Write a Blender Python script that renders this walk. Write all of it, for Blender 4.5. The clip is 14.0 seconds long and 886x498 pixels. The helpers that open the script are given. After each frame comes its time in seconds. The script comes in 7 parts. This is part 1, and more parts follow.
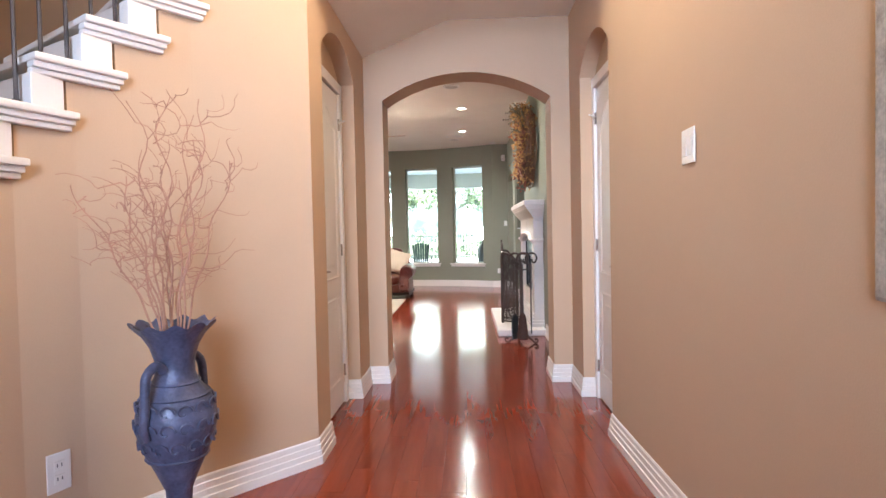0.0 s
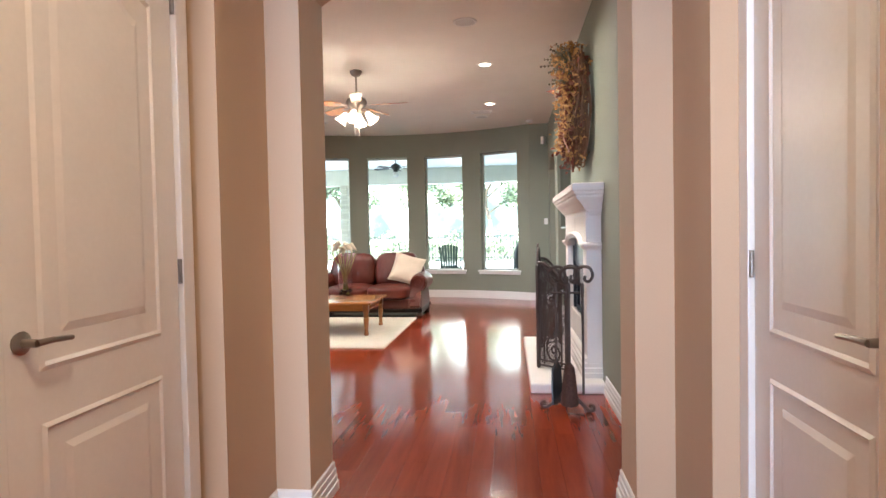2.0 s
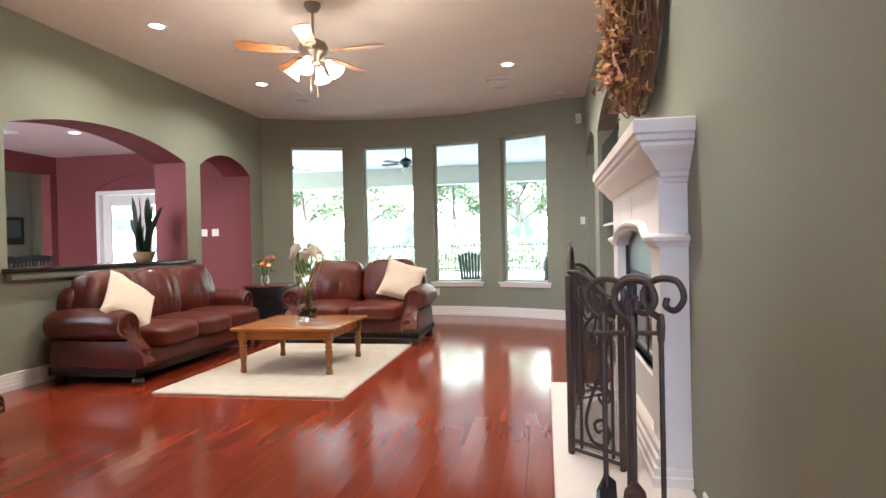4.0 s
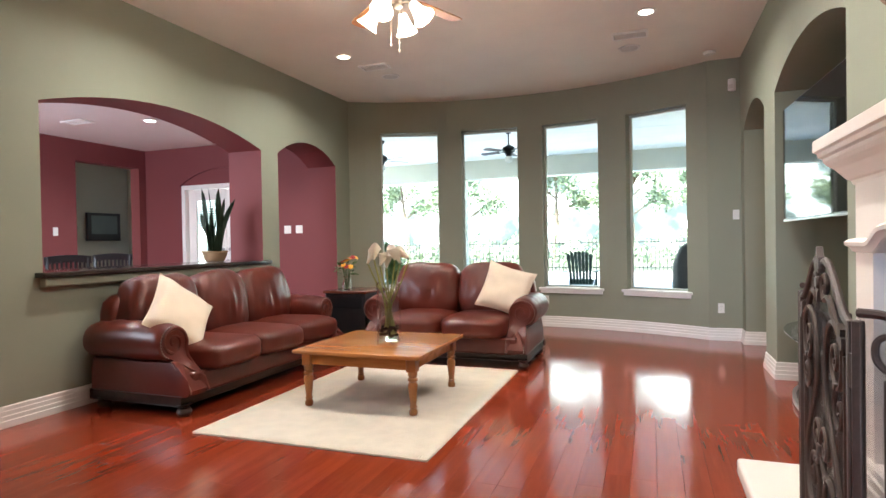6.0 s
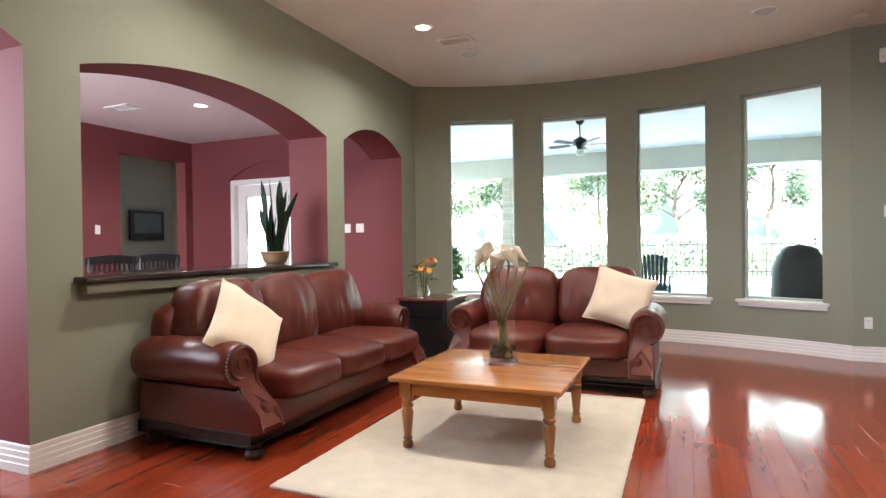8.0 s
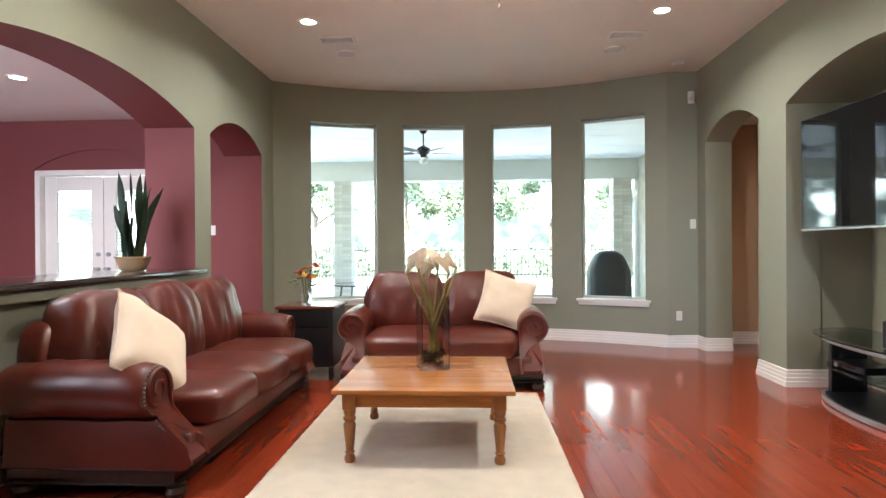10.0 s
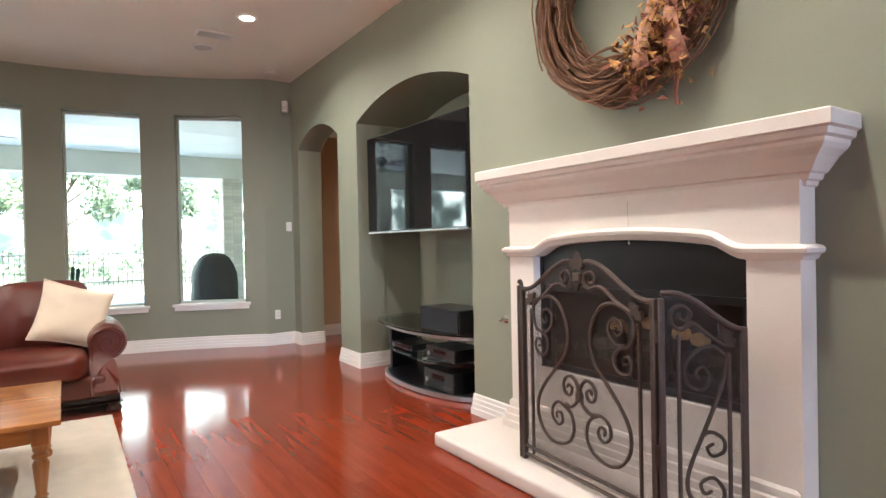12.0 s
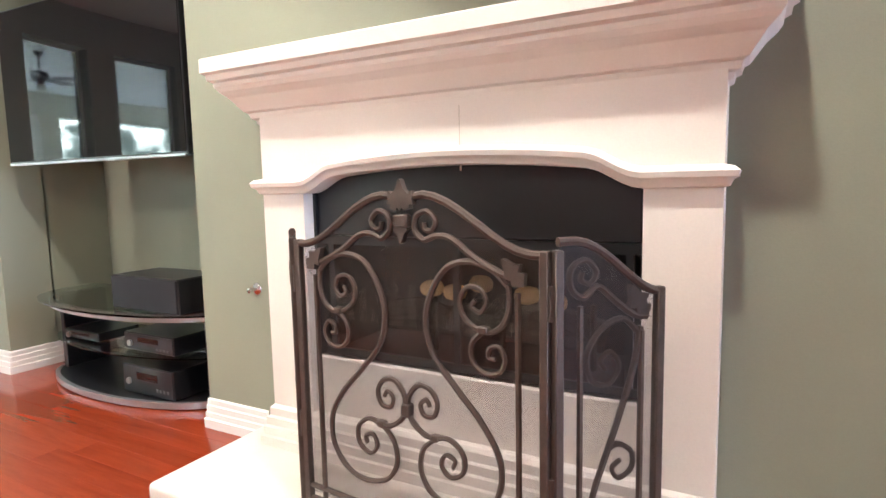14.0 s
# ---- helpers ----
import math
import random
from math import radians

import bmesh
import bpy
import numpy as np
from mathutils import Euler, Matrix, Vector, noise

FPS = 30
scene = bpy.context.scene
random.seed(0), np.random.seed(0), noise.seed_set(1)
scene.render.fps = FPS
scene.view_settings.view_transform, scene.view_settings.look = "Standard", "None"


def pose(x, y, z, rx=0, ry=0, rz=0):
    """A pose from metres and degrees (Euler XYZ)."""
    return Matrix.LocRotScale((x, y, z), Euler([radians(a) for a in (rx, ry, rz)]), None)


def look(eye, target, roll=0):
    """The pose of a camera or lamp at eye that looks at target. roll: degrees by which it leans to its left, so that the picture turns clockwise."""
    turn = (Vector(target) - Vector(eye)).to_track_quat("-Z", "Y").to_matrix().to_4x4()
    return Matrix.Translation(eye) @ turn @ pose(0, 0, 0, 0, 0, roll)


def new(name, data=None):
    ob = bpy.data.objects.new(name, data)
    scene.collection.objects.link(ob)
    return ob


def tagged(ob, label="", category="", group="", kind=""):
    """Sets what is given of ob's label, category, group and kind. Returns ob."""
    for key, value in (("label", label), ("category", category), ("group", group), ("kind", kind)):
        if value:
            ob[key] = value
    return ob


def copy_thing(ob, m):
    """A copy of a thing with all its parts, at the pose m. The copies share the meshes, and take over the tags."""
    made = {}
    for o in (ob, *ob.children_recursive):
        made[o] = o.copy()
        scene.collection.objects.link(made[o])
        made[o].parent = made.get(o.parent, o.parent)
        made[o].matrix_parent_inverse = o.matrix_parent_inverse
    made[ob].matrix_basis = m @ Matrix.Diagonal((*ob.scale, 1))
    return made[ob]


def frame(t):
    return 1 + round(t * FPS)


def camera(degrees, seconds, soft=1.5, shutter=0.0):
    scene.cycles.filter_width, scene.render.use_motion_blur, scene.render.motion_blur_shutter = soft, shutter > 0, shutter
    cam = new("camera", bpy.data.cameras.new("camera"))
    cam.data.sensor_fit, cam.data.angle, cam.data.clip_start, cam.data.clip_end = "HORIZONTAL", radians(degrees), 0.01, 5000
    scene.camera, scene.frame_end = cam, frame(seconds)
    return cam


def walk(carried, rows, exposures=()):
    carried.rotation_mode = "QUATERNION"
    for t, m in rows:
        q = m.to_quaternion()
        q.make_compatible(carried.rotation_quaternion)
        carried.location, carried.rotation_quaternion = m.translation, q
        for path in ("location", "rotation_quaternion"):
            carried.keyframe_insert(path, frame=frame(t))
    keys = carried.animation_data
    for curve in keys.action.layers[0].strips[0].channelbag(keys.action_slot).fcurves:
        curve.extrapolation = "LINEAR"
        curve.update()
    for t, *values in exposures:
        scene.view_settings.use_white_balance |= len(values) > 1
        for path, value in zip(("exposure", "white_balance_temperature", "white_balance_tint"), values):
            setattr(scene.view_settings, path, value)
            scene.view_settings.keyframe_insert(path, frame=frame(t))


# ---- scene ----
cam = camera(75.5, 14.0)
PATH = [
    (0, (0.241, -0.023, 1.322), (0.156, 1.975, 1.263), -1.2),
    (0.5, (0.276, 0.585, 1.333), (0.169, 2.582, 1.271), -1.1),
    (1, (0.302, 1.196, 1.322), (0.171, 3.191, 1.263), -1.1),
    (1.5, (0.394, 1.832, 1.325), (0.233, 3.825, 1.264), -1.1),
    (2, (0.45, 2.456, 1.322), (0.22, 4.442, 1.265), -1.1),
    (2.5, (0.547, 3.057, 1.252), (0.272, 5.038, 1.214), -1.1),
    (3, (0.653, 3.687, 1.191), (0.339, 5.663, 1.169), -1.2),
    (5.5, (0.303, 5.582, 1.196), (-0.229, 7.51, 1.173), -1.0),
    (6, (0.2, 5.908, 1.234), (-0.484, 7.788, 1.21), -1.0),
    (6.5, (0.119, 6.234, 1.238), (-0.655, 8.078, 1.217), -0.9),
    (7, (-0.055, 6.506, 1.215), (-0.855, 8.339, 1.2), -0.8),
    (9.5, (-1.513, 6.562, 1.24), (-1.962, 8.511, 1.229), -0.1),
    (10, (-1.536, 6.378, 1.241), (-1.636, 8.376, 1.234), -0.4),
    (10.5, (-1.448, 6.284, 1.264), (-1.169, 8.265, 1.251), -0.6),
    (11, (-1.347, 6.282, 1.258), (-0.682, 8.169, 1.247), -0.9),
    (11.5, (-1.296, 6.261, 1.26), (-0.359, 8.028, 1.242), -1.2),
    (12, (-1.27, 6.243, 1.252), (-0.165, 7.91, 1.23), -1.2),
    (12.5, (-1.081, 6.35, 1.239), (0.137, 7.936, 1.211), -1.2),
    (13, (-0.917, 6.54, 1.204), (0.451, 7.998, 1.157), -1.0),
    (13.5, (-0.785, 6.877, 1.199), (0.781, 8.116, 1.092), -0.9),
    (14, (-0.652, 7.241, 1.174), (1.093, 8.193, 0.956), -1.2),
]
walk(cam, [(t, look(eye, target, roll)) for t, eye, target, roll in PATH], [(0, 3.5), (2, 3.5), (3, 3.42), (12, 3.42), (13, 3.6), (14, 3.98)])

# ---- world, sun, exposure ----
wd = bpy.data.worlds.new("sky")
scene.world = wd
wd.use_nodes = True
sky = wd.node_tree.nodes.new("ShaderNodeTexSky")
sky.sky_type, sky.sun_disc = "NISHITA", False
sky.sun_elevation, sky.sun_rotation = radians(51), radians(193)
wd.node_tree.links.new(sky.outputs[0], wd.node_tree.nodes["Background"].inputs[0])
wd.node_tree.nodes["Background"].inputs[1].default_value = 0.15

SUN = bpy.data.lights.new("sun", "SUN")
SUN.energy, SUN.angle, SUN.color = 3.4, radians(0.5), (1.0, 0.95, 0.86)
sun_ob = new("sun", SUN)
sun_ob.matrix_basis = look((7, -6, 38), (0, 24, 0))

DAY = (0.80, 0.90, 1.0)
WARM = (1.0, 0.88, 0.74)
SOFTWARM = (1.0, 0.97, 0.92)


def lamp(name, kind, energy, colour, m, size=0.1, size_y=0.0, label="", spread=180):
    d = bpy.data.lights.new(name, kind)
    d.energy, d.color = energy, colour
    if kind == "AREA":
        d.shape = "RECTANGLE" if size_y else "DISK"
        d.size = size
        d.spread = radians(spread)
        if size_y:
            d.size_y = size_y
    else:
        d.shadow_soft_size = size
    ob = new(name, d)
    ob.matrix_basis = m
    return ob


# daylight of the entry door and its side lights, behind the start of the walk
lamp("entry_daylight", "AREA", 7.0, (0.58, 0.72, 1.0), look((-0.35, -2.75, 2.6), (0.1, 4.9, 1.5)), 1.5, 2.6, spread=60)
# unseen warm lamp, added before the hall to brighten its walls and doors
lamp("foyer_fill", "POINT", 13.5, (1.0, 0.85, 0.66), Matrix.Translation((0.5, 2.65, 3.6)), 0.2)
# unseen cool area lamp, added inside the breakfast room to brighten it
lamp("breakfast_fill", "AREA", 19, (0.76, 0.86, 1.0), look((-6.0, 7.3, 1.9), (-6.0, 12, 1.6)), 2.4, 1.6)

# ---- materials ----


def mat(name, colour, rough=0.6, metal=0.0, vary=0.10, scale=3.0, fine=90.0, bump=0.15, spec=0.5, coat=0.0, rand=0.0, alpha_noise=None, dist=0.002, island=False, sheen=0.0):
    m = bpy.data.materials.new(name)
    m.use_nodes = True
    nt = m.node_tree
    b = nt.nodes["Principled BSDF"]
    b.inputs["Roughness"].default_value = rough
    b.inputs["Metallic"].default_value = metal
    b.inputs["Specular IOR Level"].default_value = spec
    b.inputs["Coat Weight"].default_value = coat
    b.inputs["Coat Roughness"].default_value = 0.12
    b.inputs["Sheen Weight"].default_value = sheen
    tc = nt.nodes.new("ShaderNodeTexCoord")
    n1 = nt.nodes.new("ShaderNodeTexNoise")
    n1.inputs["Scale"].default_value, n1.inputs["Detail"].default_value = scale, 4.0
    n2 = nt.nodes.new("ShaderNodeTexNoise")
    n2.inputs["Scale"].default_value, n2.inputs["Detail"].default_value = fine, 3.0
    for n in (n1, n2):
        nt.links.new(tc.outputs["Object"], n.inputs["Vector"])
    mix = nt.nodes.new("ShaderNodeMath")
    mix.operation = "ADD"
    nt.links.new(n1.outputs[0], mix.inputs[0])
    half = nt.nodes.new("ShaderNodeMath")
    half.operation = "MULTIPLY"
    half.inputs[1].default_value = 0.5
    nt.links.new(n2.outputs[0], half.inputs[0])
    nt.links.new(half.outputs[0], mix.inputs[1])
    src = mix.outputs[0]
    if rand:
        oi = nt.nodes.new("ShaderNodeNewGeometry" if island else "ShaderNodeObjectInfo")
        mu = nt.nodes.new("ShaderNodeMath")
        mu.operation = "MULTIPLY_ADD"
        mu.inputs[1].default_value, mu.inputs[2].default_value = rand, -rand / 2
        nt.links.new(oi.outputs["Random Per Island" if island else "Random"], mu.inputs[0])
        ad = nt.nodes.new("ShaderNodeMath")
        ad.operation = "ADD"
        nt.links.new(src, ad.inputs[0])
        nt.links.new(mu.outputs[0], ad.inputs[1])
        src = ad.outputs[0]
    ramp = nt.nodes.new("ShaderNodeMapRange")
    ramp.inputs[1].default_value, ramp.inputs[2].default_value = 0.45, 1.05
    ramp.inputs[3].default_value, ramp.inputs[4].default_value = 1 - vary, 1 + vary
    ramp.clamp = False
    nt.links.new(src, ramp.inputs[0])
    vm = nt.nodes.new("ShaderNodeVectorMath")
    vm.operation = "SCALE"
    vm.inputs[0].default_value = colour
    nt.links.new(ramp.outputs[0], vm.inputs["Scale"])
    nt.links.new(vm.outputs[0], b.inputs["Base Color"])
    if bump:
        bp = nt.nodes.new("ShaderNodeBump")
        bp.inputs["Strength"].default_value, bp.inputs["Distance"].default_value = bump, dist
        nt.links.new(n2.outputs[0], bp.inputs["Height"])
        nt.links.new(bp.outputs[0], b.inputs["Normal"])
    return m


def wood(name, dark, light, rough=0.3, scale=1.0, axis=1, rand=0.0, island=False, coat=0.0, spec=0.5, bump=0.08):
    """Grain along one axis (0 x, 1 y, 2 z)."""
    m = bpy.data.materials.new(name)
    m.use_nodes = True
    nt = m.node_tree
    b = nt.nodes["Principled BSDF"]
    b.inputs["Roughness"].default_value, b.inputs["Coat Weight"].default_value = rough, coat
    b.inputs["Specular IOR Level"].default_value = spec
    b.inputs["Coat Roughness"].default_value = 0.10
    tc = nt.nodes.new("ShaderNodeTexCoord")
    mp = nt.nodes.new("ShaderNodeMapping")
    sc = [14.0 * scale] * 3
    sc[axis] = 1.1 * scale
    mp.inputs["Scale"].default_value = sc
    nt.links.new(tc.outputs["Object"], mp.inputs["Vector"])
    src_vec = mp.outputs[0]
    rnd = None
    if rand:
        oi = nt.nodes.new("ShaderNodeNewGeometry" if island else "ShaderNodeObjectInfo")
        rnd = oi.outputs["Random Per Island" if island else "Random"]
        mul = nt.nodes.new("ShaderNodeMath")
        mul.operation = "MULTIPLY"
        mul.inputs[1].default_value = 37.0
        nt.links.new(rnd, mul.inputs[0])
        cb = nt.nodes.new("ShaderNodeCombineXYZ")
        for k in range(3):
            nt.links.new(mul.outputs[0], cb.inputs[k])
        va = nt.nodes.new("ShaderNodeVectorMath")
        va.operation = "ADD"
        nt.links.new(mp.outputs[0], va.inputs[0])
        nt.links.new(cb.outputs[0], va.inputs[1])
        src_vec = va.outputs[0]
    n1 = nt.nodes.new("ShaderNodeTexNoise")
    n1.inputs["Scale"].default_value, n1.inputs["Detail"].default_value, n1.inputs["Distortion"].default_value = 1.0, 6.0, 0.6
    n2 = nt.nodes.new("ShaderNodeTexNoise")
    n2.inputs["Scale"].default_value, n2.inputs["Detail"].default_value = 6.0, 4.0
    nt.links.new(src_vec, n1.inputs["Vector"])
    nt.links.new(src_vec, n2.inputs["Vector"])
    a = nt.nodes.new("ShaderNodeMath")
    a.operation = "MULTIPLY_ADD"
    a.inputs[1].default_value = 0.35
    nt.links.new(n2.outputs[0], a.inputs[0])
    nt.links.new(n1.outputs[0], a.inputs[2])
    src = a.outputs[0]
    if rand:
        mu = nt.nodes.new("ShaderNodeMath")
        mu.operation = "MULTIPLY_ADD"
        mu.inputs[1].default_value = rand
        nt.links.new(rnd, mu.inputs[0])
        nt.links.new(src, mu.inputs[2])
        src = mu.outputs[0]
    ramp = nt.nodes.new("ShaderNodeValToRGB")
    ramp.color_ramp.elements[0].position, ramp.color_ramp.elements[1].position = 0.40, 0.95 + rand * 0.5
    ramp.color_ramp.elements[0].color, ramp.color_ramp.elements[1].color = (*dark, 1), (*light, 1)
    nt.links.new(src, ramp.inputs[0])
    nt.links.new(ramp.outputs[0], b.inputs["Base Color"])
    bp = nt.nodes.new("ShaderNodeBump")
    bp.inputs["Strength"].default_value, bp.inputs["Distance"].default_value = bump, 0.001
    nt.links.new(n2.outputs[0], bp.inputs["Height"])
    nt.links.new(bp.outputs[0], b.inputs["Normal"])
    return m


def glow(name, colour, strength):
    m = bpy.data.materials.new(name)
    m.use_nodes = True
    b = m.node_tree.nodes["Principled BSDF"]
    b.inputs["Base Color"].default_value = (*colour, 1)
    b.inputs["Emission Color"].default_value = (*colour, 1)
    b.inputs["Emission Strength"].default_value = strength
    return m


def glass(name, colour=(1, 1, 1), rough=0.0, ior=1.45):
    m = bpy.data.materials.new(name)
    m.use_nodes = True
    b = m.node_tree.nodes["Principled BSDF"]
    b.inputs["Base Color"].default_value = (*colour, 1)
    b.inputs["Roughness"].default_value, b.inputs["IOR"].default_value = rough, ior
    b.inputs["Transmission Weight"].default_value = 1.0
    return m


TAN = mat("tan_wall_paint", (0.56, 0.395, 0.262), 0.75, vary=0.04, scale=1.5, fine=160, bump=0.25)
GREEN = mat("sage_wall_paint", (0.262, 0.270, 0.202), 0.7, vary=0.05, scale=1.5, fine=160, bump=0.25)
RED = mat("brick_red_wall_paint", (0.185, 0.042, 0.044), 0.7, vary=0.05, scale=1.5, fine=160, bump=0.25)
CEIL = mat("ceiling_paint", (0.82, 0.77, 0.69), 0.85, vary=0.04, scale=2, fine=140, bump=0.4)
CEILW = mat("white_ceiling_paint", (0.78, 0.76, 0.74), 0.85, vary=0.03, scale=2, fine=140, bump=0.4)
WHITE = mat("white_trim_paint", (0.80, 0.77, 0.73), 0.35, vary=0.04, scale=4, fine=60, bump=0.05)
PLASTIC = mat("white_plastic", (0.80, 0.78, 0.74), 0.35, vary=0.02, bump=0.0)
GREYSLOT = mat("grey_slot", (0.10, 0.10, 0.10), 0.6, vary=0.05, bump=0.0)
PLANK = wood("cherry_floor_plank", (0.165, 0.021, 0.008), (0.275, 0.042, 0.016), 0.125, 1.0, 1, rand=0.22, coat=0.08)
PLANKS = wood("cherry_floor_planks", (0.165, 0.021, 0.008), (0.275, 0.042, 0.016), 0.125, 1.0, 1, rand=0.22, island=True, coat=0.08)
UNDER = mat("floor_joint", (0.07, 0.012, 0.006), 0.6, bump=0.0)
LEATHER = mat("red_brown_leather", (0.102, 0.0175, 0.0105), 0.34, vary=0.30, scale=5, fine=220, bump=0.30, coat=0.12)
LEATHERD = mat("dark_leather_trim", (0.075, 0.022, 0.015), 0.38, vary=0.3, scale=6, fine=200, bump=0.25)
DARKWOOD = wood("dark_stained_wood", (0.012, 0.007, 0.005), (0.045, 0.022, 0.014), 0.35, 1.4, 0)
PINE = wood("honey_wood", (0.26, 0.088, 0.020), (0.50, 0.205, 0.060), 0.26, 1.0, 0, coat=0.3)
PINEV = wood("honey_wood_upright", (0.22, 0.075, 0.018), (0.42, 0.165, 0.048), 0.30, 1.2, 2, coat=0.2)
RUG = mat("cream_rug_pile", (0.74, 0.655, 0.53), 0.95, vary=0.10, scale=9, fine=240, bump=0.9, dist=0.01, sheen=0.3)
LINEN = mat("cream_linen", (0.74, 0.62, 0.49), 0.9, vary=0.06, scale=6, fine=420, bump=0.35, sheen=0.2)
STONE = mat("cast_stone", (0.76, 0.675, 0.61), 0.68, vary=0.05, scale=3, fine=120, bump=0.18)
IRON = mat("brown_wrought_iron", (0.082, 0.058, 0.048), 0.52, metal=0.35, vary=0.25, scale=14, fine=180, bump=0.35)
SOOT = mat("black_firebox", (0.010, 0.010, 0.012), 0.55, vary=0.3, bump=0.2)
BLACKM = mat("black_metal", (0.016, 0.016, 0.018), 0.32, vary=0.1, bump=0.0)
BLACKP = mat("black_plastic", (0.012, 0.012, 0.014), 0.28, vary=0.08, bump=0.0)
SCREEN = mat("black_screen_glass", (0.006, 0.006, 0.008), 0.03, vary=0.05, bump=0.0, spec=0.9)
SILVER = mat("brushed_silver", (0.42, 0.42, 0.43), 0.32, metal=0.8, vary=0.06, bump=0.05)
NICKEL = mat("aged_nickel", (0.34, 0.30, 0.26), 0.30, metal=1.0, vary=0.08, bump=0.0)
FANMETAL = mat("pewter_fan_metal", (0.26, 0.22, 0.19), 0.35, metal=0.7, vary=0.1, bump=0.05)
BLADE = wood("fan_blade_wood", (0.22, 0.085, 0.03), (0.46, 0.20, 0.075), 0.35, 1.0, 0)
BARTOP = mat("dark_bar_top", (0.022, 0.013, 0.011), 0.14, vary=0.3, scale=22, bump=0.0, coat=0.3)
CLEAR = glass("clear_glass")
PANE = glass("window_glass", (0.91, 1.0, 0.97), ior=1.02)
SMOKE = glass("smoked_glass", (0.62, 0.70, 0.68))
WATER = mat("river_pebbles", (0.035, 0.024, 0.018), 0.25, vary=0.4, scale=30, bump=0.3)
STEM = mat("green_stem", (0.22, 0.21, 0.045), 0.45, vary=0.15, scale=12, bump=0.1)
LEAF = mat("snake_plant_leaf", (0.026, 0.050, 0.026), 0.38, vary=0.45, scale=28, fine=60, bump=0.1)
CALLA = mat("cream_calla_petal", (0.82, 0.76, 0.66), 0.55, vary=0.06, scale=8, bump=0.05)
ORANGE = mat("orange_petal", (0.66, 0.17, 0.03), 0.6, vary=0.25, scale=20, bump=0.1)
CRIMSON = mat("crimson_petal", (0.36, 0.03, 0.04), 0.6, vary=0.25, scale=20, bump=0.1)
YELLOW = mat("yellow_petal", (0.75, 0.44, 0.06), 0.6, vary=0.2, scale=20, bump=0.1)
FOLIAGE = mat("green_leaves", (0.05, 0.10, 0.025), 0.5, vary=0.4, scale=10, bump=0.1)
TWIG = mat("wreath_vine", (0.185, 0.088, 0.045), 0.75, vary=0.4, scale=16, fine=140, bump=0.5)
DRIED = mat("dried_flowers", (0.50, 0.26, 0.09), 0.85, vary=0.5, scale=22, bump=0.5)
DRIEDR = mat("dried_red_leaves", (0.20, 0.062, 0.035), 0.85, vary=0.5, scale=22, bump=0.5)
DRIEDG = mat("dried_grey_green", (0.12, 0.105, 0.065), 0.85, vary=0.4, scale=22, bump=0.5)
RIBBON = mat("patterned_ribbon", (0.62, 0.34, 0.24), 0.8, vary=0.35, scale=34, bump=0.2)
CURLY = mat("curly_willow_twig", (0.42, 0.22, 0.15), 0.7, vary=0.25, scale=12, bump=0.3)
URN = mat("blue_grey_urn_glaze", (0.085, 0.095, 0.16), 0.38, vary=0.55, scale=9, fine=60, bump=0.5, dist=0.006, metal=0.15)
CLAY = mat("clay_pot", (0.28, 0.17, 0.09), 0.75, vary=0.2, scale=12, bump=0.3)
OPAL = glow("lit_opal_glass", (1.0, 0.86, 0.68), 0.9)
CANLIT = glow("lit_lamp_lens", (1.0, 0.93, 0.80), 2.2)
CANLITC = glow("cool_lamp_lens", (0.95, 0.97, 1.0), 2.0)
BRICKP = mat("pale_brick", (0.55, 0.52, 0.44), 0.85, vary=0.15, scale=5, fine=60, bump=0.4, rand=0.5)
PATIOC = mat("patio_ceiling_boards", (0.90, 0.91, 0.89), 0.7, vary=0.03, bump=0.1)
PATIOB = mat("patio_beam_paint", (0.60, 0.60, 0.54), 0.7, vary=0.03, bump=0.1)
CONC = mat("patio_concrete", (0.62, 0.62, 0.60), 0.85, vary=0.12, scale=2, bump=0.3)
LAWN = mat("lawn", (0.13, 0.15, 0.095), 0.9, vary=0.35, scale=1.2, fine=24, bump=0.8, dist=0.03)
BARK = mat("tree_bark", (0.17, 0.13, 0.10), 0.9, vary=0.3, scale=6, bump=0.6)
TREELEAF = mat("tree_leaves", (0.19, 0.24, 0.15), 0.6, vary=0.4, scale=1.2, fine=8, bump=0.2)
CHAIRGREEN = mat("dark_green_paint", (0.02, 0.05, 0.04), 0.5, vary=0.2, bump=0.1)
COVER = mat("black_grill_cover", (0.018, 0.018, 0.02), 0.55, vary=0.3, scale=5, bump=0.4, dist=0.01)
LOG = mat("ceramic_ember", (0.80, 0.52, 0.27), 0.8, vary=0.25, scale=30, bump=0.4)


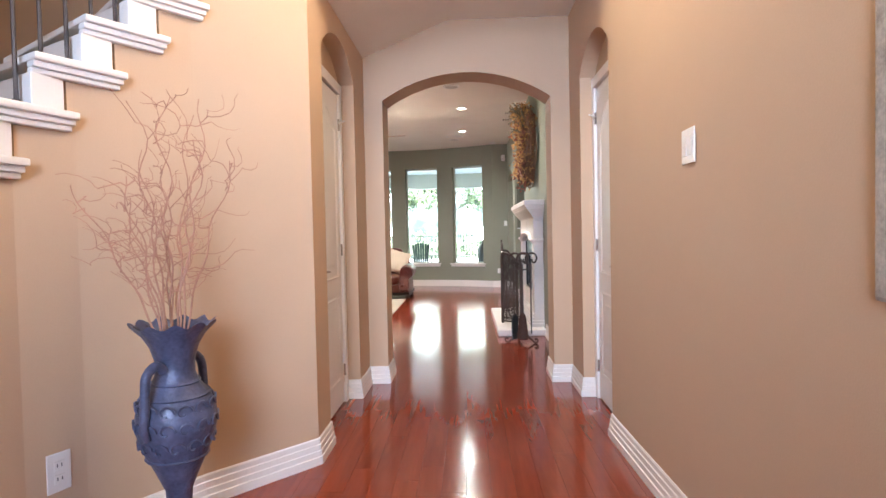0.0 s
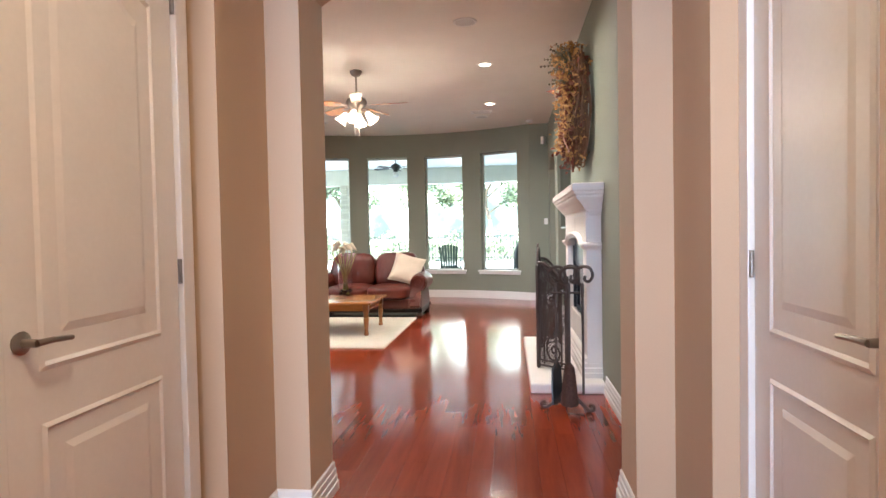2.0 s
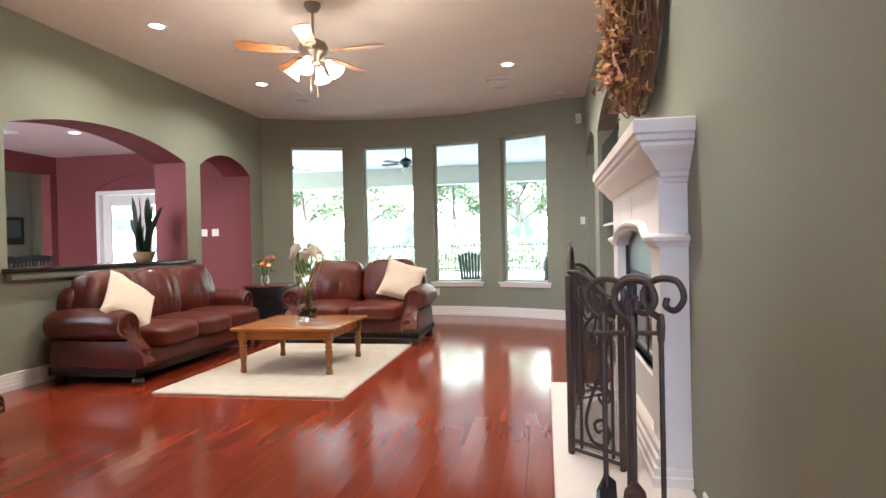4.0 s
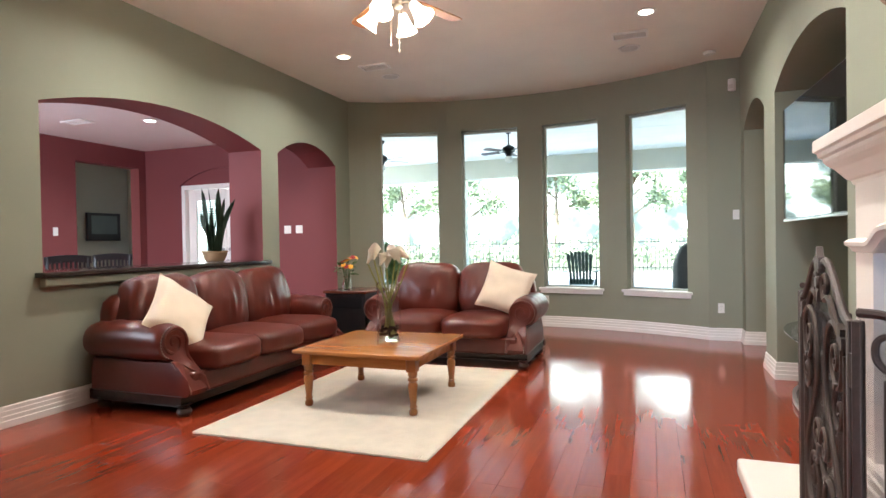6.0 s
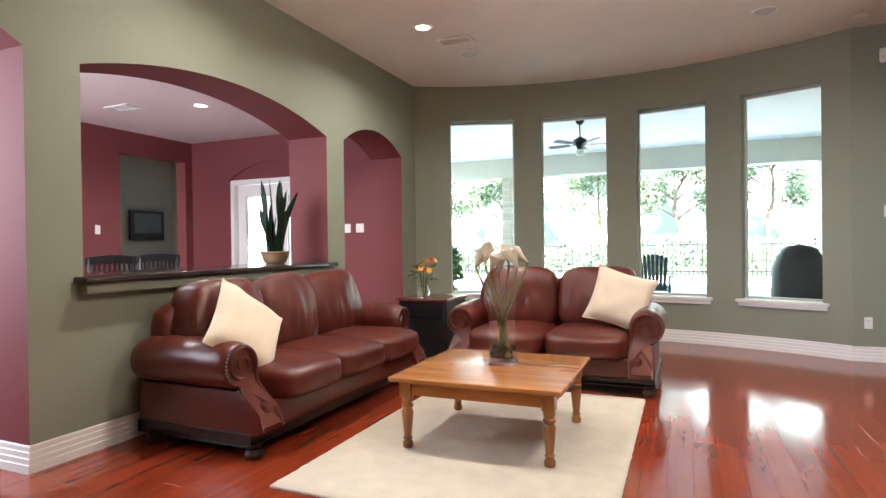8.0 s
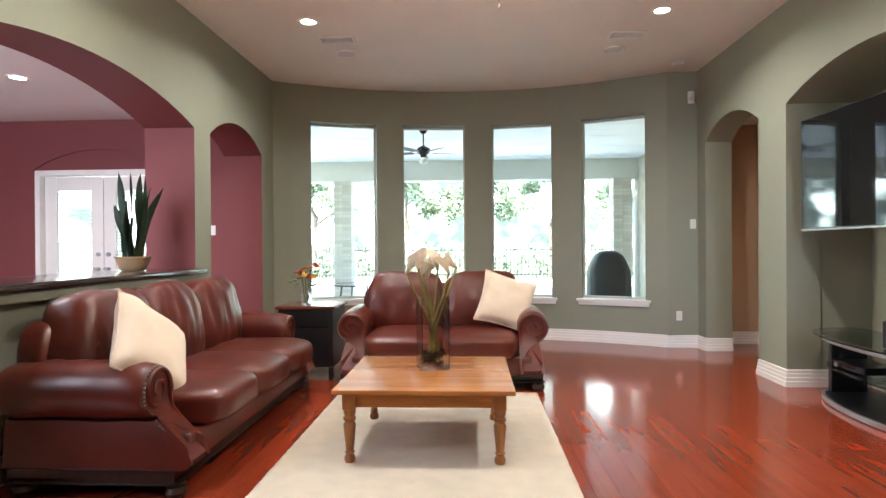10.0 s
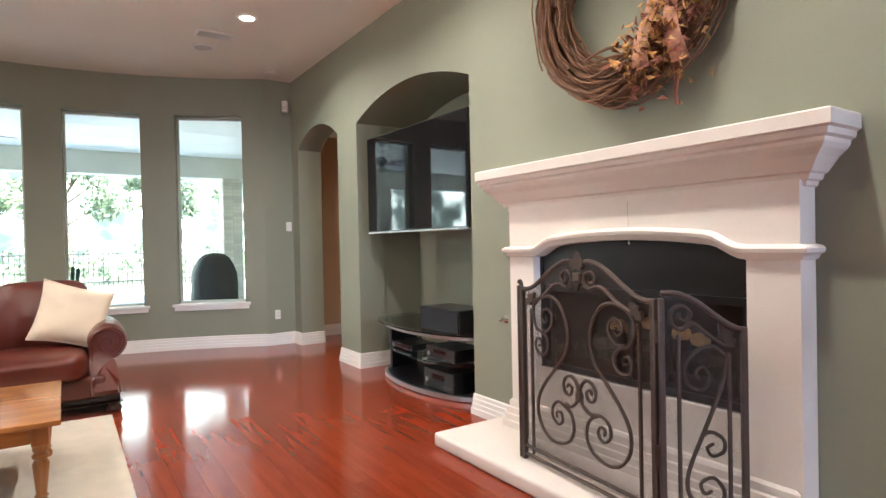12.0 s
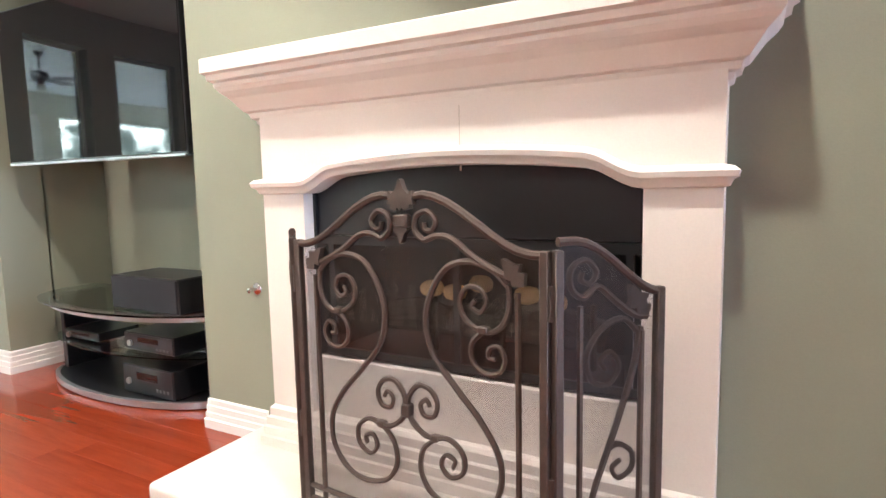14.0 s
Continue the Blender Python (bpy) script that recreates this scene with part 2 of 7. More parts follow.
def mesh_screen(name):
    """Fine woven wire: a see-through weave."""
    m = bpy.data.materials.new(name)
    m.use_nodes = True
    nt = m.node_tree
    b = nt.nodes["Principled BSDF"]
    b.inputs["Base Color"].default_value = (0.05, 0.036, 0.031, 1)
    b.inputs["Roughness"].default_value = 0.6
    tc = nt.nodes.new("ShaderNodeTexCoord")
    mp = nt.nodes.new("ShaderNodeMapping")
    mp.inputs["Rotation"].default_value = (radians(45), 0, 0)
    mp.inputs["Scale"].default_value = (230, 230, 230)
    nt.links.new(tc.outputs["Object"], mp.inputs[0])
    ck = nt.nodes.new("ShaderNodeSeparateXYZ")
    nt.links.new(mp.outputs[0], ck.inputs[0])
    outs = []
    for k in (1, 2):
        f = nt.nodes.new("ShaderNodeMath")
        f.operation = "FRACT"
        nt.links.new(ck.outputs[k], f.inputs[0])
        g = nt.nodes.new("ShaderNodeMath")
        g.operation = "LESS_THAN"
        g.inputs[1].default_value = 0.15
        nt.links.new(f.outputs[0], g.inputs[0])
        outs.append(g)
    mx = nt.nodes.new("ShaderNodeMath")
    mx.operation = "MAXIMUM"
    nt.links.new(outs[0].outputs[0], mx.inputs[0])
    nt.links.new(outs[1].outputs[0], mx.inputs[1])
    nt.links.new(mx.outputs[0], b.inputs["Alpha"])
    return m


WIRE = mesh_screen("woven_wire")

# ---- builders ----


def part(name, bm, material, parent, label="", smooth=False, kind=""):
    me = bpy.data.meshes.new(name)
    bmesh.ops.recalc_face_normals(bm, faces=bm.faces[:])
    bm.to_mesh(me)
    bm.free()
    for m in material if isinstance(material, (list, tuple)) else [material]:
        me.materials.append(m)
    if smooth:
        for p in me.polygons:
            p.use_smooth = True
        me.set_sharp_from_angle(angle=radians(42))
    ob = new(name, me)
    if parent:
        ob.parent = parent
    return tagged(ob, label=label, kind=kind)


def solo(name, bm, material, m, label, category, group="", kind="", smooth=False):
    ob = part(name, bm, material, None, smooth=smooth)
    ob.matrix_basis = m
    return tagged(ob, label, category, group, kind)


def thing(name, m, label, category, group="", kind=""):
    e = new(name)
    e.empty_display_size = 0.05
    e.matrix_basis = m
    return tagged(e, label, category, group, kind)


def at(x, y, z, rz=0):
    return pose(x, y, z, 0, 0, rz)


def box(bm, x0, x1, y0, y1, z0, z1, bevel=0.0, seg=1, m=None):
    g = bmesh.ops.create_cube(bm, size=1.0)
    vs = g["verts"]
    for v in vs:
        v.co = Vector((x0 + (v.co.x + 0.5) * (x1 - x0), y0 + (v.co.y + 0.5) * (y1 - y0), z0 + (v.co.z + 0.5) * (z1 - z0)))
    if bevel:
        es = list({e for v in vs for e in v.link_edges})
        r = bmesh.ops.bevel(bm, geom=es, offset=bevel, segments=seg, affect="EDGES", profile=0.6)
        vs = list({v for f in r["faces"] for v in f.verts} | {v for v in vs if v.is_valid})
    if m is not None:
        bmesh.ops.transform(bm, matrix=m, verts=vs)
    return vs


def B(*a, **k):
    bm = bmesh.new()
    box(bm, *a, **k)
    return bm


def lathe(bm, prof, n=24, m=None, ripple=None):
    rings = []
    for i, (r, z) in enumerate(prof):
        ring = []
        for k in range(n):
            a = 2 * math.pi * k / n
            rr, zz = r, z
            if ripple:
                rr, zz = ripple(i, a, r, z)
            ring.append(bm.verts.new((rr * math.cos(a), rr * math.sin(a), zz)))
        rings.append(ring)
    for a, b in zip(rings, rings[1:]):
        for k in range(n):
            bm.faces.new((a[k], a[(k + 1) % n], b[(k + 1) % n], b[k]))
    if prof[0][0] > 1e-4:
        bm.faces.new(rings[0][::-1])
    if prof[-1][0] > 1e-4 and not ripple:
        bm.faces.new(rings[-1])
    vs = [v for r in rings for v in r]
    if m is not None:
        bmesh.ops.transform(bm, matrix=m, verts=vs)
    return vs


def L(prof, n=24, **k):
    bm = bmesh.new()
    lathe(bm, prof, n, **k)
    return bm


def tube(bm, pts, r, n=7, taper=1.0, flat=1.0):
    """A round bar along a line of points; r at its start, r * taper at its end."""
    pts = [Vector(p) for p in pts]
    t = (pts[1] - pts[0]).normalized()
    up = Vector((0, 0, 1)) if abs(t.z) < 0.9 else Vector((1, 0, 0))
    side = t.cross(up).normalized()
    rings = []
    for i, p in enumerate(pts):
        t = (pts[min(i + 1, len(pts) - 1)] - pts[max(i - 1, 0)])
        if t.length < 1e-7:
            t = Vector((0, 0, 1))
        t.normalize()
        side = (side - t * side.dot(t))
        if side.length < 1e-6:
            side = t.orthogonal()
        side.normalize()
        oth = t.cross(side)
        rr = r * (1 + (taper - 1) * i / (len(pts) - 1))
        rings.append([bm.verts.new(p + side * math.cos(2 * math.pi * k / n) * rr + oth * math.sin(2 * math.pi * k / n) * rr * flat) for k in range(n)])
    for a, b in zip(rings, rings[1:]):
        for k in range(n):
            bm.faces.new((a[k], a[(k + 1) % n], b[(k + 1) % n], b[k]))
    bm.faces.new(rings[0][::-1])
    bm.faces.new(rings[-1])


def prism(bm, poly, put, d0, d1):
    """A flat outline (u, v) pushed from depth d0 to d1; put(u, v, d) gives the place."""
    a = [bm.verts.new(put(u, v, d0)) for u, v in poly]
    b = [bm.verts.new(put(u, v, d1)) for u, v in poly]
    n = len(poly)
    for k in range(n):
        bm.faces.new((a[k], a[(k + 1) % n], b[(k + 1) % n], b[k]))
    bm.faces.new(a[::-1])
    bm.faces.new(b)


def puff(bm, c, h, k=5.0, n=9, bulge=0.0, wob=0.0, m=None, seed=0.0):
    """A stuffed, rounded box: centre c, half sizes h, k the squareness."""
    N = n + 1
    seen = {}

    def grid(i, j, f):
        key = [0, 0, 0]
        key[f // 2], key[(f // 2 + 1) % 3], key[(f // 2 + 2) % 3] = (0 if f % 2 else N), i, j
        key = tuple(key)
        if key not in seen:
            seen[key] = bm.verts.new([2 * c / N - 1 for c in key])
        return seen[key]

    for f in range(6):
        for i in range(N):
            for j in range(N):
                bm.faces.new((grid(i, j, f), grid(i + 1, j, f), grid(i + 1, j + 1, f), grid(i, j + 1, f)))
    vs = list(seen.values())
    for v in vs:
        p = v.co.copy()
        s = (abs(p.x) ** k + abs(p.y) ** k + abs(p.z) ** k) ** (1 / k)
        q = p / s
        bl = 1 + bulge * (1 - min(1, max(abs(q.x), abs(q.y)) ** 2))
        q = Vector((q.x * h[0], q.y * h[1], q.z * h[2] * bl))
        if wob:
            q += Vector((noise.noise(q * 4 + Vector((seed, 0, 0))), noise.noise(q * 4 + Vector((0, seed, 9))), noise.noise(q * 5 + Vector((5, seed, 0))))) * wob
        v.co = q + Vector(c)
    if m is not None:
        bmesh.ops.transform(bm, matrix=m, verts=vs)
    return vs


def sweep(bm, pts, prof, closed=False):
    """An outline (d, z) run along a floor line with mitred corners; d is measured to the line's left."""
    n = len(pts)
    rings = []
    for i, p in enumerate(pts):
        p = Vector(p[:2])
        if closed or 0 < i < n - 1:
            a = (p - Vector(pts[i - 1][:2])).normalized()
            b = (Vector(pts[(i + 1) % n][:2]) - p).normalized()
        elif i == 0:
            a = b = (Vector(pts[1][:2]) - p).normalized()
        else:
            a = b = (p - Vector(pts[i - 1][:2])).normalized()
        na, nb = Vector((-a.y, a.x)), Vector((-b.y, b.x))
        o = na + nb
        o = o / max(0.25, o.dot(na))
        rings.append([bm.verts.new((p.x + o.x * d, p.y + o.y * d, z)) for d, z in prof])
    m = len(prof)
    pairs = list(zip(rings, rings[1:])) + ([(rings[-1], rings[0])] if closed else [])
    for a, b in pairs:
        for k in range(m - 1):
            bm.faces.new((a[k], b[k], b[k + 1], a[k + 1]))
    if not closed:
        bm.faces.new(rings[0])
        bm.faces.new(rings[-1][::-1])


def arch_top(a, b, spring, rise):
    """The height of a segmental arch between a and b."""
    w = (b - a) / 2
    rad = (w * w + rise * rise) / (2 * rise)
    return lambda u: spring + math.sqrt(max(0, rad * rad - (u - (a + b) / 2) ** 2)) - (rad - rise)


def wall(bm, put, u0, u1, z0, z1, holes, thick, step=0.0):
    """A wall with openings right through it. put(u, z, d): d 0 is the room's face, thick the far face. Faces: slot 0 room, 1 reveals, 2 far side.
    holes: (ua, ub, bottom, top function, number of steps)."""
    us = {u0, u1}
    for ua, ub, zb, top, n in holes:
        us |= {ua + (ub - ua) * i / n for i in range(n + 1)}
    if step:
        k = int((u1 - u0) / step)
        us |= {u0 + (u1 - u0) * i / k for i in range(k + 1)}
    us = sorted(us)

    def quad(ps, slot):
        f = bm.faces.new([bm.verts.new(put(*p)) for p in ps])
        f.material_index = slot

    for a, b in zip(us, us[1:]):
        if b - a < 1e-6:
            continue
        mid = (a + b) / 2
        hole = [h for h in holes if h[0] < mid < h[1]]
        spans = [((z0, z0), (z1, z1))]
        if hole:
            ua, ub, zb, top, n = hole[0]
            spans = [((top(a), top(b)), (z1, z1))]
            quad([(a, top(a), 0), (b, top(b), 0), (b, top(b), thick), (a, top(a), thick)], 1)
            if zb > z0:
                spans.append(((z0, z0), (zb, zb)))
                quad([(a, zb, 0), (b, zb, 0), (b, zb, thick), (a, zb, thick)], 1)
        for (la, lb), (ha, hb) in spans:
            for d, slot in ((0, 0), (thick, 2)):
                quad([(a, la, d), (b, lb, d), (b, hb, d), (a, ha, d)], slot)
    for ua, ub, zb, top, n in holes:
        for u in (ua, ub):
            quad([(u, zb, 0), (u, top(u), 0), (u, top(u), thick), (u, zb, thick)], 1)
    for u in (u0, u1):
        quad([(u, z0, 0), (u, z1, 0), (u, z1, thick), (u, z0, thick)], 0)
    quad([(u0, z1, 0), (u1, z1, 0), (u1, z1, thick), (u0, z1, thick)], 0) if not step else None
    bmesh.ops.remove_doubles(bm, verts=bm.verts[:], dist=1e-5)


def structure(name, bm, material, label, category="wall", smooth=False):
    return solo(name, bm, material, Matrix(), label, category, kind="structure", smooth=smooth)


BASEPROF = [(0.0, 0.0), (0.024, 0.0), (0.024, 0.045), (0.018, 0.05), (0.018, 0.078), (0.0135, 0.083), (0.0135, 0.112), (0.009, 0.117), (0.009, 0.142), (0.004, 0.15), (0.0, 0.15)]
BASES = bmesh.new()


def base(*pts):
    sweep(BASES, pts, BASEPROF)


# ---- the structure ----
WR, WL, CZ = 1.21, -4.03, 3.35          # fireplace wall, bar wall, ceiling of the living room
BX, BY, BR = -1.6, 9.44, 4.72           # the bay's curve
AY, AB = 4.97, 5.30                     # the hall arch, its front and back


def bay(u, z, d):
    r = BR + d
    return (BX + r * math.sin(u), BY + r * math.cos(u), z)


def bay_angle(x):
    return math.asin((x - BX) / BR)


# fireplace wall, with the arched niche for the television and the arched way out
TVA, TVB, DA, DB = 9.60, 11.52, 12.0, 13.24
bm = bmesh.new()
wall(bm, lambda u, z, d: (WR + d, u, z), AB, 13.62, 0, 3.6, [(TVA, TVB, 0, arch_top(TVA, TVB, 2.47, 0.19), 20), (DA, DB, 0, arch_top(DA, DB, 2.45, 0.20), 16), (7.51, 8.81, 0.10, lambda u: 1.25, 4)], 0.30)
structure("wall_east", bm, [GREEN, GREEN, TAN], "sage green painted wall with arched openings")

# bar wall
b1, b2, n1, n2, k1, k2 = 8.87, 11.43, 11.745, 13.09, 7.1, 8.55
bm = bmesh.new()
wall(bm, lambda u, z, d: (WL - d, u, z), AB, 13.9, 0, 3.6, [(b1, b2, 0.99, arch_top(b1, b2, 2.335, 0.21), 24), (n1, n2, 0, arch_top(n1, n2, 2.345, 0.22), 16), (k1, k2, 0, arch_top(k1, k2, 2.345, 0.2), 16)], 0.46)
structure("wall_west", bm, [GREEN, RED, RED], "sage green painted wall with brick red arched openings")

# bay wall with four tall windows
WIN = [(-3.61, -2.80), (-2.455, -1.62), (-1.26, -0.47), (-0.105, 0.62)]
W0, W1 = 0.555, 2.89
bm = bmesh.new()
holes = [(bay_angle(a), bay_angle(b), W0, (lambda u: W1), 4) for a, b in WIN]
wall(bm, bay, bay_angle(WL), bay_angle(0.86), 0, 3.6, holes, 0.26, step=0.05)
structure("wall_bay", bm, [GREEN, GREEN, PATIOB], "curved sage green bay wall with four tall windows", smooth=False)
bm = B(0.845, WR + 0.02, 13.47, 13.75, 0, 3.6)
structure("wall_bay_return", bm, GREEN, "sage green short wall beside the bay")

# wall with the arch from the hall: living side green, hall side tan
a0, a1 = -0.475, 0.98
bm = bmesh.new()
wall(bm, lambda u, z, d: (u, AY + d, z), WL - 0.46, WR + 0.3, 0, 3.6, [(a0, a1, 0, arch_top(a0, a1, 2.475, 0.225), 24)], AB - AY)
structure("wall_arch", bm, [TAN, TAN, GREEN], "tan painted wall with a broad arched opening")

# hall walls with arched door recesses
HL, HR = -0.638, 1.142
RA, RB, RC = 3.51, 3.62, 4.52            # the door recesses: western and eastern near edges, far edge
HC, EC = 3.215, 3.52                    # the near corners of the hall's walls
bm = bmesh.new()
wall(bm, lambda u, z, d: (HL - d, u, z), HC, AY, 0, 3.6, [(RA, RC, 0, arch_top(RA, RC, 2.50, 0.2), 16)], 0.13)
structure("wall_hall_west", bm, [TAN, TAN, TAN], "tan painted hall wall with an arched door recess")
bm = bmesh.new()
wall(bm, lambda u, z, d: (HR + d, u, z), EC, AY, 0, 3.6, [(RB, RC, 0, arch_top(RB, RC, 2.50, 0.2), 16)], 0.13)
structure("wall_hall_east", bm, [TAN, TAN, TAN], "tan painted hall wall with an arched door recess")
structure("wall_hall_back_west", B(HL - 0.34, HL - 0.175, HC + 0.01, AY, 0, 3.6), TAN, "tan painted wall behind the door recess")
structure("wall_hall_back_east", B(HR + 0.175, HR + 0.30, EC + 0.005, AY, 0, 3.6), TAN, "tan painted wall behind the door recess")
structure("wall_door_header_west", B(HL - 0.176, HL - 0.118, RA - 0.1, RC + 0.1, 2.49, 3.0), TAN, "tan painted wall over the hall door")
structure("wall_door_header_east", B(HR + 0.118, HR + 0.176, EC + 0.01, RC + 0.1, 2.49, 3.0), TAN, "tan painted wall over the hall door")
# the slanting foyer wall
SL = 0.03
bm = bmesh.new()
prism(bm, [(HR, EC), (HR + SL * (EC + 3), -3.0), (HR + SL * (EC + 3) + 0.3, -3.0), (HR + 0.3, EC)], lambda u, v, d: (u, v, d), 0, 5.6)
structure("wall_foyer_east", bm, TAN, "tan painted foyer wall")
# stair wall: bends away to the stairs; its top steps up with the treads
SW = [(HL, HC), (-0.86, 2.965), (-1.08, 2.72), (-1.24, 2.48), (-1.36, 2.27), (-1.45, 2.05), (-1.50, 1.80), (-1.48, 1.50), (-1.42, 1.25)]


def stair_line(s):
    """The place on the stair wall s metres from its corner."""
    for p, q in zip(SW, SW[1:]):
        d = math.dist(p, q)
        if s <= d or q == SW[-1]:
            f = s / d
            return Vector((p[0] + (q[0] - p[0]) * f, p[1] + (q[1] - p[1]) * f, 0)), Vector((q[1] - p[1], p[0] - q[0], 0)).normalized() * -1
        s -= d


RUN, RISE = 0.203, 0.206
S0, Z0 = 0.61, 2.455                     # the nosing of the highest tread seen


def tread_z(s):
    k = math.floor((s - S0) / RUN + 1e-6)
    return Z0 - k * RISE


bm = bmesh.new()
LEN = [sum(math.dist(p, q) for p, q in zip(SW[:i], SW[1:i + 1])) for i in range(len(SW))]
cuts = sorted({S0 + RUN * k for k in range(-2, 13) if 0 < S0 + RUN * k < LEN[-1]} | set(LEN))
for a, b in zip(cuts, cuts[1:]):
    zt = tread_z((a + b) / 2) - 0.05
    (pa, na), (pb, nb) = stair_line(a + 1e-5), stair_line(b - 1e-5)
    if b - a < 1e-3:
        continue
    prism(bm, [(0, 0), (1, 0), (1, zt), (0, zt)], lambda u, v, d, pa=pa, pb=pb, nb=nb: (pa + (pb - pa) * u + nb * d + Vector((0, 0, v))), 0, -0.12)
structure("wall_stair", bm, TAN, "tan painted stair wall stepping up under the treads")
# plain walls that close the foyer
structure("wall_foyer_south", B(-4.7, 2.2, -3.3, -3.0, 0, 5.6), TAN, "tan painted foyer wall")
structure("wall_foyer_west", B(-4.7, -4.5, -3.0, 5.0, 0, 5.6), TAN, "tan painted foyer wall")
structure("wall_foyer_north", B(-4.5, HL - 0.34, 4.55, AY - 0.01, 0, 5.6), TAN, "tan painted wall behind the stairs")
structure("wall_foyer_upper", B(HL - 0.34, HR + 0.3, HC, 3.45, 3.4, 5.6), TAN, "tan painted wall above the hall")
structure("ceiling_foyer", B(-4.7, 2.2, -3.3, 5.0, 5.6, 5.75), CEILW, "white painted high foyer ceiling", "ceiling")
# hall ceiling, sloping on its western side
bm = bmesh.new()
prism(bm, [(HL - 0.3, 2.73), (HL, 2.85), (0.11, 3.15), (HR + 0.3, 3.15), (HR + 0.3, 3.4), (HL - 0.3, 3.4)], lambda u, v, d: (u, d, v), HC + 0.02, AY)
structure("ceiling_hall", bm, CEIL, "cream painted hall ceiling with a sloping side", "ceiling")
structure("ceiling_living", B(WL - 0.5, WR + 0.35, AB - 0.02, 14.6, CZ, CZ + 0.2), CEIL, "beige painted flat ceiling", "ceiling")

# breakfast room beyond the bar
KZ, KX, KY = 2.81, -7.6, 13.1
bm = bmesh.new()
wall(bm, lambda u, z, d: (u, KY + d, z), KX - 0.15, WL - 0.44, 0, 3.2, [(-6.79, -5.27, 0, (lambda u: 2.165), 2)], 0.18)
structure("wall_breakfast_north", bm, [RED, RED, RED], "brick red painted wall with double doors")
bm = bmesh.new()
wall(bm, lambda u, z, d: (KX - d, u, z), 6.0, KY, 0, 3.2, [(11.88, 12.97, 0, (lambda u: 2.51), 2)], 0.18)
structure("wall_breakfast_west", bm, [RED, RED, RED], "brick red painted wall with a wide opening")
structure("wall_breakfast_south", B(KX, WL - 0.46, 5.9, 6.0, 0, 3.2), RED, "brick red painted wall")
structure("ceiling_breakfast", B(-10.2, WL - 0.45, 5.9, 13.28, KZ, KZ + 0.2), CEILW, "white painted ceiling", "ceiling")
structure("wall_study_west", B(-9.3, -9.15, 9.0, 14.2, 0, 3.2), GREEN, "olive painted wall with a small screen")
structure("wall_study_north", B(-9.3, KX - 0.18, 14.1, 14.25, 0, 3.2), GREEN, "olive painted wall")
# unseen slab added over the study to keep the sky's light out
structure("study_sky_cover", B(-10.2, KX - 0.1, 5.9, 14.3, KZ + 0.21, KZ + 0.3), CEILW, "white painted ceiling", "ceiling")
# arched relief over the double doors
bm = bmesh.new()
f = arch_top(-6.86, -5.20, 2.20, 0.25)
us = [-6.86 + 1.66 * i / 16 for i in range(17)]
for a, b in zip(us, us[1:]):
    prism(bm, [(a, f(a)), (b, f(b)), (b, f(b) + 0.035), (a, f(a) + 0.035)], lambda u, v, d: (u, d, v), KY - 0.03, KY)
structure("trim_breakfast", bm, RED, "brick red arched relief over the doors", "trim")

# passage beyond the arched way out
structure("wall_passage_east", B(2.05, 2.2, 11.2, 14.6, 0, 3.4), TAN, "tan painted passage wall")
structure("wall_passage_north", B(WR + 0.3, 2.05, 13.75, 13.9, 0, 3.4), TAN, "tan painted passage wall")
structure("wall_passage_south", B(WR + 0.3, 2.05, 11.72, 11.8, 0, 3.4), TAN, "tan painted passage wall")
structure("ceiling_passage", B(WR + 0.28, 2.2, 11.7, 13.9, 2.75, 2.85), CEILW, "white painted passage ceiling", "ceiling")
# niche for the television
structure("wall_niche", B(WR + 0.72, WR + 0.80, TVA - 0.1, TVB + 0.1, 0, 3.0), GREEN, "sage green back of the television niche")
bm = bmesh.new()
box(bm, WR + 0.29, WR + 0.75, TVA - 0.08, TVA, 0, 2.9)
box(bm, WR + 0.29, WR + 0.75, TVB, TVB + 0.08, 0, 2.9)
structure("wall_niche_sides", bm, GREEN, "sage green sides of the television niche")
bm = bmesh.new()
f = arch_top(TVA, TVB, 2.47, 0.19)
us = [TVA + (TVB - TVA) * i / 20 for i in range(21)]
for a, b in zip(us, us[1:]):
    prism(bm, [(a, f(a)), (b, f(b)), (b, f(b) + 0.1), (a, f(a) + 0.1)], lambda u, v, d: (d, u, v), WR + 0.29, WR + 0.76)
structure("ceiling_niche", bm, GREEN, "sage green arched niche ceiling", "ceiling")

# baseboards; the room lies to the left of each run
arc = [bay(bay_angle(0.845) + (bay_angle(WL) - bay_angle(0.845)) * i / 24, 0, 0) for i in range(25)]
base((WR, AB), (WR, 7.12))
base((WR, 9.20), (WR, TVA), (WR + 0.72, TVA), (WR + 0.72, TVB), (WR, TVB), (WR, DA), (WR + 0.30, DA))
base((WR + 0.30, DB), (WR, DB), (WR, 13.47), *[p[:2] for p in arc[0:]], (WL, n2), (WL - 0.46, n2))
base((WL - 0.46, n1), (WL, n1), (WL, k2), (WL - 0.46, k2))
base((WL - 0.46, k1), (WL, k1), (WL, AB), (a0, AB), (a0, AY), (HL, AY), (HL, RC), (HL - 0.115, RC))
base((HL - 0.115, RA), (HL, RA), *SW)
base((HR + SL * (EC + 3), -3.0), (HR, EC), (HR, RB), (HR + 0.115, RB))
base((HR + 0.115, RC), (HR, RC), (HR, AY), (a1, AY), (a1, AB), (WR, AB))
base((2.05, 11.8), (2.05, 13.75), (WR + 0.3, 13.75))
structure("baseboard", BASES, WHITE, "white stepped baseboard along the walls", "baseboard")


